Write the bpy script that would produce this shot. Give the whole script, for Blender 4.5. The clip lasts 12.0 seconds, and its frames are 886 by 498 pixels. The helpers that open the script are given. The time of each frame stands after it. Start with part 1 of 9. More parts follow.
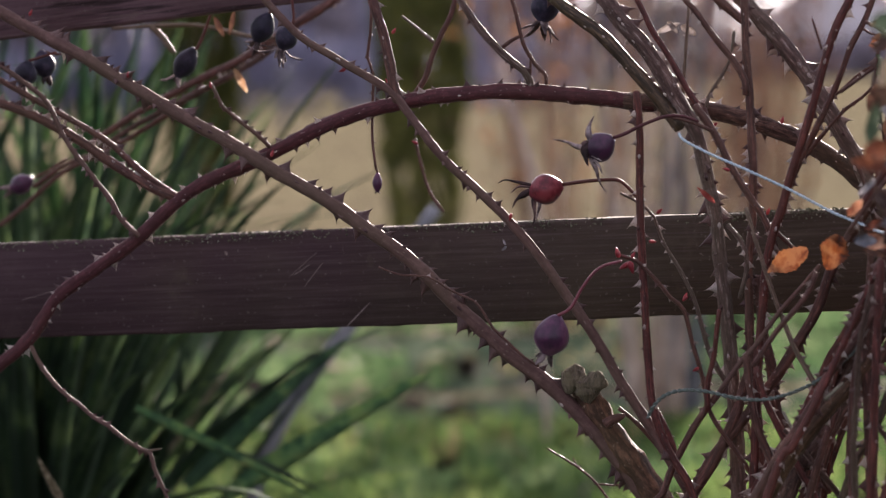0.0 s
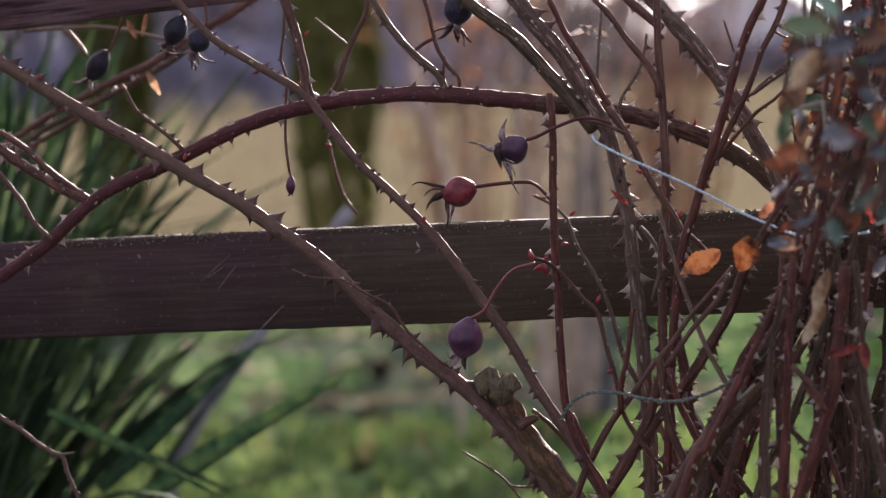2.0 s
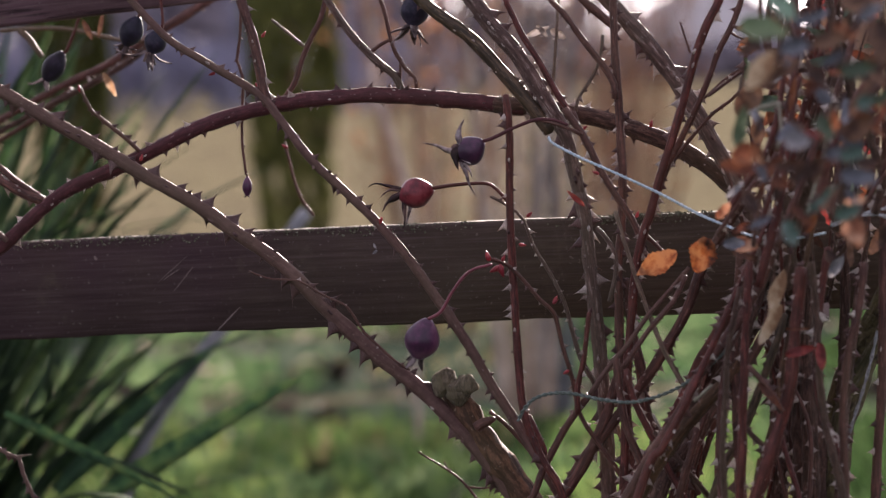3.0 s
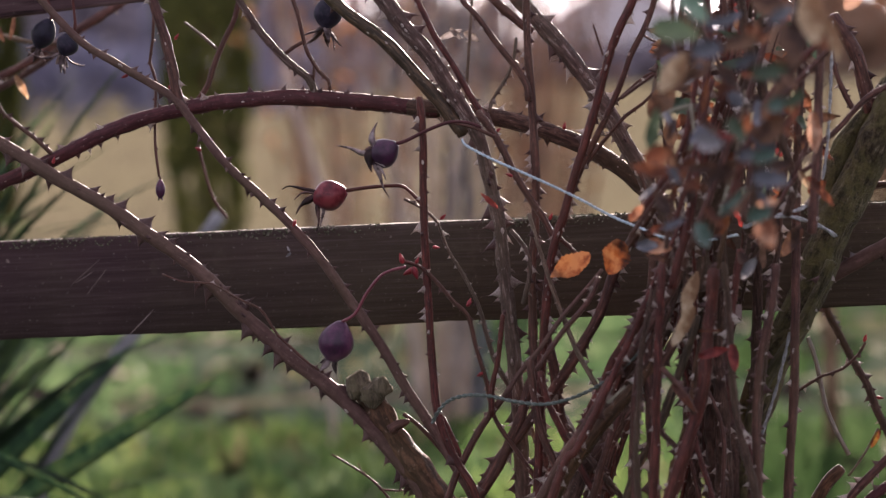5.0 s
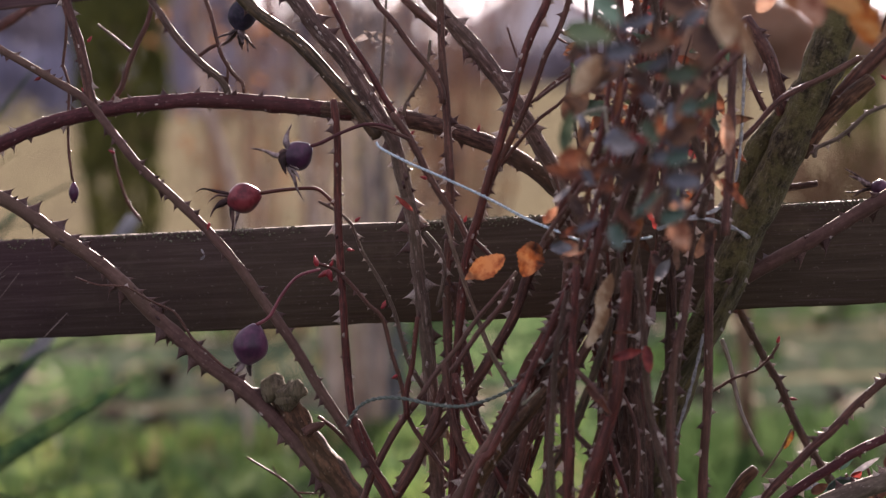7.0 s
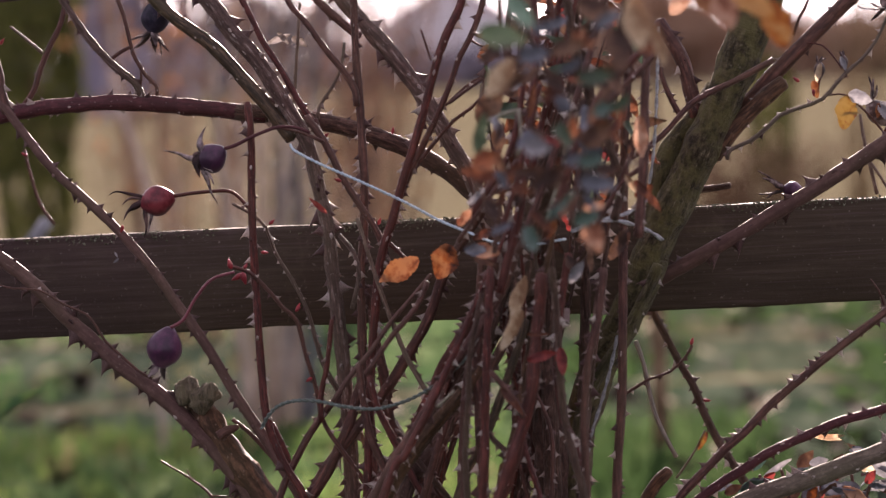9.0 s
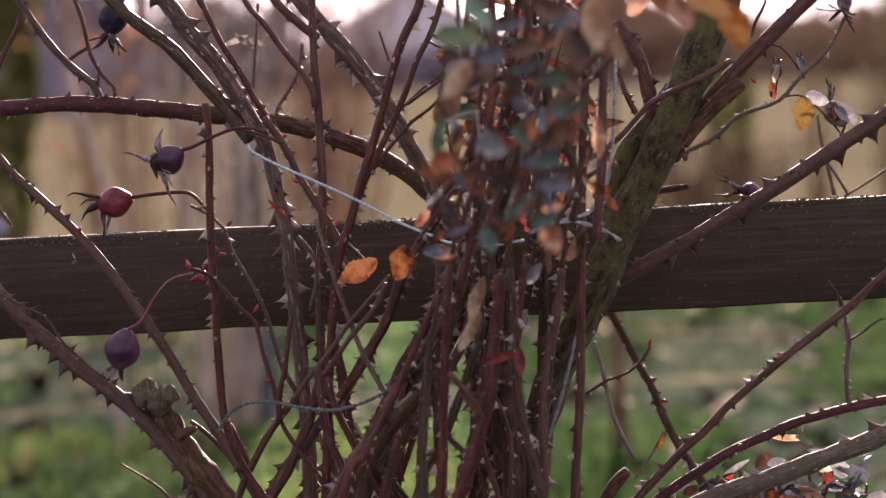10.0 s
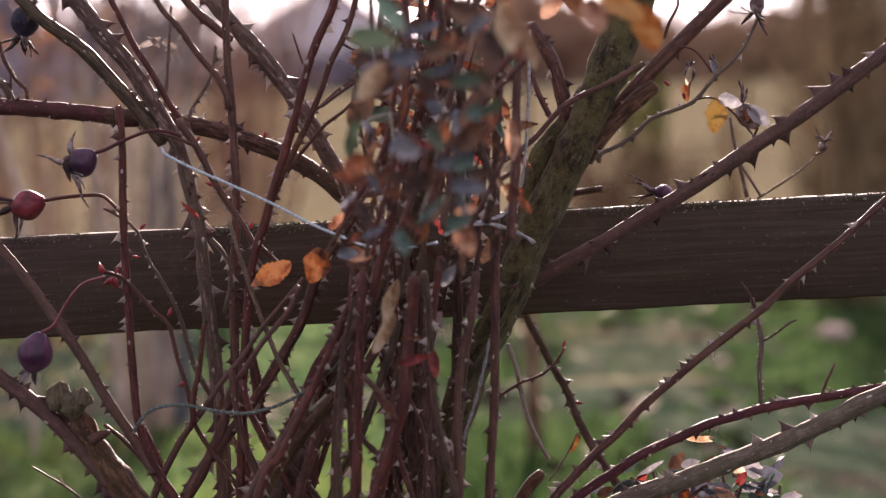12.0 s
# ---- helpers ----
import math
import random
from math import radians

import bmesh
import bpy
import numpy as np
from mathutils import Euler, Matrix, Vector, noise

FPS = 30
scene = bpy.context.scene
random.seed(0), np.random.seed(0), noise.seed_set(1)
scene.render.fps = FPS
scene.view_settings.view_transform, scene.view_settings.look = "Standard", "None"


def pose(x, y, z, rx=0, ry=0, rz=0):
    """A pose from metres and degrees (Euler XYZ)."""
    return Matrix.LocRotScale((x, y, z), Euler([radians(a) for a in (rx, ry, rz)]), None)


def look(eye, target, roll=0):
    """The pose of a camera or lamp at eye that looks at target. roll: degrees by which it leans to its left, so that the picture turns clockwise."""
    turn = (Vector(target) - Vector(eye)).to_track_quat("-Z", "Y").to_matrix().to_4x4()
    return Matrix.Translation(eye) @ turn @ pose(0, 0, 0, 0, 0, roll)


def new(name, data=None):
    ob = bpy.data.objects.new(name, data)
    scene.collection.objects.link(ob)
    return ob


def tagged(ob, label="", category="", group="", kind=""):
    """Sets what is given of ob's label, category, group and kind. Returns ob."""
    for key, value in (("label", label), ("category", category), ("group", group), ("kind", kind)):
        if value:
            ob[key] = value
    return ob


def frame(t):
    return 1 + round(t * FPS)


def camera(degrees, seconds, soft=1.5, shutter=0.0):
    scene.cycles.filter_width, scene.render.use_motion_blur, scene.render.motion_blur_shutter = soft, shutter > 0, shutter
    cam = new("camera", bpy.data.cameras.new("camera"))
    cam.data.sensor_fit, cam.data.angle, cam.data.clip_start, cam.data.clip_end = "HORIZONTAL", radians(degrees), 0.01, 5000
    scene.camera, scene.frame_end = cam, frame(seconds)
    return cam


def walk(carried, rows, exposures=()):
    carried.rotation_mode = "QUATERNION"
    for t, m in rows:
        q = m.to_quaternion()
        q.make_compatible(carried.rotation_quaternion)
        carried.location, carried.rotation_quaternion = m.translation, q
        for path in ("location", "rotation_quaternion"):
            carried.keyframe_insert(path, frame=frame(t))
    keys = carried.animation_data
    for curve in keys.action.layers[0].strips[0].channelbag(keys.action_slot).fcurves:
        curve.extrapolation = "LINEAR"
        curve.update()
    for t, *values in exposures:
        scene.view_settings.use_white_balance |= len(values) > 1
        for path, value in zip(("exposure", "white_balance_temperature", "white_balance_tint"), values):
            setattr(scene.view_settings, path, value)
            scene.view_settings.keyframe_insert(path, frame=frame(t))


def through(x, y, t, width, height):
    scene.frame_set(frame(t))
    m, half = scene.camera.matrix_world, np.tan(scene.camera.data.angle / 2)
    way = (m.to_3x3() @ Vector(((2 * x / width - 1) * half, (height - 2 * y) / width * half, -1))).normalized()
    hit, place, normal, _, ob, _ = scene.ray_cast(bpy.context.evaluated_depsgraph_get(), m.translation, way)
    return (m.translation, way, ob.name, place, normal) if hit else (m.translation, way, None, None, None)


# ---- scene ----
# ---- camera: a slow pan to the right on a tripod, the lens a little ahead of the pivot ----
cam = camera(17.65, 12.0, 1.3)
EYE, PITCH, LEAN, ARM = 0.8, -3.62, 1.625, 0.025
YAWS = [(0.0, 5.043), (0.5, 4.619), (1.0, 4.179), (1.5, 3.755), (2.0, 3.323), (2.5, 2.895), (3.0, 2.463), (5.0, 0.747),
        (5.5, 0.321), (6.0, -0.104), (6.5, -0.534), (7.0, -0.954), (9.0, -2.660), (9.5, -3.066), (10.0, -3.491),
        (10.5, -3.916), (11.0, -4.342), (11.5, -4.767), (12.0, -5.200)]
walk(cam, [(t, pose(-ARM * math.sin(radians(a)), ARM * (math.cos(radians(a)) - 1), EYE, 90 + PITCH, LEAN, a)) for t, a in YAWS],
     [(0.0, 1.81, 5750, 17), (12.0, 1.82, 6150, 26)])
cam.data.dof.use_dof = True
cam.data.dof.focus_distance = 2.27
cam.data.dof.aperture_fstop = 5.6

# ---- daylight: low hazy sun behind the fence ----
SUN_UP, SUN_TURN = 13.0, 8.0          # degrees above the horizon, degrees to the right of straight ahead
world = bpy.data.worlds.new("sky")
scene.world = world
world.use_nodes = True
wn, wl = world.node_tree.nodes, world.node_tree.links
sky = wn.new("ShaderNodeTexSky")
sky.sky_type, sky.sun_disc = "NISHITA", False
sky.sun_elevation, sky.sun_rotation = radians(SUN_UP), radians(SUN_TURN)
sky.dust_density, sky.air_density, sky.ozone_density = 3.0, 1.2, 1.0
haze = wn.new("ShaderNodeHueSaturation")           # thin cloud takes most of the sky's colour
haze.inputs["Saturation"].default_value = 0.35
wl.new(sky.outputs[0], haze.inputs["Color"])
veil = wn.new("ShaderNodeMix")                     # a bright even veil over the whole sky
veil.data_type = "RGBA"
veil.inputs[0].default_value = 0.65
veil.inputs[7].default_value = (4.9, 4.45, 4.5, 1)
wl.new(haze.outputs[0], veil.inputs[6])
wl.new(veil.outputs[2], wn["Background"].inputs[0])
wn["Background"].inputs[1].default_value = 0.066
sun = new("sun", bpy.data.lights.new("sun", "SUN"))
sun.data.energy, sun.data.angle, sun.data.color = 5.0, radians(1.5), (1.0, 0.82, 0.62)
sun_way = Vector((math.sin(radians(SUN_TURN)) * math.cos(radians(SUN_UP)), math.cos(radians(SUN_TURN)) * math.cos(radians(SUN_UP)), math.sin(radians(SUN_UP))))
sun.matrix_world = look(sun_way * 50, (0, 0, 0))


# ---- materials ----
def shader(name, rough=0.7):
    m = bpy.data.materials.new(name)
    m.use_nodes = True
    n, l = m.node_tree.nodes, m.node_tree.links
    b = n["Principled BSDF"]
    b.inputs["Roughness"].default_value = rough
    return m, n, l, b


def coords(n, l, kind, scale):
    c, mp = n.new("ShaderNodeTexCoord"), n.new("ShaderNodeMapping")
    mp.inputs["Scale"].default_value = scale
    l.new(c.outputs[kind], mp.inputs[0])
    return mp.outputs[0]


def noisy(n, l, vec, scale, detail=4.0, rough=0.6):
    t = n.new("ShaderNodeTexNoise")
    t.inputs["Scale"].default_value, t.inputs["Detail"].default_value, t.inputs["Roughness"].default_value = scale, detail, rough
    l.new(vec, t.inputs["Vector"])
    return t.outputs["Fac"]


def ramp(n, l, fac, stops):
    r = n.new("ShaderNodeValToRGB")
    e = r.color_ramp.elements
    while len(e) < len(stops):
        e.new(0.5)
    for k, (p, c) in zip(e, stops):
        k.position, k.color = p, (*c, 1) if len(c) == 3 else c
    l.new(fac, r.inputs[0])
    return r.outputs[0]


def blend(n, l, fac, a, b, kind="MIX"):
    x = n.new("ShaderNodeMix")
    x.data_type, x.blend_type = "RGBA", kind
    for s, v in ((x.inputs[0], fac), (x.inputs[6], a), (x.inputs[7], b)):
        if isinstance(v, (int, float)):
            s.default_value = v
        elif isinstance(v, tuple):
            s.default_value = (*v, 1)
        else:
            l.new(v, s)
    return x.outputs[2]


def relief(n, l, b, height, strength, distance):
    k = n.new("ShaderNodeBump")
    k.inputs["Strength"].default_value, k.inputs["Distance"].default_value = strength, distance
    l.new(height, k.inputs["Height"])
    l.new(k.outputs[0], b.inputs["Normal"])


def bark(name, dark, mid, pale, rough=0.5, flake=0.62, stripe=1.0, moss=None, depth=0.0014, shine=0.3, streak=0.6):
    """Rose bark: stripes along the cane, pale flakes and specks; UV runs round (u) and along in metres (v)."""
    m, n, l, b = shader(name, rough)
    uv = coords(n, l, "UV", (3.6, 24.0, 1.0))
    ob = coords(n, l, "Object", (1, 1, 1))
    long = noisy(n, l, uv, 1.7 * stripe, 8, 0.72)
    scar = noisy(n, l, coords(n, l, "UV", (2.0, 260.0, 1.0)), 1.6, 3, 0.6)
    patch = noisy(n, l, ob, 45, 4, 0.6)
    speck = noisy(n, l, coords(n, l, "UV", (4.0, 75.0, 1.0)), 2.2, 3, 0.6)
    c = ramp(n, l, long, [(0.38, tuple(v * (1 - 0.6 * streak) for v in dark)), (0.46, dark), (0.54, mid), (0.66, tuple(min(1, v * (1 + 0.9 * streak)) for v in mid))])
    c = blend(n, l, ramp(n, l, noisy(n, l, ob, 150, 4, 0.65), [(0.40, (0.5, 0.5, 0.5)), (0.60, (0, 0, 0))]), c, tuple(v * 0.62 for v in dark))
    c = blend(n, l, ramp(n, l, patch, [(0.42, (0, 0, 0)), (0.64, (0.5, 0.5, 0.5))]), c, tuple(v * 0.7 for v in dark))
    c = blend(n, l, ramp(n, l, long, [(flake, (0, 0, 0)), (flake + 0.06, (0.6, 0.6, 0.6))]), c, pale)
    c = blend(n, l, ramp(n, l, speck, [(0.645, (0, 0, 0)), (0.70, (0.7, 0.7, 0.7))]), c, pale)
    c = blend(n, l, ramp(n, l, scar, [(0.58, (0, 0, 0)), (0.66, (0.35, 0.35, 0.35))]), c, tuple(v * 0.45 for v in dark))
    c = blend(n, l, ramp(n, l, noisy(n, l, ob, 11, 3, 0.5), [(0.42, (0, 0, 0)), (0.62, (0.28, 0.28, 0.28))]), c, (mid[0] * 0.8, mid[1] * 1.1, mid[2] * 0.75))
    if moss:
        c = blend(n, l, ramp(n, l, noisy(n, l, ob, 60, 5, 0.7), [(0.42, (0, 0, 0)), (0.6, (0.85, 0.85, 0.85))]), c, moss)
    l.new(c, b.inputs["Base Color"])
    b.inputs["Specular IOR Level"].default_value = shine
    b.inputs["Sheen Weight"].default_value, b.inputs["Sheen Roughness"].default_value = 0.15, 0.2
    b.inputs["Sheen Tint"].default_value = (1.0, 0.9, 0.78, 1)
    relief(n, l, b, blend(n, l, 0.35, blend(n, l, 0.3, long, scar), noisy(n, l, ob, 230, 4, 0.7)), 1.0, depth * 1.7)
    return m


BARK = {
    "brown": bark("rose_bark_brown", (0.070, 0.029, 0.025), (0.155, 0.068, 0.055), (0.30, 0.22, 0.20), 0.52, 0.66, 0.8, streak=0.8),
    "red": bark("rose_bark_red", (0.058, 0.015, 0.013), (0.140, 0.037, 0.031), (0.33, 0.20, 0.18), 0.48, 0.66, depth=0.0010, streak=0.95),
    "green": bark("rose_bark_green", (0.042, 0.028, 0.018), (0.122, 0.079, 0.050), (0.28, 0.23, 0.17), 0.5, 0.7, depth=0.0010),
    "grey": bark("rose_bark_grey", (0.088, 0.053, 0.046), (0.182, 0.115, 0.100), (0.44, 0.38, 0.35), 0.6, 0.57, 0.9, depth=0.0028, shine=0.25, streak=0.45),
    "plum": bark("rose_bark_plum", (0.066, 0.021, 0.026), (0.104, 0.034, 0.041), (0.36, 0.28, 0.28), 0.62, 0.68, depth=0.0009, shine=0.2, streak=0.35),
    "old": bark("rose_bark_old", (0.060, 0.034, 0.028), (0.142, 0.080, 0.064), (0.30, 0.23, 0.20), 0.7, 0.61, 1.5, depth=0.003, shine=0.2, streak=0.6),
    "moss": bark("rose_bark_mossy", (0.036, 0.028, 0.018), (0.125, 0.100, 0.062), (0.30, 0.27, 0.20), 0.85, 0.60, 1.6, (0.135, 0.122, 0.052), depth=0.005, shine=0.15),
    "smooth": bark("rose_bark_smooth", (0.112, 0.064, 0.057), (0.150, 0.087, 0.078), (0.28, 0.21, 0.18), 0.62, 0.70, 0.6, depth=0.0008, shine=0.10, streak=0.25),
    "stump": bark("rose_bark_stump", (0.055, 0.028, 0.017), (0.150, 0.078, 0.047), (0.30, 0.22, 0.17), 0.65, 0.7, 1.0, depth=0.0018, shine=0.25),
    "knob": bark("rose_wood_knob", (0.100, 0.075, 0.055), (0.220, 0.172, 0.125), (0.38, 0.35, 0.30), 0.85, 0.62, 1.4, (0.155, 0.130, 0.080), depth=0.004, shine=0.15),
    "ash": bark("rose_bark_ash", (0.128, 0.096, 0.078), (0.195, 0.150, 0.122), (0.40, 0.34, 0.30), 0.72, 0.64, 1.1, depth=0.0016, shine=0.15, streak=0.4),
    "pink": bark("rose_stalk_pink", (0.120, 0.028, 0.045), (0.240, 0.065, 0.085), (0.34, 0.16, 0.17), 0.4, 0.8, depth=0.0004),
    "bleached": bark("rose_bark_bleached", (0.190, 0.155, 0.130), (0.340, 0.285, 0.245), (0.5, 0.45, 0.40), 0.6, 0.66, depth=0.0009),
    "straw": bark("rose_bark_straw", (0.102, 0.066, 0.051), (0.211, 0.146, 0.113), (0.42, 0.35, 0.30), 0.55, 0.7, depth=0.0009),
}


def tinted(name, stops, rough=0.5, scale=60.0, bump=0.0, through=0.0, coat=0.0, kind="Object", gloss=0.4):
    """A surface whose colour runs along stops with an object-wide chance and a fine noise."""
    m, n, l, b = shader(name, rough)
    v = coords(n, l, kind, (1, 1, 1))
    info = n.new("ShaderNodeObjectInfo")
    grain = noisy(n, l, v, scale, 4, 0.6)
    mixer = n.new("ShaderNodeMath")
    mixer.operation = "MULTIPLY_ADD"
    l.new(info.outputs["Random"], mixer.inputs[0])
    mixer.inputs[1].default_value = 0.40
    wider = n.new("ShaderNodeMath")
    wider.operation = "MULTIPLY_ADD"
    l.new(grain, wider.inputs[0])
    wider.inputs[1].default_value, wider.inputs[2].default_value = 1.9, -0.45
    l.new(wider.outputs[0], mixer.inputs[2])
    sub = n.new("ShaderNodeMath")
    sub.operation = "SUBTRACT"
    l.new(mixer.outputs[0], sub.inputs[0])
    sub.inputs[1].default_value = 0.20
    l.new(ramp(n, l, sub.outputs[0], stops), b.inputs["Base Color"])
    if bump:
        relief(n, l, b, grain, 0.6, bump)
    b.inputs["Coat Weight"].default_value = coat
    b.inputs["Specular IOR Level"].default_value = gloss
    b.inputs["Transmission Weight"].default_value = 0.0
    if through:
        t = n.new("ShaderNodeBsdfTranslucent")
        mx = n.new("ShaderNodeMixShader")
        mx.inputs[0].default_value = through
        l.new(b.inputs["Base Color"].links[0].from_socket, t.inputs["Color"])
        l.new(b.outputs[0], mx.inputs[1])
        l.new(t.outputs[0], mx.inputs[2])
        l.new(mx.outputs[0], n["Material Output"].inputs["Surface"])
    return m


PRICKLE = tinted("prickle_horn", [(0.2, (0.12, 0.075, 0.065)), (0.42, (0.33, 0.26, 0.235)), (0.7, (0.62, 0.55, 0.51))], 0.42, 220, 0.0004, 0.3)
PRICKLE_DARK = tinted("prickle_horn_dark", [(0.25, (0.040, 0.016, 0.016)), (0.5, (0.075, 0.034, 0.032)), (0.78, (0.16, 0.095, 0.085))], 0.45, 220, 0.0004, 0.1)
BUD = tinted("bud_red", [(0.3, (0.20, 0.018, 0.028)), (0.7, (0.40, 0.055, 0.06))], 0.4, 200, 0.0, 0.2)
HIP = {
    "plum": tinted("hip_skin_plum", [(0.3, (0.030, 0.008, 0.029)), (0.6, (0.060, 0.014, 0.048)), (0.8, (0.105, 0.034, 0.074))], 0.33, 90, 0.0006),
    "red": tinted("hip_skin_red", [(0.3, (0.055, 0.004, 0.009)), (0.6, (0.125, 0.008, 0.017)), (0.8, (0.20, 0.030, 0.040))], 0.3, 90, 0.0006),
    "black": tinted("hip_skin_black", [(0.3, (0.006, 0.005, 0.013)), (0.6, (0.014, 0.011, 0.026)), (0.8, (0.036, 0.028, 0.052))], 0.5, 90, 0.0008, gloss=0.25),
    "dry": tinted("hip_skin_dried", [(0.3, (0.035, 0.018, 0.018)), (0.6, (0.09, 0.05, 0.045)), (0.8, (0.3, 0.24, 0.24))], 0.5, 120, 0.001),
}
for skin in HIP.values():                          # a waxy bloom lies on the skins
    skin.node_tree.nodes["Principled BSDF"].inputs["Sheen Weight"].default_value = 0.06
    skin.node_tree.nodes["Principled BSDF"].inputs["Sheen Tint"].default_value = (0.86, 0.86, 1.0, 1)
SEPAL_DARK = tinted("sepal_maroon", [(0.2, (0.014, 0.007, 0.008)), (0.5, (0.042, 0.018, 0.019)), (0.8, (0.13, 0.075, 0.07))], 0.7, 120, 0.0005, 0.15)
SEPAL_PALE = tinted("sepal_pale", [(0.2, (0.12, 0.085, 0.10)), (0.5, (0.30, 0.23, 0.25)), (0.8, (0.50, 0.42, 0.43))], 0.7, 120, 0.0005, 0.3)
SEPAL = tinted("sepal_dried", [(0.2, (0.030, 0.019, 0.02)), (0.5, (0.10, 0.068, 0.068)), (0.8, (0.36, 0.29, 0.29))], 0.75, 120, 0.0005, 0.2)
LEAF = {
    "orange": tinted("leaf_orange", [(0.25, (0.032, 0.010, 0.006)), (0.42, (0.105, 0.028, 0.008)), (0.6, (0.185, 0.052, 0.013)), (0.8, (0.27, 0.11, 0.04))], 0.6, 110, 0.0022, 0.22),
    "amber": tinted("leaf_bright_amber", [(0.25, (0.24, 0.062, 0.010)), (0.45, (0.38, 0.115, 0.018)), (0.6, (0.46, 0.17, 0.030)), (0.8, (0.52, 0.27, 0.09))], 0.55, 90, 0.0010, 0.5),
    "green": tinted("leaf_green", [(0.3, (0.026, 0.042, 0.022)), (0.55, (0.050, 0.076, 0.044)), (0.8, (0.080, 0.105, 0.066))], 0.35, 60, 0.0005, 0.25),
    "teal": tinted("leaf_blue_green", [(0.3, (0.034, 0.062, 0.050)), (0.55, (0.060, 0.105, 0.085)), (0.8, (0.115, 0.155, 0.14))], 0.35, 60, 0.0005, 0.25),
    "blue": tinted("leaf_blue_grey", [(0.3, (0.048, 0.050, 0.064)), (0.55, (0.085, 0.090, 0.115)), (0.8, (0.16, 0.16, 0.20))], 0.35, 60, 0.0005, 0.2),
    "rust": tinted("leaf_rust", [(0.3, (0.070, 0.022, 0.013)), (0.55, (0.15, 0.050, 0.024)), (0.8, (0.25, 0.10, 0.05))], 0.6, 60, 0.0006, 0.3),
    "cream": tinted("leaf_dried_cream", [(0.3, (0.26, 0.15, 0.085)), (0.5, (0.46, 0.33, 0.21)), (0.8, (0.62, 0.50, 0.36))], 0.7, 60, 0.0006, 0.55),
    "brown": tinted("leaf_brown", [(0.3, (0.036, 0.017, 0.013)), (0.55, (0.085, 0.042, 0.027)), (0.8, (0.17, 0.092, 0.055))], 0.65, 60, 0.0006, 0.2),
    "red": tinted("leaf_red", [(0.3, (0.12, 0.018, 0.018)), (0.55, (0.24, 0.04, 0.035)), (0.8, (0.34, 0.08, 0.06))], 0.5, 60, 0.0006, 0.4),
    "yellow": tinted("leaf_yellow", [(0.28, (0.10, 0.024, 0.010)), (0.40, (0.16, 0.052, 0.011)), (0.5, (0.205, 0.10, 0.015)), (0.75, (0.25, 0.145, 0.03))], 0.5, 190, 0.0008, 0.22),
    "pink": tinted("leaf_pink_dry", [(0.25, (0.16, 0.055, 0.03)), (0.45, (0.34, 0.15, 0.085)), (0.75, (0.47, 0.28, 0.19))], 0.65, 110, 0.0012, 0.32),
    "paper": tinted("leaf_papery", [(0.3, (0.09, 0.070, 0.062)), (0.55, (0.17, 0.14, 0.128)), (0.8, (0.30, 0.26, 0.25))], 0.6, 160, 0.0008, 0.35),
    "white": tinted("leaf_pale_grey", [(0.3, (0.15, 0.145, 0.16)), (0.55, (0.27, 0.255, 0.275)), (0.8, (0.45, 0.43, 0.44))], 0.5, 60, 0.0006, 0.3),
}
TAG = tinted("tag_faded_pink", [(0.3, (0.15, 0.10, 0.095)), (0.7, (0.22, 0.16, 0.15))], 0.6, 300, 0.0003)
TWINE = {
    "blue": tinted("twine_pale_blue", [(0.3, (0.34, 0.44, 0.52)), (0.6, (0.52, 0.62, 0.70)), (0.8, (0.62, 0.70, 0.76))], 0.7, 400, 0.0006),
    "grey": tinted("twine_grey_green", [(0.3, (0.085, 0.105, 0.095)), (0.6, (0.17, 0.20, 0.185)), (0.8, (0.28, 0.30, 0.28))], 0.85, 400, 0.0006),
    "pale": tinted("string_pale_grey", [(0.3, (0.20, 0.20, 0.21)), (0.6, (0.32, 0.325, 0.345)), (0.8, (0.46, 0.465, 0.49))], 0.6, 300, 0.0006),
}
BLADE = tinted("yucca_blade_green", [(0.25, (0.026, 0.046, 0.029)), (0.5, (0.050, 0.090, 0.046)), (0.8, (0.130, 0.185, 0.078))], 0.5, 14, 0.0008, 0.42, gloss=0.3)
BLADE_YOUNG = tinted("yucca_blade_young", [(0.25, (0.040, 0.084, 0.046)), (0.5, (0.078, 0.152, 0.070)), (0.8, (0.175, 0.255, 0.10))], 0.45, 14, 0.0008, 0.42, gloss=0.12)
BLADE_DRY = tinted("yucca_blade_dry", [(0.25, (0.10, 0.085, 0.05)), (0.5, (0.24, 0.21, 0.14)), (0.8, (0.42, 0.38, 0.28))], 0.6, 14, 0.0008, 0.15, gloss=0.12)
GRASS = tinted("grass_blade", [(0.2, (0.034, 0.070, 0.028)), (0.5, (0.066, 0.120, 0.048)), (0.8, (0.165, 0.215, 0.105))], 0.5, 9.0, 0, 0.6, gloss=0.05)
GRASS_FRESH = tinted("grass_blade_fresh", [(0.2, (0.050, 0.090, 0.028)), (0.5, (0.122, 0.184, 0.054)), (0.8, (0.29, 0.345, 0.12))], 0.5, 9.0, 0, 0.6, gloss=0.05)
GRASS_DEEP = tinted("grass_blade_deep", [(0.2, (0.032, 0.064, 0.020)), (0.5, (0.066, 0.112, 0.040)), (0.8, (0.14, 0.185, 0.082))], 0.5, 9.0, 0, 0.45, gloss=0.05)
GRASS_DRY = tinted("grass_blade_dry", [(0.2, (0.184, 0.149, 0.069)), (0.5, (0.322, 0.276, 0.138)), (0.8, (0.483, 0.425, 0.253))], 0.6, 3.0, 0, 0.3, gloss=0.05)
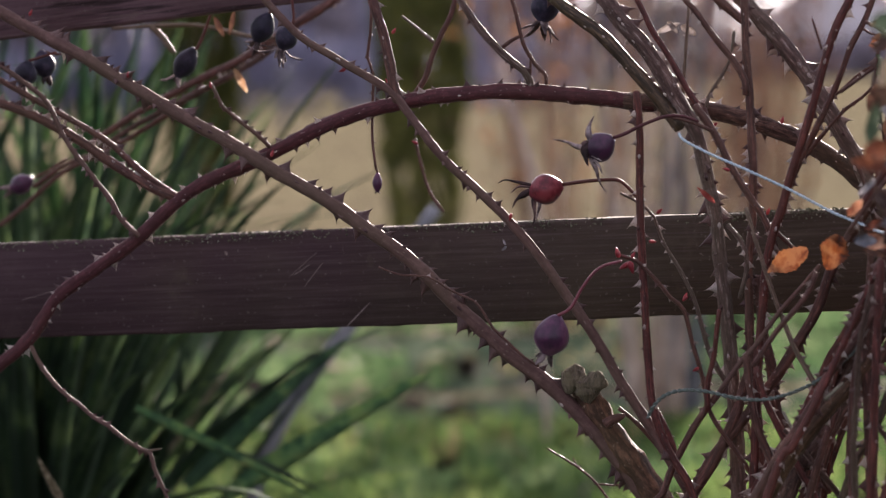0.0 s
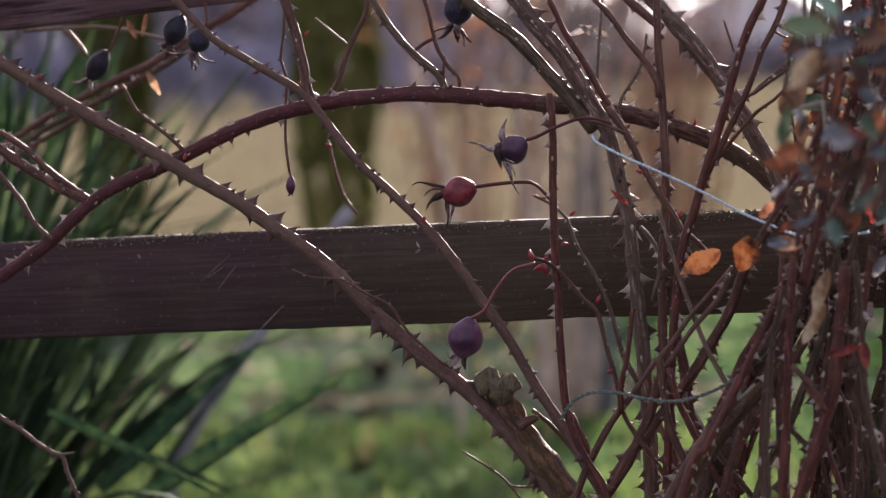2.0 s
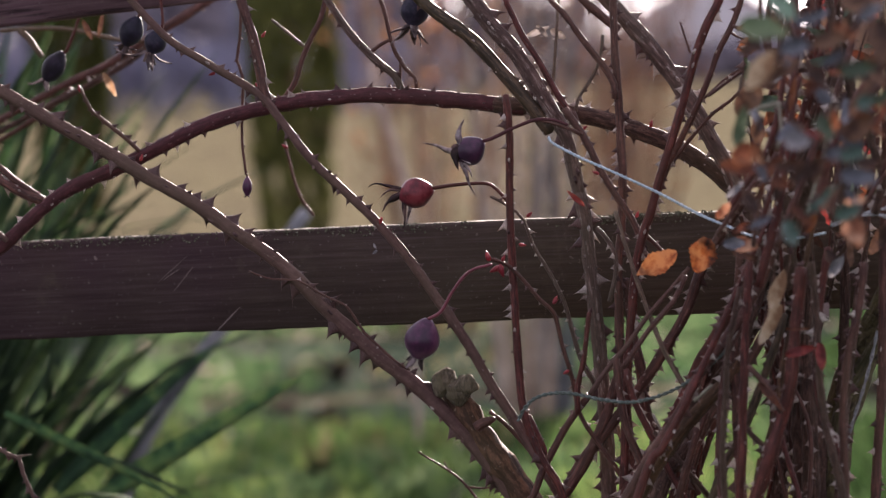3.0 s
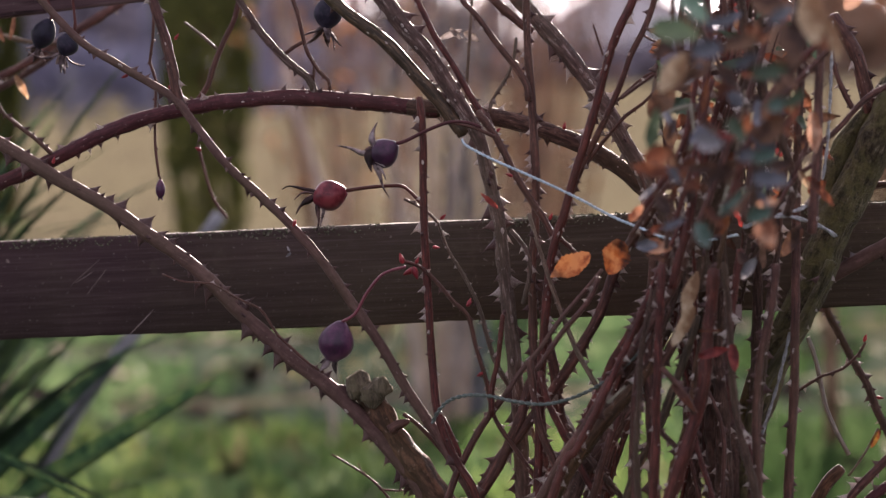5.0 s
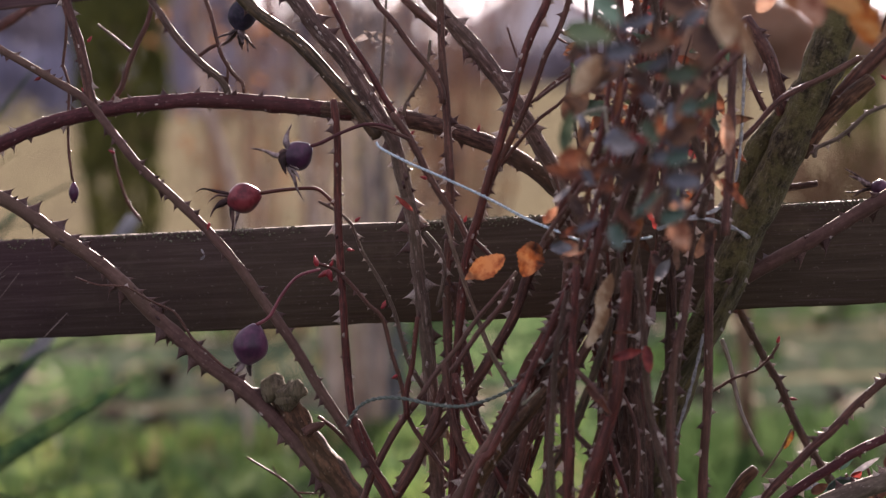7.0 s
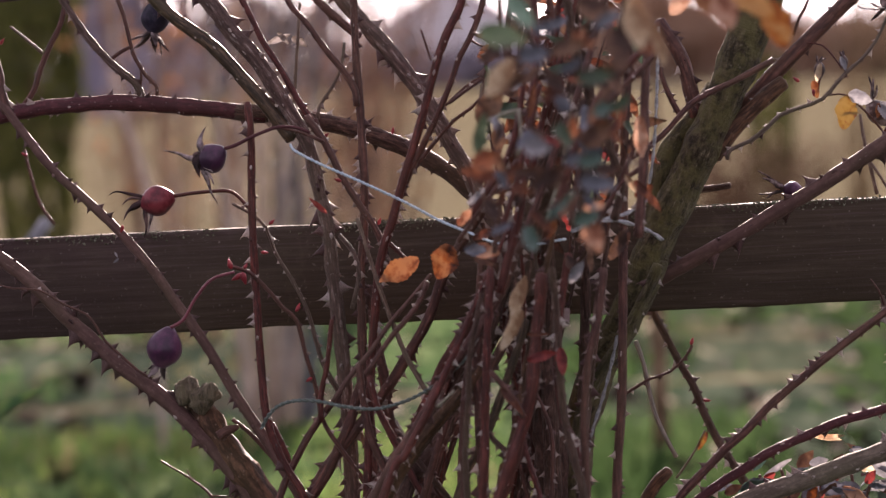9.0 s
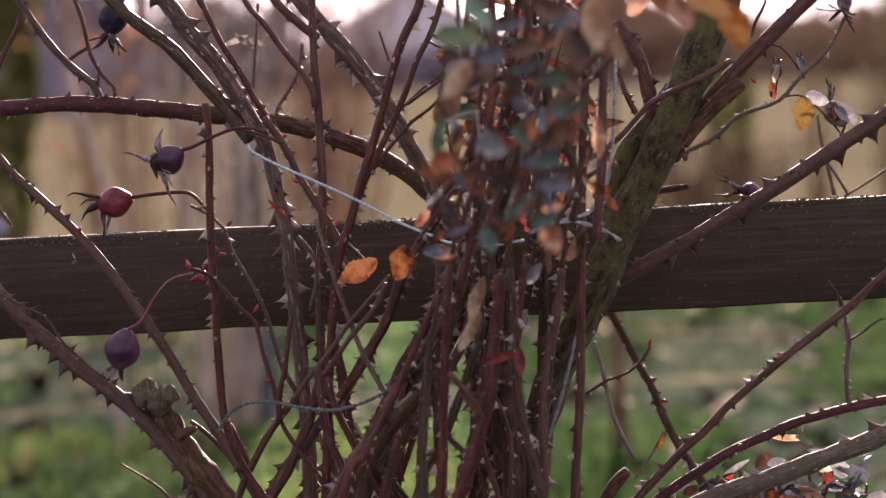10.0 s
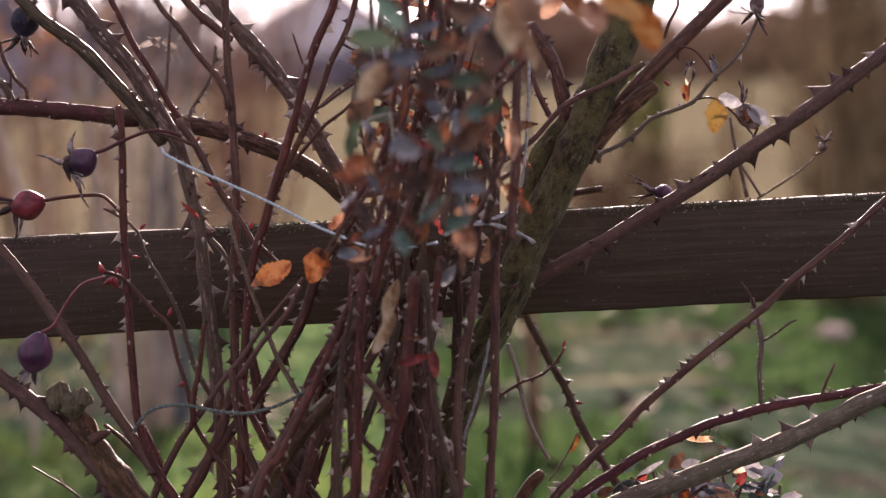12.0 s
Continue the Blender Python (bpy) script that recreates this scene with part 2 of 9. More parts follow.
THUJA = tinted("thuja_spray", [(0.2, (0.036, 0.041, 0.014)), (0.5, (0.075, 0.082, 0.026)), (0.8, (0.135, 0.140, 0.048))], 0.6, 9.0, 0, 0.25, gloss=0.05)
TWIG = tinted("bare_twig_brown", [(0.2, (0.130, 0.078, 0.054)), (0.5, (0.270, 0.172, 0.120)), (0.8, (0.47, 0.325, 0.24))], 0.8, 12.0, gloss=0.05)
# Far twigs: the haze of distance is put into this pale grey-violet.
TWIG_FAR = tinted("far_wood_hazed", [(0.2, (0.095, 0.083, 0.105)), (0.5, (0.245, 0.218, 0.262)), (0.8, (0.47, 0.42, 0.45))], 0.9, 0.35, gloss=0.05)
TWIG_DARK = tinted("bare_twig_dark", [(0.2, (0.080, 0.048, 0.030)), (0.5, (0.165, 0.105, 0.068)), (0.8, (0.30, 0.20, 0.135))], 0.8, 12.0, gloss=0.05)
DRY_LEAF = tinted("withered_shrub_leaf", [(0.2, (0.10, 0.045, 0.020)), (0.5, (0.24, 0.115, 0.050)), (0.8, (0.42, 0.23, 0.11))], 0.7, 6.0, 0, 0.35, gloss=0.05)
TWIG_ASH = tinted("bare_twig_ash", [(0.2, (0.19, 0.145, 0.12)), (0.5, (0.34, 0.27, 0.225)), (0.8, (0.52, 0.43, 0.37))], 0.8, 12.0, gloss=0.05)
REED = tinted("dry_reed_olive", [(0.2, (0.085, 0.058, 0.034)), (0.5, (0.21, 0.150, 0.090)), (0.8, (0.40, 0.31, 0.19))], 0.8, 12.0, gloss=0.05)
TWIG_ROSY = tinted("young_bark_rosy", [(0.2, (0.30, 0.22, 0.19)), (0.5, (0.46, 0.36, 0.32)), (0.8, (0.60, 0.49, 0.44))], 0.8, 12.0, gloss=0.05)
# Hedge twigs hold the same painted haze, a little bluer.
TWIG_BLUE = tinted("hedge_twig_hazed_blue", [(0.2, (0.105, 0.105, 0.155)), (0.5, (0.265, 0.26, 0.35)), (0.8, (0.48, 0.46, 0.55))], 0.9, 0.35, gloss=0.05)
TWIG_PALE = tinted("bare_twig_pale", [(0.2, (0.40, 0.34, 0.31)), (0.5, (0.58, 0.51, 0.47)), (0.8, (0.70, 0.64, 0.60))], 0.8, 12.0, gloss=0.05)
STAKE = tinted("stake_grey_wood", [(0.2, (0.06, 0.06, 0.07)), (0.5, (0.12, 0.12, 0.14)), (0.8, (0.22, 0.22, 0.24))], 0.8, 30, 0.001)
PLASTER = tinted("house_plaster", [(0.3, (0.74, 0.71, 0.73)), (0.7, (0.82, 0.79, 0.80))], 0.85, 2.0)
STONE = tinted("field_stone_warm", [(0.3, (0.42, 0.31, 0.26)), (0.7, (0.56, 0.44, 0.38))], 0.8, 30.0, 0.002)
ROOF = tinted("roof_tile_red", [(0.3, (0.34, 0.15, 0.14)), (0.7, (0.46, 0.22, 0.20))], 0.8, 2.0)
GLASS = tinted("far_window_glass", [(0.3, (0.05, 0.055, 0.065)), (0.7, (0.09, 0.095, 0.11))], 0.12, 1.0)


def painted_board(name="fence_stain", gain=1.0, crack=0.0):
    """Dark plum-brown stained softwood, weathered: long grain, faded patches, fine pale scratches."""
    m, n, l, b = shader(name, 0.8)
    b.inputs["Specular IOR Level"].default_value = 0.12
    v = coords(n, l, "Object", (2.2, 40, 60))
    o = coords(n, l, "Object", (1, 1, 1))
    grain = noisy(n, l, v, 4.0, 6, 0.65)
    patch = noisy(n, l, o, 2.6, 4, 0.6)
    fine = noisy(n, l, o, 260, 3, 0.6)
    tone = lambda r, g, b: (r * gain, g * gain, b * gain)
    plum = ramp(n, l, grain, [(0.26, tone(0.045, 0.026, 0.031)), (0.5, tone(0.062, 0.037, 0.043)), (0.76, tone(0.092, 0.059, 0.065))])
    faded = ramp(n, l, grain, [(0.26, tone(0.046, 0.035, 0.026)), (0.5, tone(0.065, 0.050, 0.037)), (0.76, tone(0.100, 0.079, 0.060))])
    sep = n.new("ShaderNodeSeparateXYZ")              # the stain has turned from plum to olive brown along the board
    l.new(o, sep.inputs[0])
    along = n.new("ShaderNodeMath")
    along.operation = "MULTIPLY_ADD"
    l.new(sep.outputs[0], along.inputs[0])
    along.inputs[1].default_value = 0.55
    l.new(patch, along.inputs[2])
    c = blend(n, l, ramp(n, l, along.outputs[0], [(0.25, (0, 0, 0)), (0.52, (1, 1, 1))]), plum, plum if crack else faded)
    c = blend(n, l, ramp(n, l, noisy(n, l, o, 34, 5, 0.7), [(0.55, (0, 0, 0)), (0.75, (0.45, 0.45, 0.45))]), c, tone(0.10, 0.070, 0.070))
    c = blend(n, l, ramp(n, l, noisy(n, l, o, 17, 5, 0.7), [(0.60, (0, 0, 0)), (0.74, (0.45, 0.45, 0.45))]), c, (0.085, 0.072, 0.040))
    if crack:
        c = blend(n, l, ramp(n, l, noisy(n, l, coords(n, l, "Object", (9, 120, 160)), 1.0, 4, 0.6), [(0.52, (0, 0, 0)), (0.62, (crack, crack, crack))]), c, (0.012, 0.008, 0.008))
    hair = noisy(n, l, coords(n, l, "Object", (5, 200, 300)), 2.0, 2, 0.5)
    c = blend(n, l, ramp(n, l, hair, [(0.57, (0, 0, 0)), (0.66, (0.42, 0.42, 0.42))]), c, tone(0.11, 0.078, 0.076))
    c = blend(n, l, ramp(n, l, fine, [(0.64, (0, 0, 0)), (0.70, (0.6, 0.6, 0.6))]), c, (0.17, 0.14, 0.13))
    l.new(c, b.inputs["Base Color"])
    relief(n, l, b, blend(n, l, 0.3, grain, fine), 0.5, 0.0015)
    return m


BOARD = painted_board("fence_stain", 0.84)
BOARD_OLD = painted_board("fence_stain_cracked", 1.6, 0.8)
LICHEN = tinted("lichen_grey_green", [(0.25, (0.07, 0.072, 0.045)), (0.5, (0.145, 0.148, 0.108)), (0.8, (0.29, 0.29, 0.25))], 0.95, 300, 0.001, gloss=0.05)
SCRATCH = tinted("bare_wood_scratch", [(0.3, (0.12, 0.085, 0.083)), (0.7, (0.20, 0.155, 0.15))], 0.8, 300)


def ground_cover():
    """Lawn and stubble: green turf near by, worn tan field further off, bare patches."""
    m, n, l, b = shader("lawn", 0.95)
    b.inputs["Specular IOR Level"].default_value = 0.0
    o = coords(n, l, "Object", (1, 1, 1))
    wide = noisy(n, l, coords(n, l, "Object", (0.4, 2.0, 1)), 0.9, 4, 0.55)
    fine = noisy(n, l, coords(n, l, "Object", (1, 0.28, 1)), 13, 6, 0.72)
    green = ramp(n, l, fine, [(0.34, (0.024, 0.040, 0.024)), (0.5, (0.056, 0.078, 0.050)), (0.66, (0.15, 0.172, 0.118))])
    tan = ramp(n, l, fine, [(0.34, (0.092, 0.078, 0.046)), (0.5, (0.180, 0.155, 0.095)), (0.66, (0.32, 0.28, 0.18))])
    soil = ramp(n, l, fine, [(0.3, (0.045, 0.033, 0.026)), (0.7, (0.12, 0.095, 0.08))])
    sep = n.new("ShaderNodeSeparateXYZ")
    l.new(o, sep.inputs[0])
    away = n.new("ShaderNodeMapRange")
    away.inputs[1].default_value, away.inputs[2].default_value = 9.4, 14.0
    l.new(sep.outputs[1], away.inputs[0])
    add = n.new("ShaderNodeMath")
    add.operation = "MULTIPLY_ADD"
    l.new(wide, add.inputs[0])
    add.inputs[1].default_value = 1.5
    l.new(away.outputs[0], add.inputs[2])
    both = add                                        # worn strips of lawn along the fence
    for middle, half, weight in ((6.6, 0.7, 0.14), (8.25, 0.4, 0.16)):
        off = n.new("ShaderNodeMath")
        off.operation = "SUBTRACT"
        l.new(sep.outputs[1], off.inputs[0])
        off.inputs[1].default_value = middle
        gap = n.new("ShaderNodeMath")
        gap.operation = "ABSOLUTE"
        l.new(off.outputs[0], gap.inputs[0])
        worn = n.new("ShaderNodeMapRange")
        worn.interpolation_type = "SMOOTHSTEP"
        worn.inputs[1].default_value, worn.inputs[2].default_value, worn.inputs[3].default_value, worn.inputs[4].default_value = half * 0.3, half, weight, 0.0
        l.new(gap.outputs[0], worn.inputs[0])
        more = n.new("ShaderNodeMath")
        l.new(both.outputs[0], more.inputs[0])
        l.new(worn.outputs[0], more.inputs[1])
        both = more
    c = blend(n, l, ramp(n, l, both.outputs[0], [(0.97, (0, 0, 0)), (1.12, (1, 1, 1))]), green, tan)
    c = blend(n, l, ramp(n, l, noisy(n, l, coords(n, l, "Object", (1.3, 0.8, 1)), 1.7, 4, 0.65), [(0.55, (0, 0, 0)), (0.64, (0.8, 0.8, 0.8))]), c, soil)
    l.new(c, b.inputs["Base Color"])
    relief(n, l, b, fine, 0.8, 0.03)
    return m


LAWN = ground_cover()


# ---- building blocks ----
def mesh(name, verts, faces, material, uvs=None, smooth=True):
    d = bpy.data.meshes.new(name)
    d.from_pydata(verts, [], faces)
    d.materials.append(material)
    if smooth:
        d.polygons.foreach_set("use_smooth", [True] * len(d.polygons))
    if uvs:
        layer = d.uv_layers.new(name="round_and_along")
        flat = []
        for loop in d.loops:
            flat.extend(uvs[loop.vertex_index])
        layer.data.foreach_set("uv", flat)
    d.update()
    return d


def part(name, data, parent, label=""):
    ob = new(name, data)
    ob.parent = parent
    if label:
        tagged(ob, label)
    return ob


def spline(points, step=0.006):
    """Points along a smooth curve through the given ones, about a step apart."""
    p = [Vector(q) for q in points]
    p = [p[0] * 2 - p[1]] + p + [p[-1] * 2 - p[-2]]
    out = []
    for a, b, c, d in zip(p, p[1:], p[2:], p[3:]):
        k = max(2, int((c - b).length / step))
        for i in range(k):
            t = i / k
            out.append(0.5 * (2 * b + (c - a) * t + (2 * a - 5 * b + 4 * c - d) * t * t + (3 * b - a - 3 * c + d) * t ** 3))
    out.append(p[-2])
    return out


def frames_along(path):
    """A tangent and two cross axes at each point, carried along without twist."""
    out, side = [], None
    for i, p in enumerate(path):
        t = (path[min(i + 1, len(path) - 1)] - path[max(i - 1, 0)]).normalized()
        if side is None:
            side = t.orthogonal().normalized()
        side = (side - t * side.dot(t)).normalized()
        out.append((t, side, t.cross(side)))
    return out


def tube_data(path, r0, r1, sides=10, knobs=0.06, seed=0.0, tip=1.0):
    """Verts, faces, uvs of an uneven tapering tube with closed ends."""
    verts, faces, uvs = [], [], []
    fr, total, run = frames_along(path), len(path) - 1, 0.0
    for i, (p, (t, a, b)) in enumerate(zip(path, fr)):
        if i:
            run += (p - path[i - 1]).length
        r = r0 + (r1 - r0) * i / total
        r *= 1 + knobs * (noise.noise((run * 60, seed, 0)) + 0.9 * max(0, noise.noise((run * 25, seed, 7)) - 0.25))
        if i == 0:
            r *= tip
        for j in range(sides):
            w = 2 * math.pi * j / sides
            k = r * (1 + knobs * 0.9 * noise.noise((run * 90, 2 * math.cos(w) + seed, 2 * math.sin(w))))
            if knobs > 0.13:                         # fibrous old wood: ridges along the stem
                k += r * knobs * 0.8 * noise.noise((run * 14, 3.5 * math.cos(w), 3.5 * math.sin(w) + seed))
            verts.append(p + (a * math.cos(w) + b * math.sin(w)) * k)
            uvs.append((abs(2 * j / sides - 1), run))
    for i in range(total):
        for j in range(sides):
            q = (j + 1) % sides
            faces.append((i * sides + j, i * sides + q, (i + 1) * sides + q, (i + 1) * sides + j))
    for end, p in ((0, path[0]), (total, path[-1])):
        c = len(verts)
        verts.append(p + (fr[end][0] * (-0.3 if end == 0 else 0.3)) * (r0 if end == 0 else r1))
        uvs.append((0.5, run if end else 0))
        for j in range(sides):
            f = (end * sides + j, end * sides + (j + 1) % sides, c)
            faces.append(f if end else f[::-1])
    return verts, faces, uvs


def tube(name, points, r0, r1, material, parent, sides=8, step=0.008, knobs=0.05, label="", tip=1.0):
    path = spline(points, step)
    return part(name, mesh(name, *tube_data(path, r0, r1, sides, knobs, points[0][0] * 9, tip)[:2], material), parent, label)


def prickle_data(bend):
    """A hooked, side-flattened thorn 1 high, its long foot along x, the tip bent towards -x."""
    verts, faces, rings, sides = [], [], 6, 8
    for i in range(rings):
        h = i / rings
        wide = (1 - h) ** 2.1 * 0.50 + 0.045 * (1 - h)
        for j in range(sides):
            w = 2 * math.pi * j / sides
            verts.append(Vector((math.cos(w) * wide - bend * h ** 1.8, math.sin(w) * (0.17 * (1 - h) ** 1.3 + 0.028 * (1 - h)), h - 0.08)))
    verts.append(Vector((-bend * 1.05, 0, 0.95)))
    for i in range(rings - 1):
        for j in range(sides):
            q = (j + 1) % sides
            faces.append((i * sides + j, i * sides + q, (i + 1) * sides + q, (i + 1) * sides + j))
    for j in range(sides):
        faces.append(((rings - 1) * sides + j, (rings - 1) * sides + (j + 1) % sides, len(verts) - 1))
    return verts, faces


PRICKLES = [prickle_data(b) for b in (0.15, 0.35, 0.55)]
PRICKLE_PALE_MESH = [mesh("prickle", *p, PRICKLE) for p in PRICKLES]
def scar_data():
    """A low oval pad, 1 long, where a thorn's foot faces outward."""
    verts, faces, rings, sides = [], [], 4, 10
    for i in range(rings):
        h = i / rings
        for j in range(sides):
            w = 2 * math.pi * j / sides
            verts.append(Vector((math.cos(w) * 0.5 * (1 - h * h) , math.sin(w) * 0.26 * (1 - h * h), 0.30 * h - 0.08)))
    verts.append(Vector((-0.12, 0, 0.34)))
    for i in range(rings - 1):
        for j in range(sides):
            q = (j + 1) % sides
            faces.append((i * sides + j, i * sides + q, (i + 1) * sides + q, (i + 1) * sides + j))
    for j in range(sides):
        faces.append(((rings - 1) * sides + j, (rings - 1) * sides + (j + 1) % sides, len(verts) - 1))
    return verts, faces


SCAR_MESH = mesh("prickle", *scar_data(), PRICKLE)
SCAR_DARK_MESH = mesh("prickle", *scar_data(), PRICKLE_DARK)
PRICKLE_DARK_MESH = [mesh("prickle", *p, PRICKLE_DARK) for p in PRICKLES]
rnd = random.Random(11)
CANE_LABEL = {
    "brown": "reddish brown rose cane set with hooked thorns", "red": "dark red young rose cane with thorns",
    "green": "olive brown rose cane with thorns", "grey": "grey flaking old rose cane with large thorns",
    "plum": "smooth plum-red arching rose cane", "old": "thick fibrous old rose stem with cracked bark",
    "moss": "thick old rose stem covered in green moss", "smooth": "smooth plum-brown rose cane with hooked thorns", "stump": "thick warm brown rose stem with a knobby pruned top", "straw": "thin straw-coloured dry rose twig", "bleached": "thin dead rose twig bleached pale grey, one short piece for a glint",
    "ash": "thick ash-brown rose cane with fine bark lines and large thorns",
}


PALE_SHARE = {"plum": 0.6, "red": 0.75, "grey": 0.6, "straw": 0.5, "ash": 0.6, "smooth": 0.04, "brown": 0.6, "old": 0.45}


def cane(kind, points, d0, d1, gap=0.016, size=0.0075, tip=1.0, sides=12, rough=0.10):
    """A cane of the bush through the points, d0 to d1 thick, with a prickle about every gap metres."""
    path = spline(points, 0.005 if d0 + d1 > 0.008 else 0.007)
    key = points[0][0] * 31 + points[0][2] * 17
    path = [p + 0.0011 * Vector((noise.noise((k * 0.11, key, 0)), noise.noise((k * 0.11, key, 5)), noise.noise((k * 0.11, key, 9)))) for k, p in enumerate(path)]
    v, f, uv = tube_data(path, d0 / 2, d1 / 2, sides, rough, points[0][0] * 9 + points[0][2] * 5, tip)
    ob = part("cane", mesh("cane", v, f, BARK[kind], uv), bush, CANE_LABEL[kind])
    if not gap:
        return ob
    fr, run, due = frames_along(path), 0.0, gap * rnd.uniform(0.2, 1)
    for i in range(1, len(path) - 1):
        run += (path[i] - path[i - 1]).length
        if run < due:
            continue
        due += gap * rnd.uniform(0.2, 1.1)
        if path[i].z < 0.42:
            continue
        t, a, b = fr[i]
        w = rnd.uniform(0, 2 * math.pi)
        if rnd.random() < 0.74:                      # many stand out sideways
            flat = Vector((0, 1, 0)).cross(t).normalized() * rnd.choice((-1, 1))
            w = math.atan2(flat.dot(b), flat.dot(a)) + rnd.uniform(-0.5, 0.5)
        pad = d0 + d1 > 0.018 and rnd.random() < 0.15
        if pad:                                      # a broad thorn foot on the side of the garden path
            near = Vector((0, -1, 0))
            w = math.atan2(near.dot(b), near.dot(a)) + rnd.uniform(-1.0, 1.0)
        out = a * math.cos(w) + b * math.sin(w)
        down = t if t.z < 0 else -t
        r = (d0 + (d1 - d0) * i / len(path)) / 2
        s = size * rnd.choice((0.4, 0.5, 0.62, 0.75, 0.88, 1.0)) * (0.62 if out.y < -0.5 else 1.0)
        m = Matrix((-down, out.cross(-down), out)).transposed().to_4x4()
        m = Matrix.Translation(path[i] + out * r * 0.93) @ m @ Matrix.Diagonal((s * rnd.uniform(0.85, 1.3), s * 1.15, s, 1))
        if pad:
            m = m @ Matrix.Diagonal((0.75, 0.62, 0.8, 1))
        k = rnd.randrange(3)
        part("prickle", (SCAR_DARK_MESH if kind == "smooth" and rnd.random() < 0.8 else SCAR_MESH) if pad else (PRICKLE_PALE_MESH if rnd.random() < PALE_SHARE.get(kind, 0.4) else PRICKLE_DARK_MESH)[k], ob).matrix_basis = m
    return ob


def leaf_data(length, width, fold, curl, teeth=9, wave=0.0):
    """A toothed leaf from the origin along x, folded on its midrib and curled along its length."""
    verts, faces, rows = [], [], 18
    for i in range(rows + 1):
        t = i / rows
        half = width / 2 * (math.sin(math.pi * min(1, t * 0.96 + 0.03)) ** 0.62) * (1 - 0.22 * t)
        saw = (1 - 0.11 * (i % 2)) * (1 + 0.22 * noise.noise((t * 4, width * 900, length * 700)))
        ang = curl * t
        x = length * (math.sin(ang) / curl if abs(curl) > 0.01 else t)
        z = length * ((1 - math.cos(ang)) / curl if abs(curl) > 0.01 else 0)
        for k, s in ((-2, 1.0), (-1, 0.5), (0, 0.0), (1, 0.5), (2, 1.0)):
            q = half * s * (saw if abs(k) == 2 else 1)
            up = q * math.sin(fold) + wave * length * (math.sin(7 * t + k) * s + 1.6 * noise.noise((t * 5, k * 0.9, length * 900)))
            verts.append(Vector((x - up * math.sin(ang), math.copysign(q * math.cos(fold), k), z + up * math.cos(ang))))
    for i in range(rows):
        for k in range(4):
            a = i * 5 + k
            faces.append((a, a + 1, a + 6, a + 5))
    return verts, faces


def leaf(kind, place, way, length, width, spin=0.0, fold=0.35, curl=0.5, wave=0.045, label=""):
    """A leaf that grows from place towards way, turned by spin degrees about it."""
    x = Vector(way).normalized()
    z = (Vector((0, -1, 0.15)) - x * Vector((0, -1, 0.15)).dot(x)).normalized()
    m = Matrix((x, z.cross(x), z)).transposed().to_4x4()
    ob = part("leaf", mesh("leaf", *leaf_data(length, width, fold, curl, 9, wave), LEAF[kind]), bush, label)
    ob.matrix_basis = Matrix.Translation(place) @ m @ pose(0, 0, 0, spin)
    return ob


def turned(profile, sides=20):
    """A body of revolution about z from (radius, height) pairs."""
    verts, faces = [], []
    for r, z in profile:
        for j in range(sides):
            w = 2 * math.pi * j / sides
            verts.append(Vector((r * math.cos(w), r * math.sin(w), z)))
    for i in range(len(profile) - 1):
        for j in range(sides):
            q = (j + 1) % sides
            faces.append((i * sides + j, i * sides + q, (i + 1) * sides + q, (i + 1) * sides + j))
    faces.append(tuple(range(sides))[::-1])
    faces.append(tuple(range((len(profile) - 1) * sides, len(profile) * sides)))
    return verts, faces


def hip(kind, place, way, wide, long, stalk, stalk_d, sepals=5, sepal_len=0.018, splay=0.6, label="", stalk_kind="red"):
    """A rose hip whose blossom end points along way, with dried sepals and a stalk through the given points."""
    z = Vector(way).normalized()
    x = z.orthogonal().normalized()
    m = Matrix.Translation(place) @ Matrix((x, z.cross(x), z)).transposed().to_4x4()
    prof = []
    for i in range(15):
        t = i / 14
        r = wide / 2 * (math.sin(math.pi * (0.04 + 0.88 * t ** 1.12)) ** 0.66) * (1 + 0.04 * math.sin(3.1 * t))
        prof.append((max(r, wide * 0.09), (t - 0.5) * long))
    prof.append((wide * 0.17, long * 0.53))
    v, f = turned(prof)
    v = [m @ (q * (1 + 0.035 * noise.noise((q * 90 + Vector(place) * 50)))) for q in v]
    ob = part("rose_hip", mesh("rose_hip", v, f, HIP[kind]), bush, label)
    for k in range(sepals):
        w = 2 * math.pi * k / sepals + rnd.uniform(-0.4, 0.4)
        out = Vector((math.cos(w), math.sin(w), 0))
        ln = sepal_len * rnd.uniform(0.7, 1.25)
        sv, sf, n = [], [], 8
        p, a = Vector((0, 0, long * 0.5)) + out * wide * 0.13, splay * rnd.uniform(0.5, 1.5)
        side = out.cross(Vector((0, 0, 1)))
        for i in range(n + 1):
            half = wide * 0.115 * math.sin(math.pi * (0.3 + 0.68 * i / n)) ** 1.3 * (0.85 + 0.25 * (i % 2)) + 0.0003
            d = (Vector((0, 0, 1)) * math.cos(a) + out * math.sin(a))
            up = (out * math.cos(a) - Vector((0, 0, 1)) * math.sin(a)) * 0.0005
            sv += [m @ (p - side * half + up), m @ (p + side * half + up), m @ (p + side * half - up), m @ (p - side * half - up)]
            p = p + d * ln / n
            a += rnd.uniform(-0.22, 0.28)
        for i in range(n):
            for j in range(4):
                sf.append((i * 4 + j, i * 4 + (j + 1) % 4, i * 4 + 4 + (j + 1) % 4, i * 4 + 4 + j))
        part("sepal", mesh("sepal", sv, sf, SEPAL), ob)
    if stalk:
        tube("stalk", [m @ Vector((0, 0, -long * 0.5))] + stalk, stalk_d / 2, stalk_d * 0.42, BARK[stalk_kind], ob, 8, 0.004)
    return ob


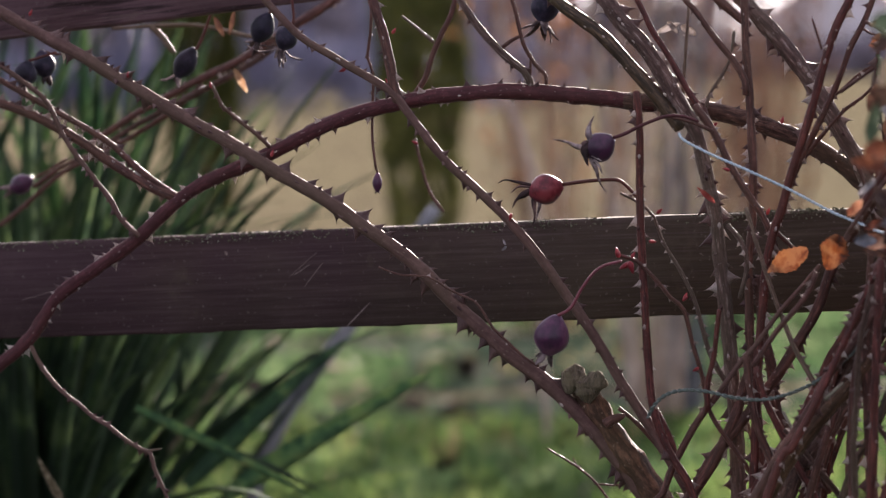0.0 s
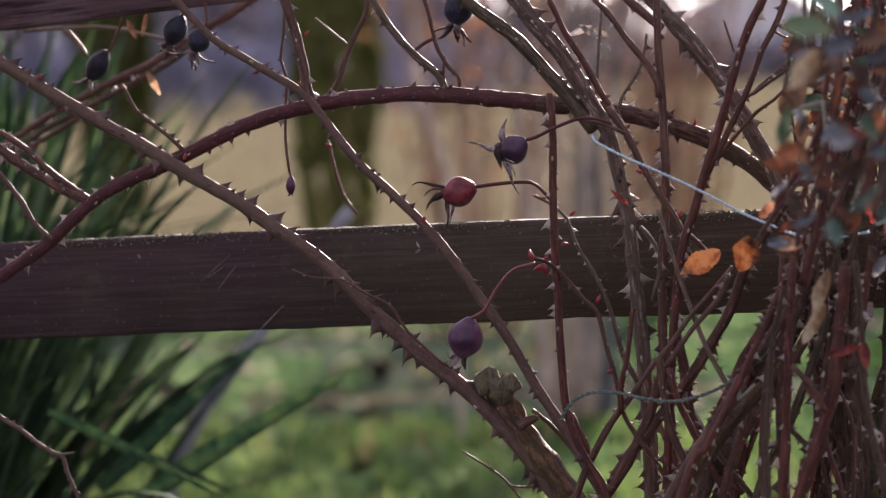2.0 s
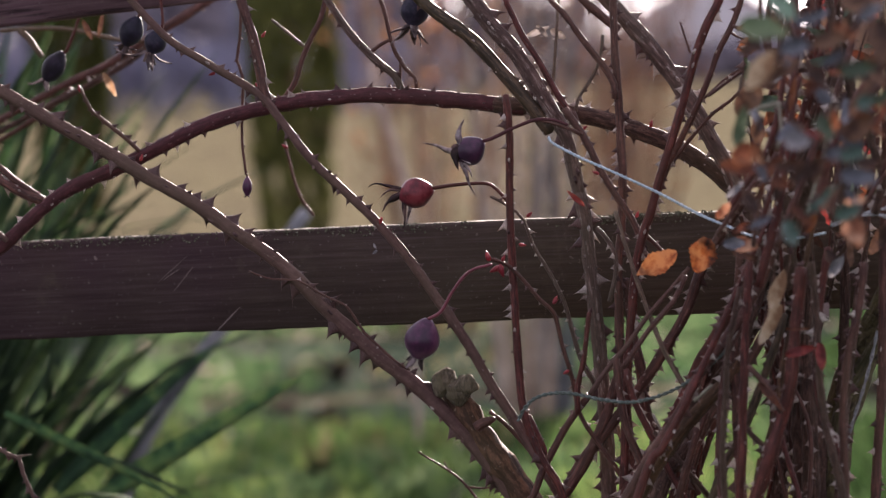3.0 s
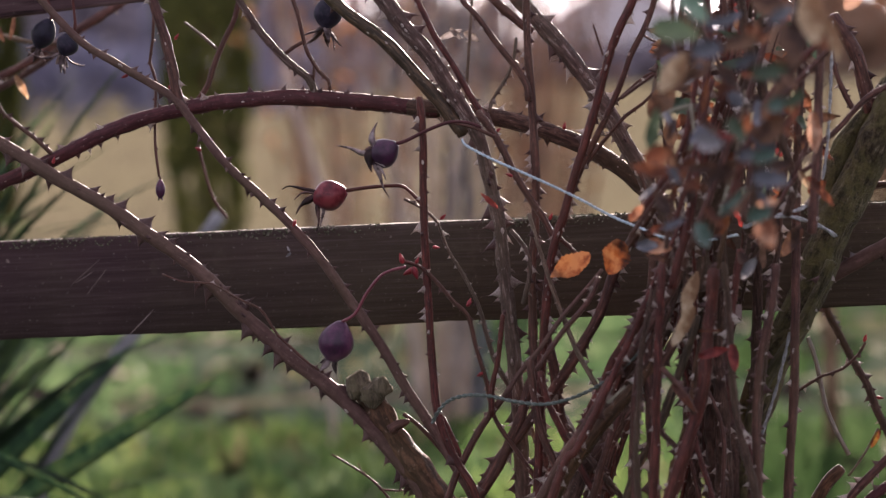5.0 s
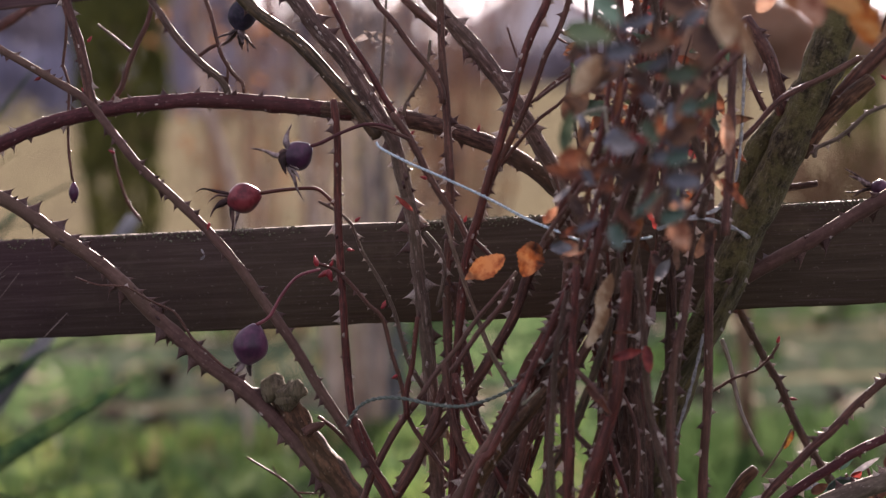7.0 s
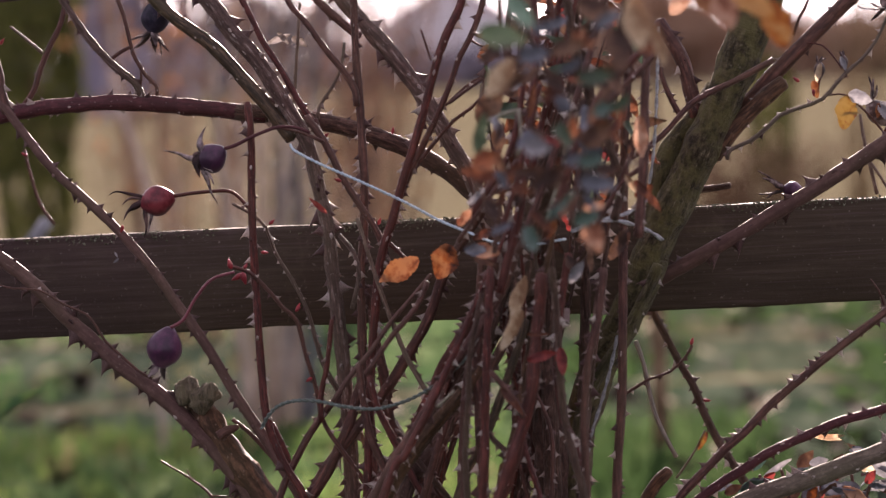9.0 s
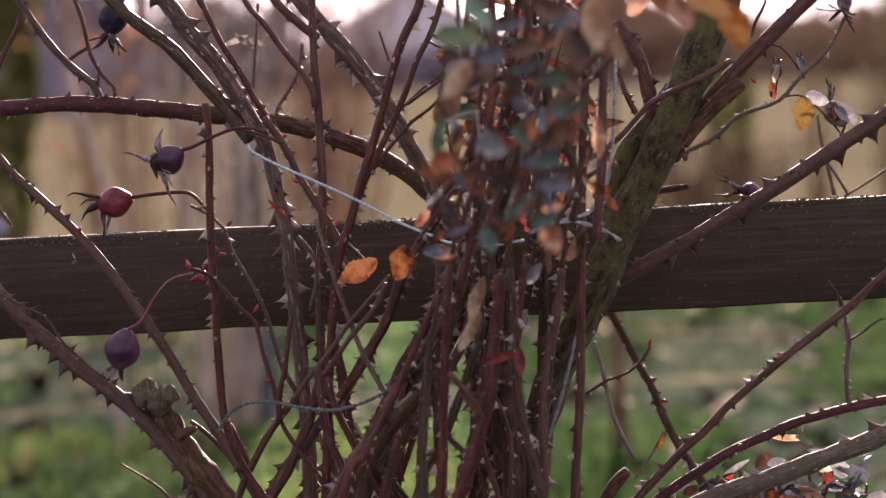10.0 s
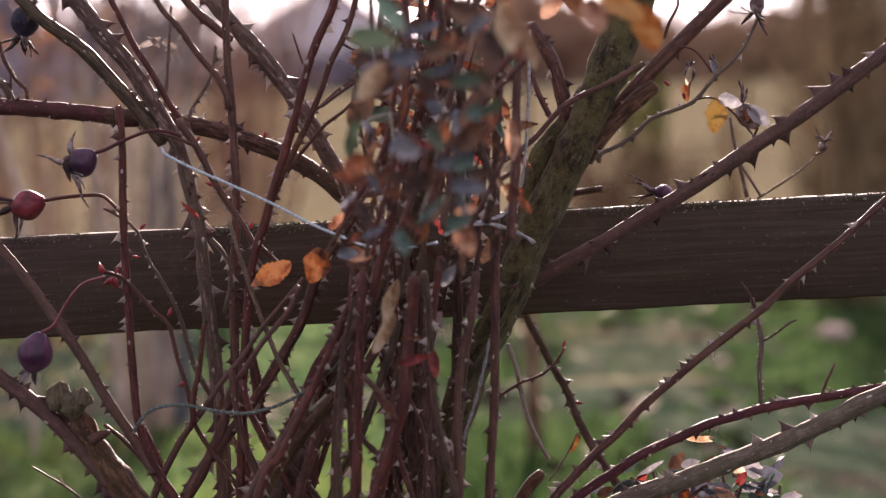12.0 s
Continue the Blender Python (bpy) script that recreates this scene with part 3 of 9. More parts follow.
def dried_sepal(body, points, wide, material, label=""):
    """A dried sepal of a hip along the points, widest at a third, pointed and slightly dished."""
    path, v, f = spline(points, 0.002), [], []
    for i, (p, (t, a, b)) in enumerate(zip(path, frames_along(path))):
        k = i / max(1, len(path) - 1)
        side = Vector((0, -1, 0)).cross(t).normalized()
        half = wide / 2 * (0.55 + 0.45 * math.sin(math.pi * min(1, 1.6 * k))) * (1 - k ** 2.5) * (1 + 0.3 * noise.noise(p * 400)) + 0.0003
        deep = side.cross(t) * (0.0004 + 0.25 * half)
        v += [p - side * half, p - deep * 0.6, p + side * half, p - deep * 0.6 + side.cross(t) * 0.0009]
    for i in range(len(path) - 1):
        f += [(i * 4 + j, i * 4 + (j + 1) % 4, i * 4 + 4 + (j + 1) % 4, i * 4 + 4 + j) for j in range(4)]
    part("sepal", mesh("sepal", v, f, material), body, label)


def knob(place, r, seed, label):
    """A lumpy callus where a stem was pruned."""
    verts, faces, uvs, rows, sides = [], [], [], 14, 20
    for i in range(rows + 1):
        h = math.pi * i / rows
        for j in range(sides):
            w = 2 * math.pi * j / sides
            d = Vector((math.sin(h) * math.cos(w), math.sin(h) * math.sin(w), math.cos(h)))
            k = r * (1 + 0.30 * noise.noise(d * 1.7 + Vector((seed, 0, 0))) + 0.16 * noise.noise(d * 4.5 + Vector((0, seed, 0))))
            verts.append(Vector(place) + d * k)
            uvs.append((abs(2 * j / sides - 1), r * h))
    for i in range(rows):
        for j in range(sides):
            q = (j + 1) % sides
            faces.append((i * sides + j, (i + 1) * sides + j, (i + 1) * sides + q, i * sides + q))
    part("knob", mesh("knob", verts, faces, BARK["knob"], uvs), bush, label)


def bud(place, way, long=0.006):
    z = Vector(way).normalized()
    x = z.orthogonal().normalized()
    m = Matrix.Translation(place) @ Matrix((x, z.cross(x), z)).transposed().to_4x4()
    v, f = turned([(0.08, 0), (0.24, 0.2), (0.25, 0.45), (0.15, 0.8), (0.03, 1.05)], 8)
    part("bud", mesh("bud", [m @ (q * long) for q in v], f, BUD), bush, "small red leaf bud")


def twisted(name, points, d, material, label, twist=2.0):
    """A two-strand twine along the points; one thing."""
    path = spline(points, 0.0018)
    fr, verts, faces, sides, run = frames_along(path), [], [], 6, 0.0
    for strand in (0, 1):
        base, run = len(verts), 0.0
        for i, (p, (t, a, b)) in enumerate(zip(path, fr)):
            run += (p - path[i - 1]).length if i else 0
            w = run / d * twist + strand * math.pi
            c = p + (a * math.cos(w) + b * math.sin(w)) * d * 0.24
            for j in range(sides):
                q = 2 * math.pi * j / sides
                verts.append(c + (a * math.cos(q) + b * math.sin(q)) * d * 0.29)
        for i in range(len(path) - 1):
            for j in range(sides):
                q = (j + 1) % sides
                faces.append((base + i * sides + j, base + i * sides + q, base + (i + 1) * sides + q, base + (i + 1) * sides + j))
    return tagged(new(name, mesh(name, verts, faces, material)), label, "twine", "twine tying the bush")


# ---- ground ----
def ground_sheet():
    verts, faces = [], []
    ys = [-6, -2, 0, 1, 2, 3] + [3 + 0.25 * k for k in range(1, 40)] + [14, 16, 19, 23, 28, 40, 60, 90, 140, 260, 600, 1500, 4000]
    for y in ys:
        w = 6 + abs(y) * 1.2
        for k in range(41):
            x = (k / 20 - 1) * w
            verts.append((x, y, 0.035 * noise.noise((x * 0.8, y * 0.8, 0)) if 3 < y < 30 else 0.0))
    for i in range(len(ys) - 1):
        for k in range(40):
            a = i * 41 + k
            faces.append((a, a + 1, a + 42, a + 41))
    return tagged(new("ground", mesh("ground", verts, faces, LAWN)), "rough green lawn fading into a pale tan field", "ground", kind="structure")


ground_sheet()


def grass_patch(name, count, material, y0, y1, tall, label, seed, clump, x0=-0.30, x1=0.31, worn=0.75):
    """Loose blades of grass, thick in some places and thin in others; one sheet of stuff."""
    r, verts, faces, tries = random.Random(seed), [], [], 0
    while len(faces) < count * 2 and tries < count * 12:
        tries += 1
        y = y0 + (y1 - y0) * r.random() ** 1.4
        x = (r.uniform(x0, x1) + 0.03 * noise.noise((y * 2, seed, 0))) * y
        bare = clump + (worn if 6.0 < y < 7.0 or 7.9 < y < 8.6 else 0)
        if 1.7 * noise.noise((x * 1.3, y * 0.8, seed)) + 1.0 * noise.noise((x * 11, y * 3.5, seed)) < bare + r.uniform(-0.15, 0.15):
            continue
        h, w, a = tall * r.uniform(0.4, 1.2) * (1 if y < 6.1 else 0.42), 0.0035 + 0.0006 * y, r.uniform(0, 6.28)
        lean = Vector((r.uniform(-1, 1), r.uniform(-1, 1), 0)) * h * 0.5
        side = Vector((math.cos(a), math.sin(a), 0)) * w
        p, b = Vector((x, y, 0.0)), len(verts)
        verts += [p - side, p + side, p + Vector((0, 0, h * 0.6)) + lean * 0.4 + side * 0.7, p + Vector((0, 0, h * 0.6)) + lean * 0.4 - side * 0.7, p + Vector((0, 0, h)) + lean]
        faces += [(b, b + 1, b + 2, b + 3), (b + 3, b + 2, b + 4)]
    return tagged(new(name, mesh(name, verts, faces, material)), label, "grass", kind="stuff")


grass_patch("grass", 22000, GRASS, 4.4, 11.0, 0.075, "short green lawn grass behind the fence", 3, -0.10, -0.30, 0.08)
grass_patch("mossy_grass", 15000, GRASS_DEEP, 4.4, 11.0, 0.070, "deep green lawn grass behind the fence, towards the right", 5, -0.25, 0.06, 0.31, 0.3)
grass_patch("grass_tufts", 11000, GRASS_FRESH, 4.6, 6.3, 0.085, "bright green grass tufts near the fence", 14, -0.05, -0.30, 0.06)
grass_patch("dry_grass", 1700, GRASS_DRY, 4.6, 13.0, 0.08, "withered straw-coloured grass among the lawn", 8, 0.22, -0.30, 0.08)


def fallen_leaves(name, count, material, y0, y1, wide, label, seed):
    """Curled leaves and crumbs of earth that lie loose on the lawn; one sheet of stuff."""
    r, verts, faces = random.Random(seed), [], []
    for _ in range(count):
        y = y0 + (y1 - y0) * r.random() ** 1.3
        p, w, a, b = Vector((r.uniform(-0.30, 0.22) * y, y, r.uniform(0.012, 0.05))), wide * r.uniform(0.5, 1.3), r.uniform(0, 6.28), len(verts)
        u, v = Vector((math.cos(a), math.sin(a), r.uniform(-0.4, 0.6))) * w, Vector((-math.sin(a), math.cos(a), r.uniform(-0.3, 0.8))) * w * 0.6
        up = Vector((0, 0, w * 0.3))
        verts += [p - u, p - v + up, p + u, p + v + up, p - up * 0.2]
        faces += [(b, b + 1, b + 4), (b + 1, b + 2, b + 4), (b + 2, b + 3, b + 4), (b + 3, b, b + 4)]
    return tagged(new(name, mesh(name, verts, faces, material)), label, "leaf litter", kind="stuff")


EARTH = tinted("damp_earth_crumbs", [(0.2, (0.018, 0.013, 0.010)), (0.5, (0.045, 0.033, 0.026)), (0.8, (0.09, 0.068, 0.055))], 0.9, 9.0, gloss=0.05)
LITTER = tinted("bleached_leaf_litter", [(0.2, (0.22, 0.17, 0.12)), (0.5, (0.42, 0.36, 0.28)), (0.8, (0.62, 0.57, 0.50))], 0.7, 9.0, 0, 0.4, gloss=0.1)
fallen_leaves("earth_clods", 170, EARTH, 4.6, 9.5, 0.050, "dark crumbs of earth and rotted leaves on the lawn", 41)
fallen_leaves("fallen_leaves", 230, LITTER, 4.7, 10.5, 0.030, "bleached fallen leaves scattered on the lawn", 43)

# ---- fence ----
SLOPE = -0.14                              # the fence comes nearer to the right
FENCE_TURN = math.degrees(math.atan(SLOPE))
fence = tagged(new("fence"), "weathered dark brown wooden garden fence with horizontal boards", "fence")


def board_mesh(x0, x1, high, thick, seed, material):
    """A sawn board along x with uneven, worn edges."""
    verts, faces, n = [], [], 260
    c = 0.0022
    prof = [(-c, 0), (-thick + c, 0), (-thick, -c), (-thick, -high + c), (-thick + c, -high), (-c, -high), (0, -high + c), (0, -c)]
    for i in range(n + 1):
        x = x0 + (x1 - x0) * i / n
        for k, (y, z) in enumerate(prof):
            e = 0.0011 * noise.noise((x * 14, k * 3.1, seed)) + 0.0007 * noise.noise((x * 70, k * 2.7, seed))
            bow = 0.0015 * noise.noise((x * 1.5, 0, seed + (5 if z < -high / 2 else 0)))
            verts.append((x, -y + e, z + e + bow))
    for i in range(n):
        for k in range(8):
            q = (k + 1) % 8
            faces.append((i * 8 + k, (i + 1) * 8 + k, (i + 1) * 8 + q, i * 8 + q))
    faces += [tuple(range(8)), tuple(n * 8 + k for k in range(7, -1, -1))]
    return mesh("board", verts, faces, material)


def fence_board(x, z, slope, x0, x1, high, seed, label, material=BOARD):
    ob = part("board", board_mesh(x0, x1, high, 0.021, seed, material), fence, label)
    ob.matrix_basis = Matrix.Translation((x, 2.35 + SLOPE * x, z)) @ pose(0, 0, 0, 0, 0, FENCE_TURN) @ pose(0, 0, 0, 0, -slope, 0)
    return ob


rail = fence_board(0.0, 0.6740, 1.46, -1.5, 1.5, 0.083, 2.0, "dark stained board, scratched, with lichen along its top edge")
fence_board(-0.46, 0.8485 + 0.083, 5.0, -1.0, 0.9, 0.083, 9.0, "dark weathered upper board with open cracks along the grain", BOARD_OLD)
fence_board(0.0, 0.33, 1.0, -1.5, 1.5, 0.083, 5.0, "dark stained lower board")
for px in (-1.35, 1.35):
    v, f = [], []
    for z in (-0.05, 0.98, 1.0):
        k = 0.035 if z < 0.99 else 0.027
        v += [(px - k, 2.41 + SLOPE * px - k, z), (px + k, 2.41 + SLOPE * px - k, z), (px + k, 2.41 + SLOPE * px + k, z), (px - k, 2.41 + SLOPE * px + k, z)]
    for i in (0, 4):
        f += [(i + j, i + (j + 1) % 4, i + 4 + (j + 1) % 4, i + 4 + j) for j in range(4)]
    part("post", mesh("post", v, f + [(8, 9, 10, 11)], BOARD, smooth=False), fence)


def lichen_crust():
    """Crumbs of lichen and moss along the worn top edge of the board."""
    r, verts, faces = random.Random(6), [], []
    for _ in range(9000):
        x = r.uniform(-0.75, 0.75)
        if noise.noise((x * 9, 0, 0)) + 0.5 * noise.noise((x * 40, 3, 0)) < r.uniform(-0.5, 0.5):
            continue
        y, z, s = r.uniform(0.0, 0.02), r.uniform(-0.002, 0.0005), r.uniform(0.0004, 0.0015)
        if y < 0.006:
            y = -0.0006
            z = -r.random() ** 2.6 * 0.007
        c, b = Vector((x, y, z)), len(verts)
        for d in ((1, 0, 0), (-0.5, 0.8, 0), (-0.5, -0.8, 0), (0, 0, 0.9), (0.1, 0.1, -0.6)):
            verts.append(c + Vector([q * s * r.uniform(0.6, 1.4) for q in d]))
        faces += [(b, b + 1, b + 3), (b + 1, b + 2, b + 3), (b + 2, b, b + 3), (b + 1, b, b + 4), (b + 2, b + 1, b + 4), (b, b + 2, b + 4)]
    tagged(part("lichen", mesh("lichen", verts, faces, LICHEN, smooth=False), rail, "grey-green lichen crumbs"), kind="stuff")


lichen_crust()


def scratch(a, b, wide):
    """A pale torn fibre on the board between two places."""
    a, b = Vector(a), Vector(b)
    side = (b - a).cross(Vector((0, 1, 0))).normalized() * wide / 2
    v, f, n = [], [], 6
    for i in range(n + 1):
        p = a.lerp(b, i / n)
        k = (0.3 + 0.7 * math.sin(math.pi * (0.1 + 0.8 * i / n))) * (0.8 + 0.5 * noise.noise(p * 300))
        v += [p - side * k, p + side * k, p + side * k + Vector((0, 0.0035, 0)), p - side * k + Vector((0, 0.0035, 0))]
    for i in range(n):
        f += [(i * 4 + j, i * 4 + (j + 1) % 4, i * 4 + 4 + (j + 1) % 4, i * 4 + 4 + j) for j in range(4)]
    ob = part("scratch", mesh("scratch", v, f, SCRATCH, smooth=False), rail, "pale scratch")
    ob.matrix_parent_inverse = rail.matrix_basis.inverted()


# ---- garden behind the fence ----
def blade_data(length, width, bend):
    """A stiff, channelled yucca blade along z, bending towards +x."""
    verts, faces, n = [], [], 9
    for i in range(n + 1):
        t = i / n
        a = bend * t * t
        p = Vector((math.sin(a) * length * t, 0, math.cos(a) * length * t))
        half = width / 2 * min(1, 0.5 + 2.2 * t) * (1 - t) ** 0.55 + 0.0006
        dip = half * 0.45
        verts += [p + Vector((0, -half, 0)), p + Vector((dip, 0, 0)), p + Vector((0, half, 0)), p + Vector((dip + 0.0015, 0, 0))]
    for i in range(n):
        for j in range(4):
            faces.append((i * 4 + j, i * 4 + (j + 1) % 4, i * 4 + 4 + (j + 1) % 4, i * 4 + 4 + j))
    return verts, faces


YUCCA_GREEN = [mesh("blade", *blade_data(1, 0.062, b), BLADE) for b in (0.05, 0.12, 0.2, 0.32)]
YUCCA_YOUNG = [mesh("blade", *blade_data(1, 0.062, b), BLADE_YOUNG) for b in (0.05, 0.12, 0.2)]
YUCCA_DRY = [mesh("blade", *blade_data(1, 0.075, b), BLADE_DRY) for b in (0.5, 1.2)]


def yucca(x, y, z, count, length, seed, label, reach=0.36, young=0.0):
    thing = tagged(new("yucca"), label, "yucca", "yuccas behind the fence")
    thing.location = (x, y, 0)
    part("stem", mesh("stem", *tube_data(spline([(0, 0, -0.02), (0.01, 0, z * 0.6), (0, 0, z + 0.04)], 0.03), 0.04, 0.03, 10)[:2], BLADE_DRY), thing)
    r = random.Random(seed)
    for k in range(count):
        up = r.random() ** 0.6
        tilt = 78 - 72 * up + r.uniform(-8, 8)
        ln = length * r.uniform(0.7, 1.1)
        az = r.uniform(0, 360)
        if ln * math.sin(math.radians(tilt)) * math.cos(math.radians(az)) > reach:
            continue
        dry = tilt > 60 and r.random() < 0.25
        ob = part("blade", r.choice(YUCCA_DRY) if dry else r.choice(YUCCA_YOUNG if r.random() < young else YUCCA_GREEN), thing, "withered pale blade" if dry else "")
        ob.matrix_basis = pose(0, 0, z + 0.05 * up, 0, 0, az) @ pose(0, 0, 0, 0, tilt, 0) @ Matrix.Diagonal((ln, ln * 0.8, ln, 1))
    bpy.context.view_layer.update()
    return thing


FIRST_YUCCA = yucca(-0.80, 3.3, 0.08, 200, 0.74, 1, "large yucca with long stiff dark green blades")
yucca(-0.74, 3.6, 0.06, 26, 0.55, 2, "yucca rosette with arching dark green blades")
yucca(-1.02, 3.6, 0.12, 170, 0.74, 3, "tall yucca with upright green blades", 0.32, 0.7)
yucca(-0.84, 3.85, 0.14, 150, 0.72, 6, "tall yucca with upright light green blades", 0.20, 0.9)

def single_blade(foot, tip, wide, material, label, face=(0, 0, -1)):
    """One yucca blade that lies out from the rosette, from foot to tip."""
    foot, tip = Vector(foot), Vector(tip)
    way = tip - foot
    x = (Vector(face) - way * Vector(face).dot(way) / way.length_squared).normalized()
    z = way.normalized()
    ob = part("blade", mesh("blade", *blade_data(1, wide / way.length, 0.1), material), FIRST_YUCCA, label)
    ob.matrix_basis = FIRST_YUCCA.matrix_basis.inverted() @ Matrix.Translation(foot) @ Matrix((x, z.cross(x), z)).transposed().to_4x4() @ Matrix.Scale(way.length, 4)


single_blade((-0.5223, 3.0500, 0.3433), (-0.2908, 3.0500, 0.4849), 0.0330, BLADE_YOUNG, 'lighter green blade reaching sideways', (0, 0.9, -0.5))
single_blade((-0.5748, 3.1000, 0.3466), (-0.3962, 3.1000, 0.5141), 0.0285, BLADE_YOUNG, 'lighter green blade', (0, 0.9, -0.5))
single_blade((-0.6770, 3.3500, 0.2835), (-0.4589, 3.3500, 0.4835), 0.0226, BLADE, '', (0, 0.9, -0.5))
single_blade((-0.6298, 3.3000, 0.3847), (-0.4918, 3.3000, 0.4957), 0.0196, BLADE, '', (0, 0.9, -0.5))
single_blade((-0.5782, 2.8500, 0.4639), (-0.3952, 2.8500, 0.3742), 0.0147, BLADE_YOUNG, 'bent lighter green blade', (0, 0.9, -0.5))
single_blade((-0.5000, 3.0000, 0.3969), (-0.4038, 3.0000, 0.3529), 0.0095, BLADE, '', (0, 0.9, -0.5))
single_blade((-0.6108, 2.6600, 0.3909), (-0.6364, 2.6600, 0.4413), 0.0116, BLADE_DRY, 'withered pale blade', (0, 0.9, -0.5))
single_blade((-0.6308, 3.3000, 0.3579), (-0.5286, 3.3000, 0.4964), 0.0091, BLADE_DRY, 'withered pale blade', (0, 0.9, -0.5))
single_blade((-0.6489, 3.3000, 0.6120), (-0.4864, 3.3000, 0.6679), 0.0105, BLADE, '')
single_blade((-0.6225, 3.3000, 0.5981), (-0.4469, 3.3000, 0.6537), 0.0091, BLADE, '')
single_blade((-0.6023, 3.3000, 0.5977), (-0.3937, 3.3000, 0.6557), 0.0078, BLADE, '')
single_blade((-0.6691, 3.3000, 0.6125), (-0.5311, 3.3000, 0.7284), 0.0105, BLADE, '')
single_blade((-0.7567, 3.3000, 0.6145), (-0.7087, 3.3000, 0.8190), 0.0118, BLADE, '')
single_blade((-0.7957, 3.3500, 0.6123), (-0.7491, 3.3500, 0.7933), 0.0119, BLADE, '')
single_blade((-0.7230, 3.3000, 0.6137), (-0.6435, 3.3000, 0.7644), 0.0118, BLADE, '')

stake = tagged(new("stake"), "leaning grey weathered wooden stake", "stake")
tube("pole", [(-0.60, 3.50, -0.02), (-0.56, 3.52, 0.30), (-0.43, 3.6, 0.50), (-0.34, 3.66, 0.62)], 0.011, 0.009, STAKE, stake, 10, 0.03)


def thuja(x, y, tall, wide, seed, label, sprays=4200):
    """A columnar thuja: a trunk and a narrow crown of many upright sprays."""
    thing = tagged(new("thuja"), label, "conifer", "columnar thujas")
    thing.location = (x, y, 0)
    part("trunk", mesh("trunk", *tube_data(spline([(0, 0, -0.03), (0.01, 0, tall * 0.5), (0, 0, tall * 0.95)], 0.1), 0.03, 0.006, 8)[:2], TWIG), thing)
    r, verts, faces = random.Random(seed), [], []
    for _ in range(sprays):
        t = r.random() ** 0.8
        rad = wide / 2 * (math.sin(math.pi * min(1, 0.12 + 0.55 * (1 - t) + 0.2)) ** 0.6) * min(1, (1 - t) * 5 + 0.12)
        a = r.uniform(0, 6.283)
        rad *= (0.55 + 0.45 * r.random() ** 0.5) * (1 + 0.16 * noise.noise((math.cos(a) * 2, math.sin(a) * 2 + seed, t * 9)))
        p = Vector((math.cos(a) * rad, math.sin(a) * rad, 0.06 + t * tall * 0.97))
        h, w = r.uniform(0.05, 0.11), r.uniform(0.012, 0.024)
        q = r.uniform(0, 6.283)
        side = Vector((math.cos(q), math.sin(q), 0.1)) * w
        tip = p + Vector((math.cos(a) * 0.25, math.sin(a) * 0.25, 1)) * h
        b = len(verts)
        verts += [p, p.lerp(tip, 0.45) - side, tip, p.lerp(tip, 0.45) + side]
        faces.append((b, b + 1, b + 2, b + 3))
    tagged(part("crown", mesh("crown", verts, faces, THUJA, smooth=False), thing), kind="stuff")


thuja(-1.108, 11.5, 2.3, 0.40, 1, "dark green columnar thuja on the lawn")
thuja(-2.44, 14.0, 2.2, 0.42, 2, "dark green columnar thuja on the lawn")
thuja(2.43, 15.0, 0.70, 0.24, 3, "small dark green thuja out on the field", 380)


def bare_shrub(x, y, tall, spread, stems, seed, label, material=None, thick=0.008, twigs=5, leaves=0):
    """A leafless shrub: upright stems that fork into thin twigs."""
    thing = tagged(new("bare_shrub"), label, "shrub", "leafless shrubs")
    thing.location = (x, y, 0)
    r = random.Random(seed)
    for _ in range(stems):
        a, k = r.uniform(0, 6.283), spread * r.random() ** 0.6
        foot = Vector((math.cos(a), math.sin(a), 0)) * k * 0.3
        top = Vector((math.cos(a) * k, math.sin(a) * k, tall * r.uniform(0.65, 1.0)))
        mid = foot.lerp(top, 0.5) + Vector((r.uniform(-1, 1), r.uniform(-1, 1), 0)) * spread * 0.12
        v, f, _ = tube_data(spline([foot - Vector((0, 0, 0.02)), mid, top], tall / 9), thick * r.uniform(0.6, 1.2), thick * 0.25, 5)
        for _ in range(twigs):
            s = foot.lerp(top, r.uniform(0.25, 0.9))
            e = s + Vector((r.uniform(-1, 1), r.uniform(-1, 1), r.uniform(0.3, 1.3))) * tall * 0.16
            tv, tf, _ = tube_data(spline([s, s.lerp(e, 0.5) + Vector((r.uniform(-1, 1), 0, 0)) * 0.02, e], tall / 12), thick * 0.35, thick * 0.12, 4)
            base = len(v)
            v += tv
            f += [tuple(base + q for q in g) for g in tf]
        part("stem", mesh("stem", v, f, material or TWIG), thing)
    if leaves:
        v, f = [], []
        for _ in range(leaves):
            a, h = r.uniform(0, 6.283), tall * (0.25 + 0.75 * r.random())
            p = Vector((math.cos(a), math.sin(a), 0)) * spread * (0.3 + 0.9 * h / tall) * r.random() ** 0.5 + Vector((0, 0, h))
            w, q, b = r.uniform(0.02, 0.045), r.uniform(0, 6.283), len(v)
            side, fall = Vector((math.cos(q), math.sin(q), 0.2)) * w * 0.45, Vector((r.uniform(-0.5, 0.5), r.uniform(-0.5, 0.5), -1)) * w
            v += [p, p + fall * 0.5 - side, p + fall, p + fall * 0.5 + side]
            f += [(b, b + 1, b + 2), (b, b + 2, b + 3)]
        tagged(part("dry_leaves", mesh("dry_leaves", v, f, DRY_LEAF, smooth=False), thing, "withered orange-brown leaves"), kind="stuff")


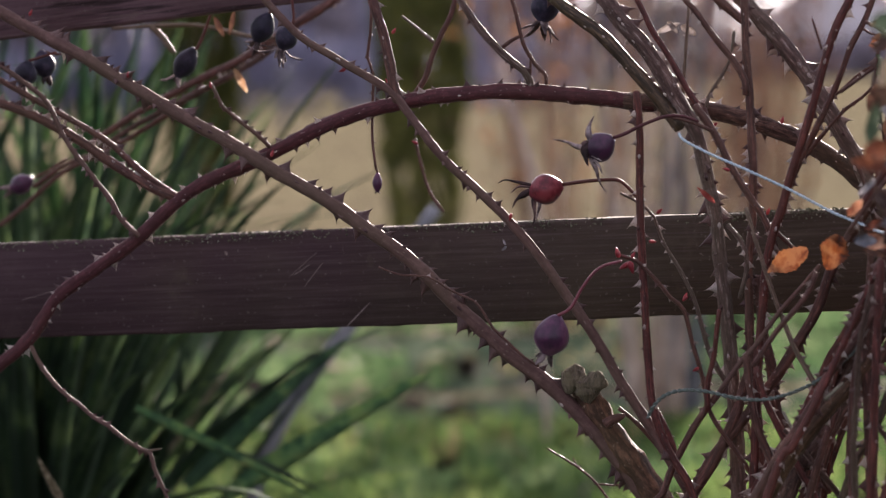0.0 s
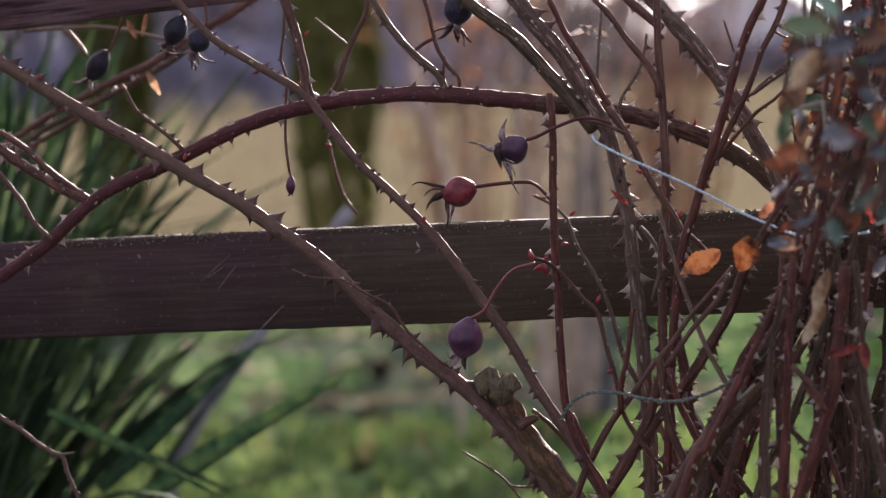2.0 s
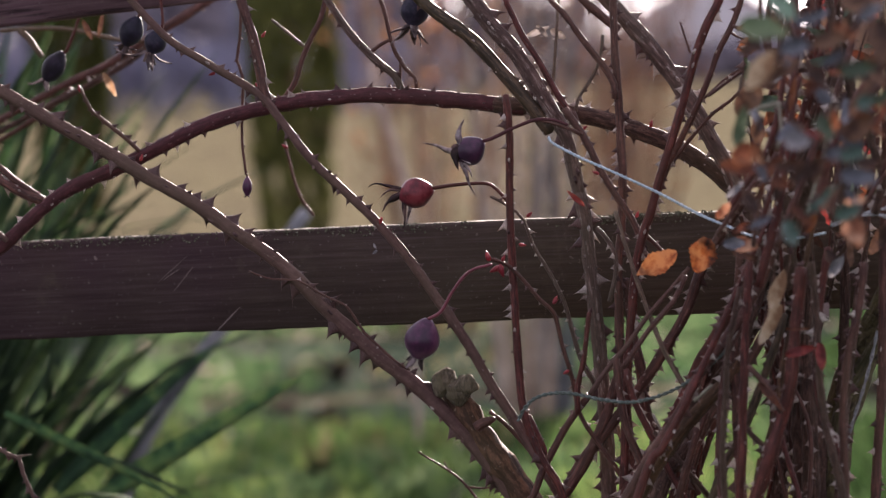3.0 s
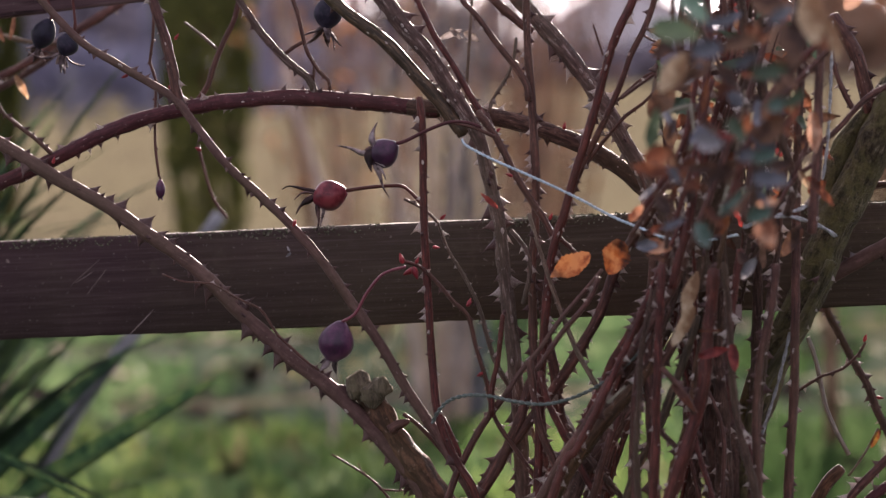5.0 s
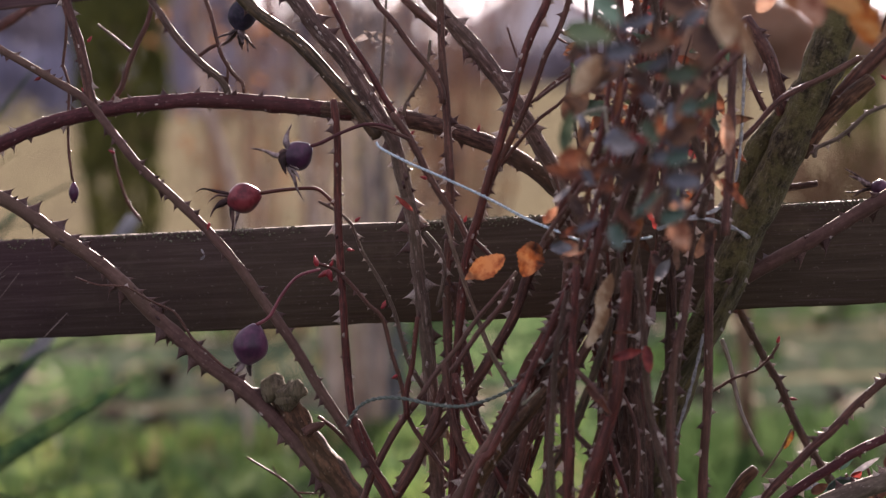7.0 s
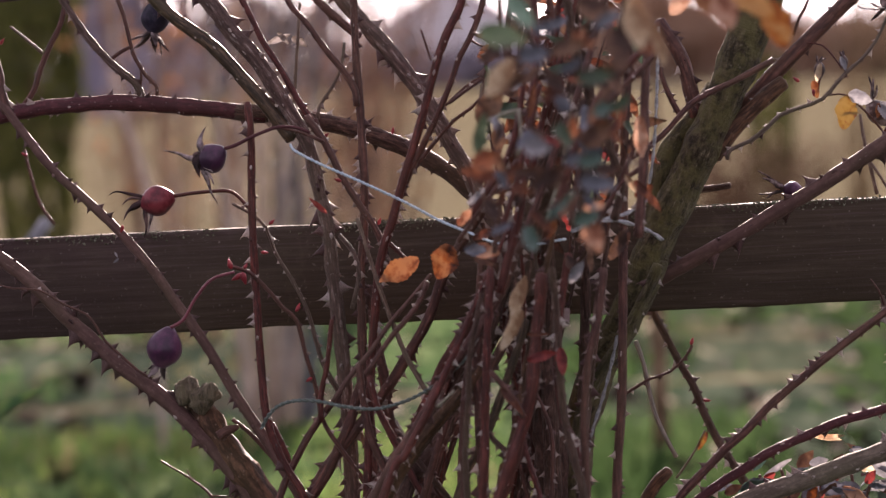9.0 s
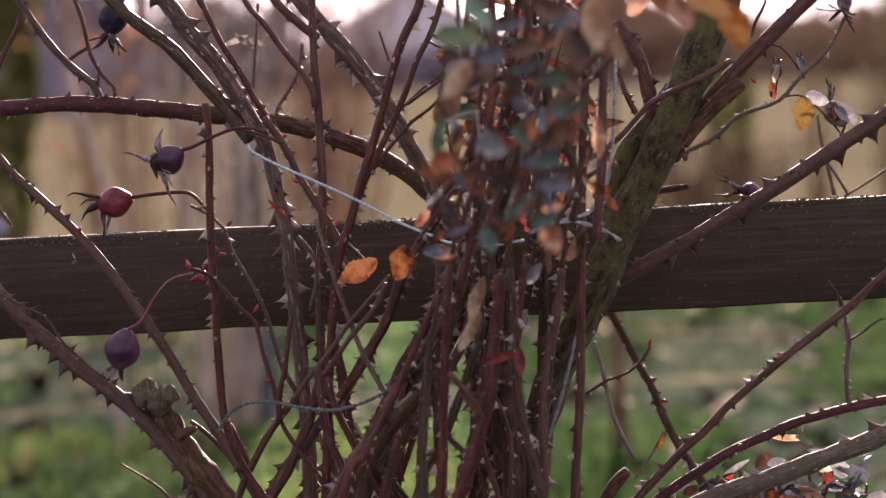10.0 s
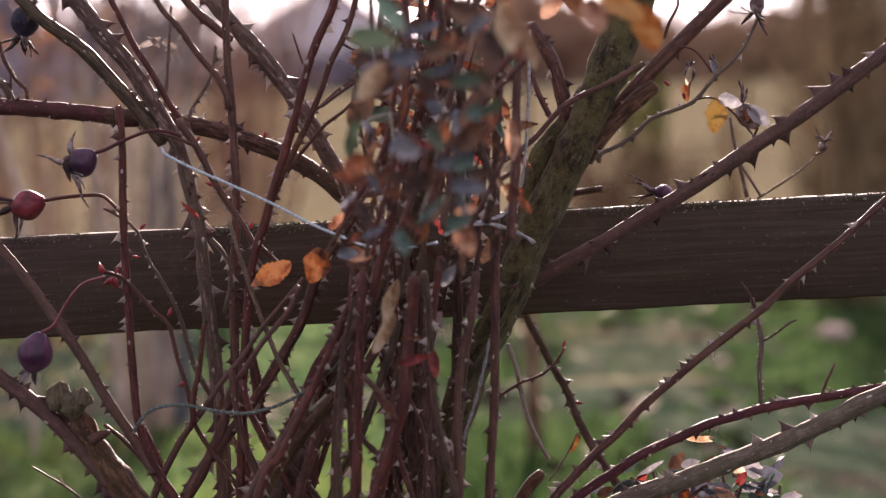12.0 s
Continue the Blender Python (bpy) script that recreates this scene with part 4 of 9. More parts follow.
bare_shrub(-0.10, 5.9, 1.25, 0.16, 10, 4, "slender leafless shrub with ash-brown stems", TWIG_ASH, 0.010)
bare_shrub(-0.03, 6.0, 1.2, 0.07, 4, 14, "thin young tree with grey bare stems", STAKE, 0.015, 2)
bare_shrub(-0.42, 8.6, 1.7, 0.42, 19, 5, "brown shrub with dense upright stems and a few withered leaves", None, 0.010, 5, 150)
bare_shrub(0.15, 9.4, 1.6, 0.45, 32, 6, "brown shrub with dense upright stems and a few withered leaves", None, 0.010, 5, 120)
bare_shrub(2.1, 9.0, 1.7, 0.36, 46, 7, "dense clump of dry brown upright stems", REED, 0.010)
bare_shrub(2.62, 10.2, 1.9, 0.5, 56, 8, "dense clump of dry brown upright stems", REED, 0.010, 5, 160)
for sx, sy, k in ((2.80, 14.6, 21), (3.22, 14.4, 23), (3.60, 15.5, 24)):
    bare_shrub(sx, sy, 1.9, 0.22, 9, k, "open clump of dry brown upright stems", REED, 0.012, 4)
# Added dark bush: it stands in for shading at the small thuja's foot.
bare_shrub(2.12, 14.0, 0.46, 0.62, 60, 31, "low dark bush added for the shading at the foot of the small thuja", TWIG_DARK, 0.012, 5)
bare_shrub(0.677, 5.6, 1.0, 0.05, 2, 9, "single thin brown sapling", TWIG_DARK, 0.012, 3)

stem_verts, stem_faces, stem_uvs = tube_data(spline([(-0.3098, 5.6428, -0.0200), (-0.3198, 5.6428, 0.4340), (-0.3222, 5.6431, 0.5463), (-0.3307, 5.6443, 0.6026), (-0.3502, 5.6471, 0.6702), (-0.3765, 5.6507, 0.7380), (-0.3877, 5.6523, 0.8165)], 0.03), 0.0068, 0.0058, 8)
tagged(new("sapling", mesh("sapling", stem_verts, stem_faces, TWIG_ROSY, stem_uvs)), "single bent pale-barked young stem behind the fence", "sapling")


def stone(x, y, wide, seed, label):
    """A rounded field stone, half sunk in the lawn."""
    v, f = turned([(0.30, -0.30), (0.52, -0.08), (0.56, 0.12), (0.42, 0.34), (0.16, 0.44)], 12)
    v = [Vector((q.x * 1.2, q.y, q.z)) * wide * (1 + 0.16 * noise.noise(q * 2.3 + Vector((seed, 0, 0)))) for q in v]
    ob = tagged(new("stone", mesh("stone", v, f, STONE)), label, "stone")
    ob.location = (x, y, wide * 0.2)


stone(1.810, 7.892, 0.075, 3, "pale rounded stone lying on the lawn")
marker = tagged(new("marker_post"), "pale weathered post far out on the field", "post")
tube("pole", [(-5.50, 38.0, -0.05), (-5.50, 38.0, 0.5), (-5.49, 38.0, 0.95)], 0.06, 0.05, STAKE, marker, 10, 0.2)

sapling = tagged(new("sapling"), "pale leaning bare sapling stems behind the shrubs", "sapling")
for line, thick in (([(-0.499, 9.300, -0.020), (-0.519, 9.300, 0.241), (-0.553, 9.300, 0.482), (-0.604, 9.300, 0.686), (-0.631, 9.300, 0.907), (-0.643, 9.300, 1.127)], 0.011), ([(-0.110, 9.300, -0.020), (-0.100, 9.300, 0.268), (-0.086, 9.300, 0.488), (-0.057, 9.300, 0.726), (-0.031, 9.300, 1.072)], 0.012), ([(-0.480, 9.300, -0.020), (-0.464, 9.300, 0.239), (-0.440, 9.300, 0.460), (-0.396, 9.300, 0.735), (-0.369, 9.300, 1.082)], 0.007)):
    tube("stem", line, thick, thick * 0.5, TWIG_PALE, sapling, 8, 0.05)


def wood_edge(name, x0, x1, material, label, seed, far=118.0, share=1.0):
    """The far edge of the field: a ragged belt of bare bushes and low trees, too far off to tell apart."""
    r, verts, faces = random.Random(seed), [], []
    for _ in range(int(95 * (x1 - x0))):
        x = r.uniform(x0, x1)
        y = far + r.uniform(-6, 10) * share
        tall = 3.2 + 2.2 * noise.noise((x * 0.12, 0, 4)) + 1.0 * noise.noise((x * 0.6, 2, 4))
        if x < 1.0:
            tall *= 1.25 if x > -8 else 1.55
        if -14.6 < x < -11.6 or -5.7 < x < -4.2 or -1.4 < x < 0.2:      # gaps where the sky shows through
            tall *= 0.8
        if 1.0 < x < 12.0:
            tall *= 0.45
        elif x >= 12:
            tall *= 0.8
        h = max(0.5, tall) * share * r.random() ** 0.7
        s = r.uniform(0.15, 0.5) * min(1, 1.5 * share)
        p, b = Vector((x, y, h)), len(verts)
        for d in ((1, 0, 0), (-0.5, 0.8, 0), (-0.5, -0.8, 0), (0, 0, 1.4), (0, 0, -1.2)):
            verts.append(p + Vector([q * s * r.uniform(0.5, 1.4) for q in d]))
        faces += [(b, b + 1, b + 3), (b + 1, b + 2, b + 3), (b + 2, b, b + 3), (b + 1, b, b + 4), (b + 2, b + 1, b + 4), (b, b + 2, b + 4)]
    for _ in range(int(x1 - x0)):                    # taller bare trunks that stand out of the belt
        x, y = r.uniform(x0, x1), far - 2 + r.uniform(-3, 3)
        if 1.0 < x < 12.0:
            continue
        h, w, b = r.uniform(4.0, 8.5) * share, r.uniform(0.10, 0.34) * share, len(verts)
        for k in range(5):
            a = 2 * math.pi * k / 5
            verts += [Vector((x + w * math.cos(a), y + w * math.sin(a), 0)), Vector((x + r.uniform(-0.3, 0.3) + 0.3 * w * math.cos(a), y + 0.3 * w * math.sin(a), h))]
        faces += [(b + 2 * k, b + (2 * k + 2) % 10, b + (2 * k + 3) % 10, b + 2 * k + 1) for k in range(5)]
    tagged(new(name, mesh(name, verts, faces, material, smooth=False)), label, "bushes", kind="stuff")


wood_edge("far_bushes", -48, 11, TWIG_FAR, "far belt of bare bushes beyond the field, distance haze in its grey-violet colour", 12)
wood_edge("field_hedge", -24, -2.6, TWIG_BLUE, "low hedge of bare bushes across the field, hazed grey-violet in its colour", 17, 62.0, 0.32)
wood_edge("far_brown_bushes", 11, 48, TWIG, "far warm brown belt of bare bushes beyond the field", 13)


def box(x0, x1, y0, y1, z0, z1):
    v = [(x, y, z) for z in (z0, z1) for x, y in ((x0, y0), (x1, y0), (x1, y1), (x0, y1))]
    return v, [(0, 3, 2, 1), (4, 5, 6, 7), (0, 1, 5, 4), (1, 2, 6, 5), (2, 3, 7, 6), (3, 0, 4, 7)]


def house(x, y, wide, deep, eaves, ridge, label):
    thing = tagged(new("house"), label, "house", "far houses")
    thing.location = (x, y, 0)
    w, d = wide / 2, deep / 2
    v = [(-w, -d, -0.2), (w, -d, -0.2), (w, d, -0.2), (-w, d, -0.2), (-w, -d, eaves), (w, -d, eaves), (w, d, eaves), (-w, d, eaves), (0, -d, ridge), (0, d, ridge)]
    part("wall", mesh("wall", v, [(0, 1, 5, 8, 4), (2, 3, 7, 9, 6), (1, 2, 6, 5), (3, 0, 4, 7)], PLASTER, smooth=False), thing)
    o, k = 0.35, (ridge - eaves) / w
    r = []
    for s in (-1, 1):
        r += [(s * (w + o), -d - o, eaves - o * k + 0.02), (s * (w + o), d + o, eaves - o * k + 0.02), (0, d + o, ridge + 0.02), (0, -d - o, ridge + 0.02)]
    r += [(a, b, c + 0.22) for a, b, c in r]
    rf = []
    for i in (0, 4):
        rf += [(i, i + 1, i + 2, i + 3), (i + 8, i + 11, i + 10, i + 9)] + [(i + j, i + 8 + j, i + 8 + (j + 1) % 4, i + (j + 1) % 4) for j in range(4)]
    part("roof", mesh("roof", r, rf, ROOF, smooth=False), thing)
    for wx in (-w * 0.45, w * 0.45):
        win = part("window", mesh("window", *box(wx - 0.55, wx + 0.55, -d - 0.05, -d + 0.05, 1.0, 2.2), PLASTER, smooth=False), thing)
        part("pane", mesh("pane", *box(wx - 0.45, wx + 0.45, -d - 0.07, -d - 0.04, 1.1, 2.1), GLASS, smooth=False), win)


house(6.2, 130.0, 7.5, 9.0, 2.3, 4.6, "far pale house with a low red gable roof")
house(15.5, 138.0, 8.5, 9.0, 2.2, 4.2, "far pale house with a low red gable roof")

# ---- the rose bush ----
bush = tagged(new("rose_bush"), "thorny rose bush tied with twine, with dark hips and withered leaves", "rose bush")


# canes on the side where the bush arches over the fence
cane('smooth', [(-0.6107, 2.3605, 0.8772), (-0.5810, 2.3548, 0.8582), (-0.5441, 2.3481, 0.8372), (-0.5075, 2.3414, 0.8169), (-0.4402, 2.3304, 0.7763), (-0.3737, 2.3195, 0.7367), (-0.3127, 2.3094, 0.6999), (-0.2754, 2.3026, 0.6750), (-0.2477, 2.2972, 0.6553), (-0.2203, 2.2918, 0.6308), (-0.1885, 2.2858, 0.5990), (-0.1569, 2.2798, 0.5702), (-0.1299, 2.2744, 0.5488), (-0.1076, 2.2697, 0.5281), (-0.0876, 2.2654, 0.5055), (-0.0678, 2.2611, 0.4813), (-0.0460, 2.2564, 0.4509), (-0.0171, 2.2503, 0.4105), (0.0770, 2.2340, 0.2003), (0.1710, 2.2177, -0.0100)], 0.0102, 0.0146, gap=0.010, size=0.0145)
cane('stump', [(-0.0984, 2.2788, 0.5460), (-0.0923, 2.2749, 0.5326), (-0.0817, 2.2704, 0.5139), (-0.0668, 2.2653, 0.4920), (-0.0501, 2.2600, 0.4685), (-0.0306, 2.2543, 0.4374), (-0.0043, 2.2466, 0.3956), (0.0772, 2.2289, 0.1928), (0.1587, 2.2113, -0.0100)], 0.0224, 0.0294, gap=0.03, size=0.008, tip=0.75, sides=16, rough=0.2)
knob((-0.1050, 2.2697, 0.5489), 0.0113, 3.1, 'knobby grey-green callus of a pruned rose stem')
knob((-0.0941, 2.2632, 0.5422), 0.0099, 7.7, 'knobby grey-green callus of a pruned rose stem')
knob((-0.0865, 2.2571, 0.5481), 0.0085, 5.3, 'knobby grey-green callus of a pruned rose stem')
cane('brown', [(-0.0643, 2.2490, 0.5222), (-0.0733, 2.2503, 0.5190), (-0.0793, 2.2511, 0.5145)], 0.0062, 0.0098, gap=0.01, size=0.006, tip=0.6, rough=0.2)
cane('plum', [(-0.6316, 2.3884, 0.5306), (-0.5998, 2.3840, 0.5583), (-0.5788, 2.3810, 0.5742), (-0.5656, 2.3792, 0.5872), (-0.5443, 2.3762, 0.6159), (-0.5134, 2.3719, 0.6382), (-0.4751, 2.3665, 0.6630), (-0.4444, 2.3622, 0.6897), (-0.4142, 2.3580, 0.7096), (-0.3746, 2.3524, 0.7253), (-0.3451, 2.3483, 0.7388), (-0.3060, 2.3428, 0.7562), (-0.2674, 2.3374, 0.7674), (-0.2293, 2.3321, 0.7748), (-0.1774, 2.3248, 0.7795), (-0.1309, 2.3183, 0.7788), (-0.0850, 2.3119, 0.7735), (-0.0530, 2.3074, 0.7690), (-0.0349, 2.3049, 0.7668)], 0.0112, 0.0134, gap=0.012, size=0.008, rough=0.18)
cane('old', [(-0.0599, 2.3084, 0.7697), (-0.0168, 2.3012, 0.7650), (0.0281, 2.2938, 0.7553), (0.0724, 2.2865, 0.7390), (0.1030, 2.2811, 0.7205), (0.1290, 2.2764, 0.6998), (0.1503, 2.2723, 0.6705), (0.1667, 2.2689, 0.6122), (0.1761, 2.2665, 0.5316), (0.1789, 2.2650, 0.4418), (0.1805, 2.2641, 0.3919), (0.1753, 2.2462, 0.1909), (0.1701, 2.2283, -0.0100)], 0.0135, 0.0158, gap=0.011, size=0.0105, rough=0.14)
cane('smooth', [(-0.3614, 2.3006, 0.8782), (-0.3478, 2.2980, 0.8585), (-0.3203, 2.2935, 0.8303), (-0.2881, 2.2883, 0.8093), (-0.2469, 2.2819, 0.7828), (-0.2312, 2.2790, 0.7629), (-0.2023, 2.2743, 0.7261), (-0.1754, 2.2699, 0.6994), (-0.1532, 2.2661, 0.6778), (-0.1311, 2.2624, 0.6505), (-0.1093, 2.2586, 0.6188), (-0.0897, 2.2552, 0.5894), (-0.0702, 2.2518, 0.5557), (-0.0487, 2.2482, 0.5198), (-0.0315, 2.2451, 0.4907), (-0.0101, 2.2414, 0.4527), (0.0143, 2.2372, 0.4093), (0.0884, 2.2221, 0.1996), (0.1624, 2.2069, -0.0100)], 0.0060, 0.0114, gap=0.013, size=0.008)
cane('brown', [(-0.2629, 2.2868, 0.8793), (-0.2589, 2.2862, 0.8565), (-0.2513, 2.2852, 0.8314), (-0.2465, 2.2845, 0.8063), (-0.2438, 2.2841, 0.7881), (-0.2405, 2.2837, 0.7744)], 0.0076, 0.0089, gap=0.02, size=0.007)
cane('red', [(-0.0482, 2.2167, 0.7781), (-0.0468, 2.2165, 0.7439), (-0.0473, 2.2166, 0.7045), (-0.0471, 2.2166, 0.6561), (-0.0459, 2.2164, 0.6121), (-0.0435, 2.2161, 0.5679), (-0.0412, 2.2158, 0.5325), (-0.0309, 2.2143, 0.5015), (-0.0162, 2.2123, 0.4750), (-0.0079, 2.2111, 0.4507), (0.0081, 2.2089, 0.4034), (0.0628, 2.1985, 0.1967), (0.1176, 2.1882, -0.0100)], 0.0062, 0.0070, gap=0.016, size=0.0095, tip=0.9)
cane('brown', [(-0.6196, 2.3817, 0.7904), (-0.5898, 2.3784, 0.7815), (-0.5602, 2.3751, 0.7698), (-0.5261, 2.3711, 0.7513), (-0.4922, 2.3672, 0.7277), (-0.4633, 2.3640, 0.7105), (-0.4391, 2.3615, 0.6991)], 0.0077, 0.0091, gap=0.008, size=0.009)
cane('brown', [(-0.6170, 2.3764, 0.8215), (-0.5879, 2.3737, 0.8016), (-0.5588, 2.3711, 0.7841), (-0.5395, 2.3698, 0.7731), (-0.5154, 2.3679, 0.7592), (-0.4914, 2.3659, 0.7430), (-0.4677, 2.3640, 0.7215), (-0.4401, 2.3616, 0.7006)], 0.0050, 0.0059, gap=0.008)
cane('smooth', [(-0.6075, 2.3600, 0.8330), (-0.5837, 2.3586, 0.8134), (-0.5599, 2.3571, 0.7952), (-0.5435, 2.3567, 0.7792), (-0.5287, 2.3565, 0.7480), (-0.5069, 2.3553, 0.7181), (-0.4932, 2.3553, 0.6988), (-0.4844, 2.3559, 0.6805), (-0.4704, 2.3559, 0.6669)], 0.0041, 0.0045, gap=0.01, size=0.0065)
cane('smooth', [(-0.4005, 2.3361, 0.7920), (-0.3934, 2.3381, 0.7754), (-0.3892, 2.3405, 0.7706), (-0.3765, 2.3417, 0.7595), (-0.3652, 2.3431, 0.7498), (-0.3549, 2.3447, 0.7392)], 0.0027, 0.0041, gap=0.009, size=0.0055)
cane('smooth', [(-0.5687, 2.3696, 0.5751), (-0.5594, 2.3683, 0.5568), (-0.5425, 2.3660, 0.5365), (-0.5279, 2.3639, 0.5254), (-0.5158, 2.3622, 0.5144), (-0.5035, 2.3605, 0.5077), (-0.4866, 2.3581, 0.4942), (-0.4744, 2.3564, 0.4871), (-0.4666, 2.3553, 0.4838), (-0.4640, 2.3550, 0.4727), (-0.4581, 2.3541, 0.4584), (-0.4522, 2.3533, 0.4440), (-0.4470, 2.3526, 0.4225)], 0.0041, 0.0032, gap=0.011, size=0.006)
cane('straw', [(-0.4685, 2.3556, 0.4861), (-0.4570, 2.3540, 0.4881)], 0.0027, 0.0014, gap=0)
cane('brown', [(-0.5777, 2.6509, 0.7347), (-0.5406, 2.6590, 0.7586), (-0.4810, 2.6640, 0.7904), (-0.4329, 2.6706, 0.8114), (-0.4013, 2.6795, 0.8308), (-0.3584, 2.6868, 0.8574), (-0.3265, 2.6957, 0.8779)], 0.0061, 0.0100, gap=0.02, size=0.006)
cane('old', [(-0.5594, 2.6283, 0.7349), (-0.5257, 2.6376, 0.7549), (-0.4780, 2.6449, 0.7778), (-0.4302, 2.6522, 0.8019), (-0.4045, 2.6626, 0.8186), (-0.3785, 2.6730, 0.8418)], 0.0050, 0.0067, gap=0.02, size=0.006)
cane('brown', [(-0.6369, 2.6892, 0.6982), (-0.6020, 2.6843, 0.7191), (-0.5562, 2.6779, 0.7344), (-0.4992, 2.6699, 0.7653), (-0.4650, 2.6651, 0.7911)], 0.0046, 0.0051, gap=0.03, size=0.004)
cane('brown', [(-0.6649, 2.6631, 0.6623), (-0.6299, 2.6582, 0.6886), (-0.5952, 2.6533, 0.7147), (-0.5556, 2.6478, 0.7299)], 0.0051, 0.0041, gap=0.03, size=0.004)
cane('straw', [(-0.4992, 2.5999, 0.8455), (-0.4913, 2.5988, 0.8380), (-0.4794, 2.5971, 0.8221)], 0.0065, 0.0050, gap=0)
cane('straw', [(-0.5372, 2.6052, 0.8456), (-0.4829, 2.5976, 0.8466), (-0.4506, 2.5931, 0.8445), (-0.4029, 2.5864, 0.8338), (-0.3657, 2.5812, 0.8342)], 0.0040, 0.0040, gap=0)
cane('brown', [(-0.2650, 2.3421, 0.8671), (-0.2675, 2.3425, 0.8301), (-0.2705, 2.3429, 0.8116), (-0.2661, 2.3423, 0.7975), (-0.2681, 2.3425, 0.7650), (-0.2688, 2.3426, 0.7417), (-0.2666, 2.3423, 0.7183)], 0.0027, 0.0023, gap=0.02, size=0.003)
cane('brown', [(-0.1946, 2.3372, 0.8649), (-0.1999, 2.3380, 0.8443), (-0.2084, 2.3392, 0.8284), (-0.2174, 2.3404, 0.8101), (-0.2241, 2.3414, 0.7917), (-0.2325, 2.3425, 0.7803)], 0.0041, 0.0046, gap=0.014, size=0.004)
cane('brown', [(-0.2603, 2.2814, 0.6418), (-0.2503, 2.2800, 0.6371), (-0.2402, 2.2786, 0.6342), (-0.2199, 2.2758, 0.6326), (-0.2055, 2.2738, 0.6242), (-0.1937, 2.2721, 0.6186), (-0.1819, 2.2705, 0.6134), (-0.1749, 2.2695, 0.6043), (-0.1675, 2.2684, 0.5915), (-0.1564, 2.2669, 0.5804), (-0.1431, 2.2650, 0.5676), (-0.1319, 2.2635, 0.5607)], 0.0017, 0.0024, gap=0.015, size=0.0035)
cane('straw', [(-0.2415, 2.3438, 0.8442), (-0.2262, 2.3417, 0.8312), (-0.2156, 2.3402, 0.8216)], 0.0023, 0.0032, gap=0)
cane('grey', [(-0.1998, 2.3180, 0.8691), (-0.1910, 2.3184, 0.8551), (-0.1778, 2.3182, 0.8342), (-0.1666, 2.3183, 0.8201), (-0.1532, 2.3181, 0.8060), (-0.1406, 2.3180, 0.7951), (-0.1355, 2.3190, 0.7826)], 0.0054, 0.0064, gap=0.011, size=0.006)
cane('brown', [(-0.1541, 2.3216, 0.8678), (-0.1476, 2.3207, 0.8493), (-0.1427, 2.3200, 0.8263), (-0.1393, 2.3195, 0.8147), (-0.1313, 2.3184, 0.8008), (-0.1236, 2.3173, 0.7928), (-0.1229, 2.3172, 0.7845)], 0.0036, 0.0032, size=0.004)
cane('brown', [(-0.1413, 2.3198, 0.8253), (-0.1507, 2.3211, 0.8210), (-0.1602, 2.3224, 0.8140)], 0.0027, 0.0036, gap=0)
cane('brown', [(-0.1347, 2.3189, 0.8100), (-0.1362, 2.3191, 0.7895)], 0.0023, 0.0023, gap=0)
cane('brown', [(-0.2497, 2.5050, 0.7392), (-0.2453, 2.5043, 0.7167), (-0.2384, 2.5034, 0.6916), (-0.2262, 2.5017, 0.6739)], 0.0029, 0.0029, gap=0.02, size=0.003)

# the main canes of the tied middle
cane('grey', [(-0.1033, 2.2845, 0.8850), (-0.0770, 2.2798, 0.8572), (-0.0610, 2.2765, 0.8342), (-0.0409, 2.2727, 0.8112), (-0.0272, 2.2698, 0.7884), (-0.0144, 2.2670, 0.7656), (-0.0024, 2.2643, 0.7429), (0.0027, 2.2626, 0.7204), (0.0075, 2.2610, 0.6979), (0.0108, 2.2595, 0.6755), (0.0121, 2.2583, 0.6575)], 0.0149, 0.0098, gap=0.01, size=0.013, rough=0.13)
cane('grey', [(0.0070, 2.2590, 0.6980), (0.0108, 2.2571, 0.6756), (0.0132, 2.2553, 0.6487), (0.0160, 2.2535, 0.6218), (0.0196, 2.2515, 0.5770), (0.0224, 2.2497, 0.5321), (0.0238, 2.2481, 0.4871), (0.0245, 2.2466, 0.4489), (0.0254, 2.2446, 0.3990), (0.0490, 2.2320, 0.1945), (0.0726, 2.2194, -0.0100)], 0.0110, 0.0136, gap=0.01, size=0.013, rough=0.12)
cane('green', [(-0.1260, 2.2776, 0.8675), (-0.1086, 2.2762, 0.8490), (-0.0778, 2.2729, 0.8248), (-0.0538, 2.2705, 0.7981), (-0.0343, 2.2688, 0.7752), (-0.0149, 2.2671, 0.7477)], 0.0099, 0.0115, gap=0.014, size=0.008)
cane('red', [(-0.0558, 2.2578, 0.8694), (-0.0479, 2.2567, 0.8513), (-0.0370, 2.2552, 0.8279), (-0.0233, 2.2533, 0.8062), (-0.0094, 2.2513, 0.7791), (0.0004, 2.2499, 0.7633), (0.0096, 2.2486, 0.7452)], 0.0049, 0.0053, gap=0.018, size=0.005)
cane('brown', [(-0.0031, 2.2254, 0.7660), (0.0095, 2.2237, 0.7458), (0.0220, 2.2219, 0.7213), (0.0354, 2.2200, 0.6981), (0.0472, 2.2184, 0.6789), (0.0534, 2.2175, 0.6633), (0.0573, 2.2170, 0.6456)], 0.0064, 0.0048, gap=0.013, size=0.006)
cane('brown', [(-0.0253, 2.2235, 0.7578), (-0.0078, 2.2211, 0.7539), (0.0095, 2.2187, 0.7459)], 0.0022, 0.0034, gap=0)
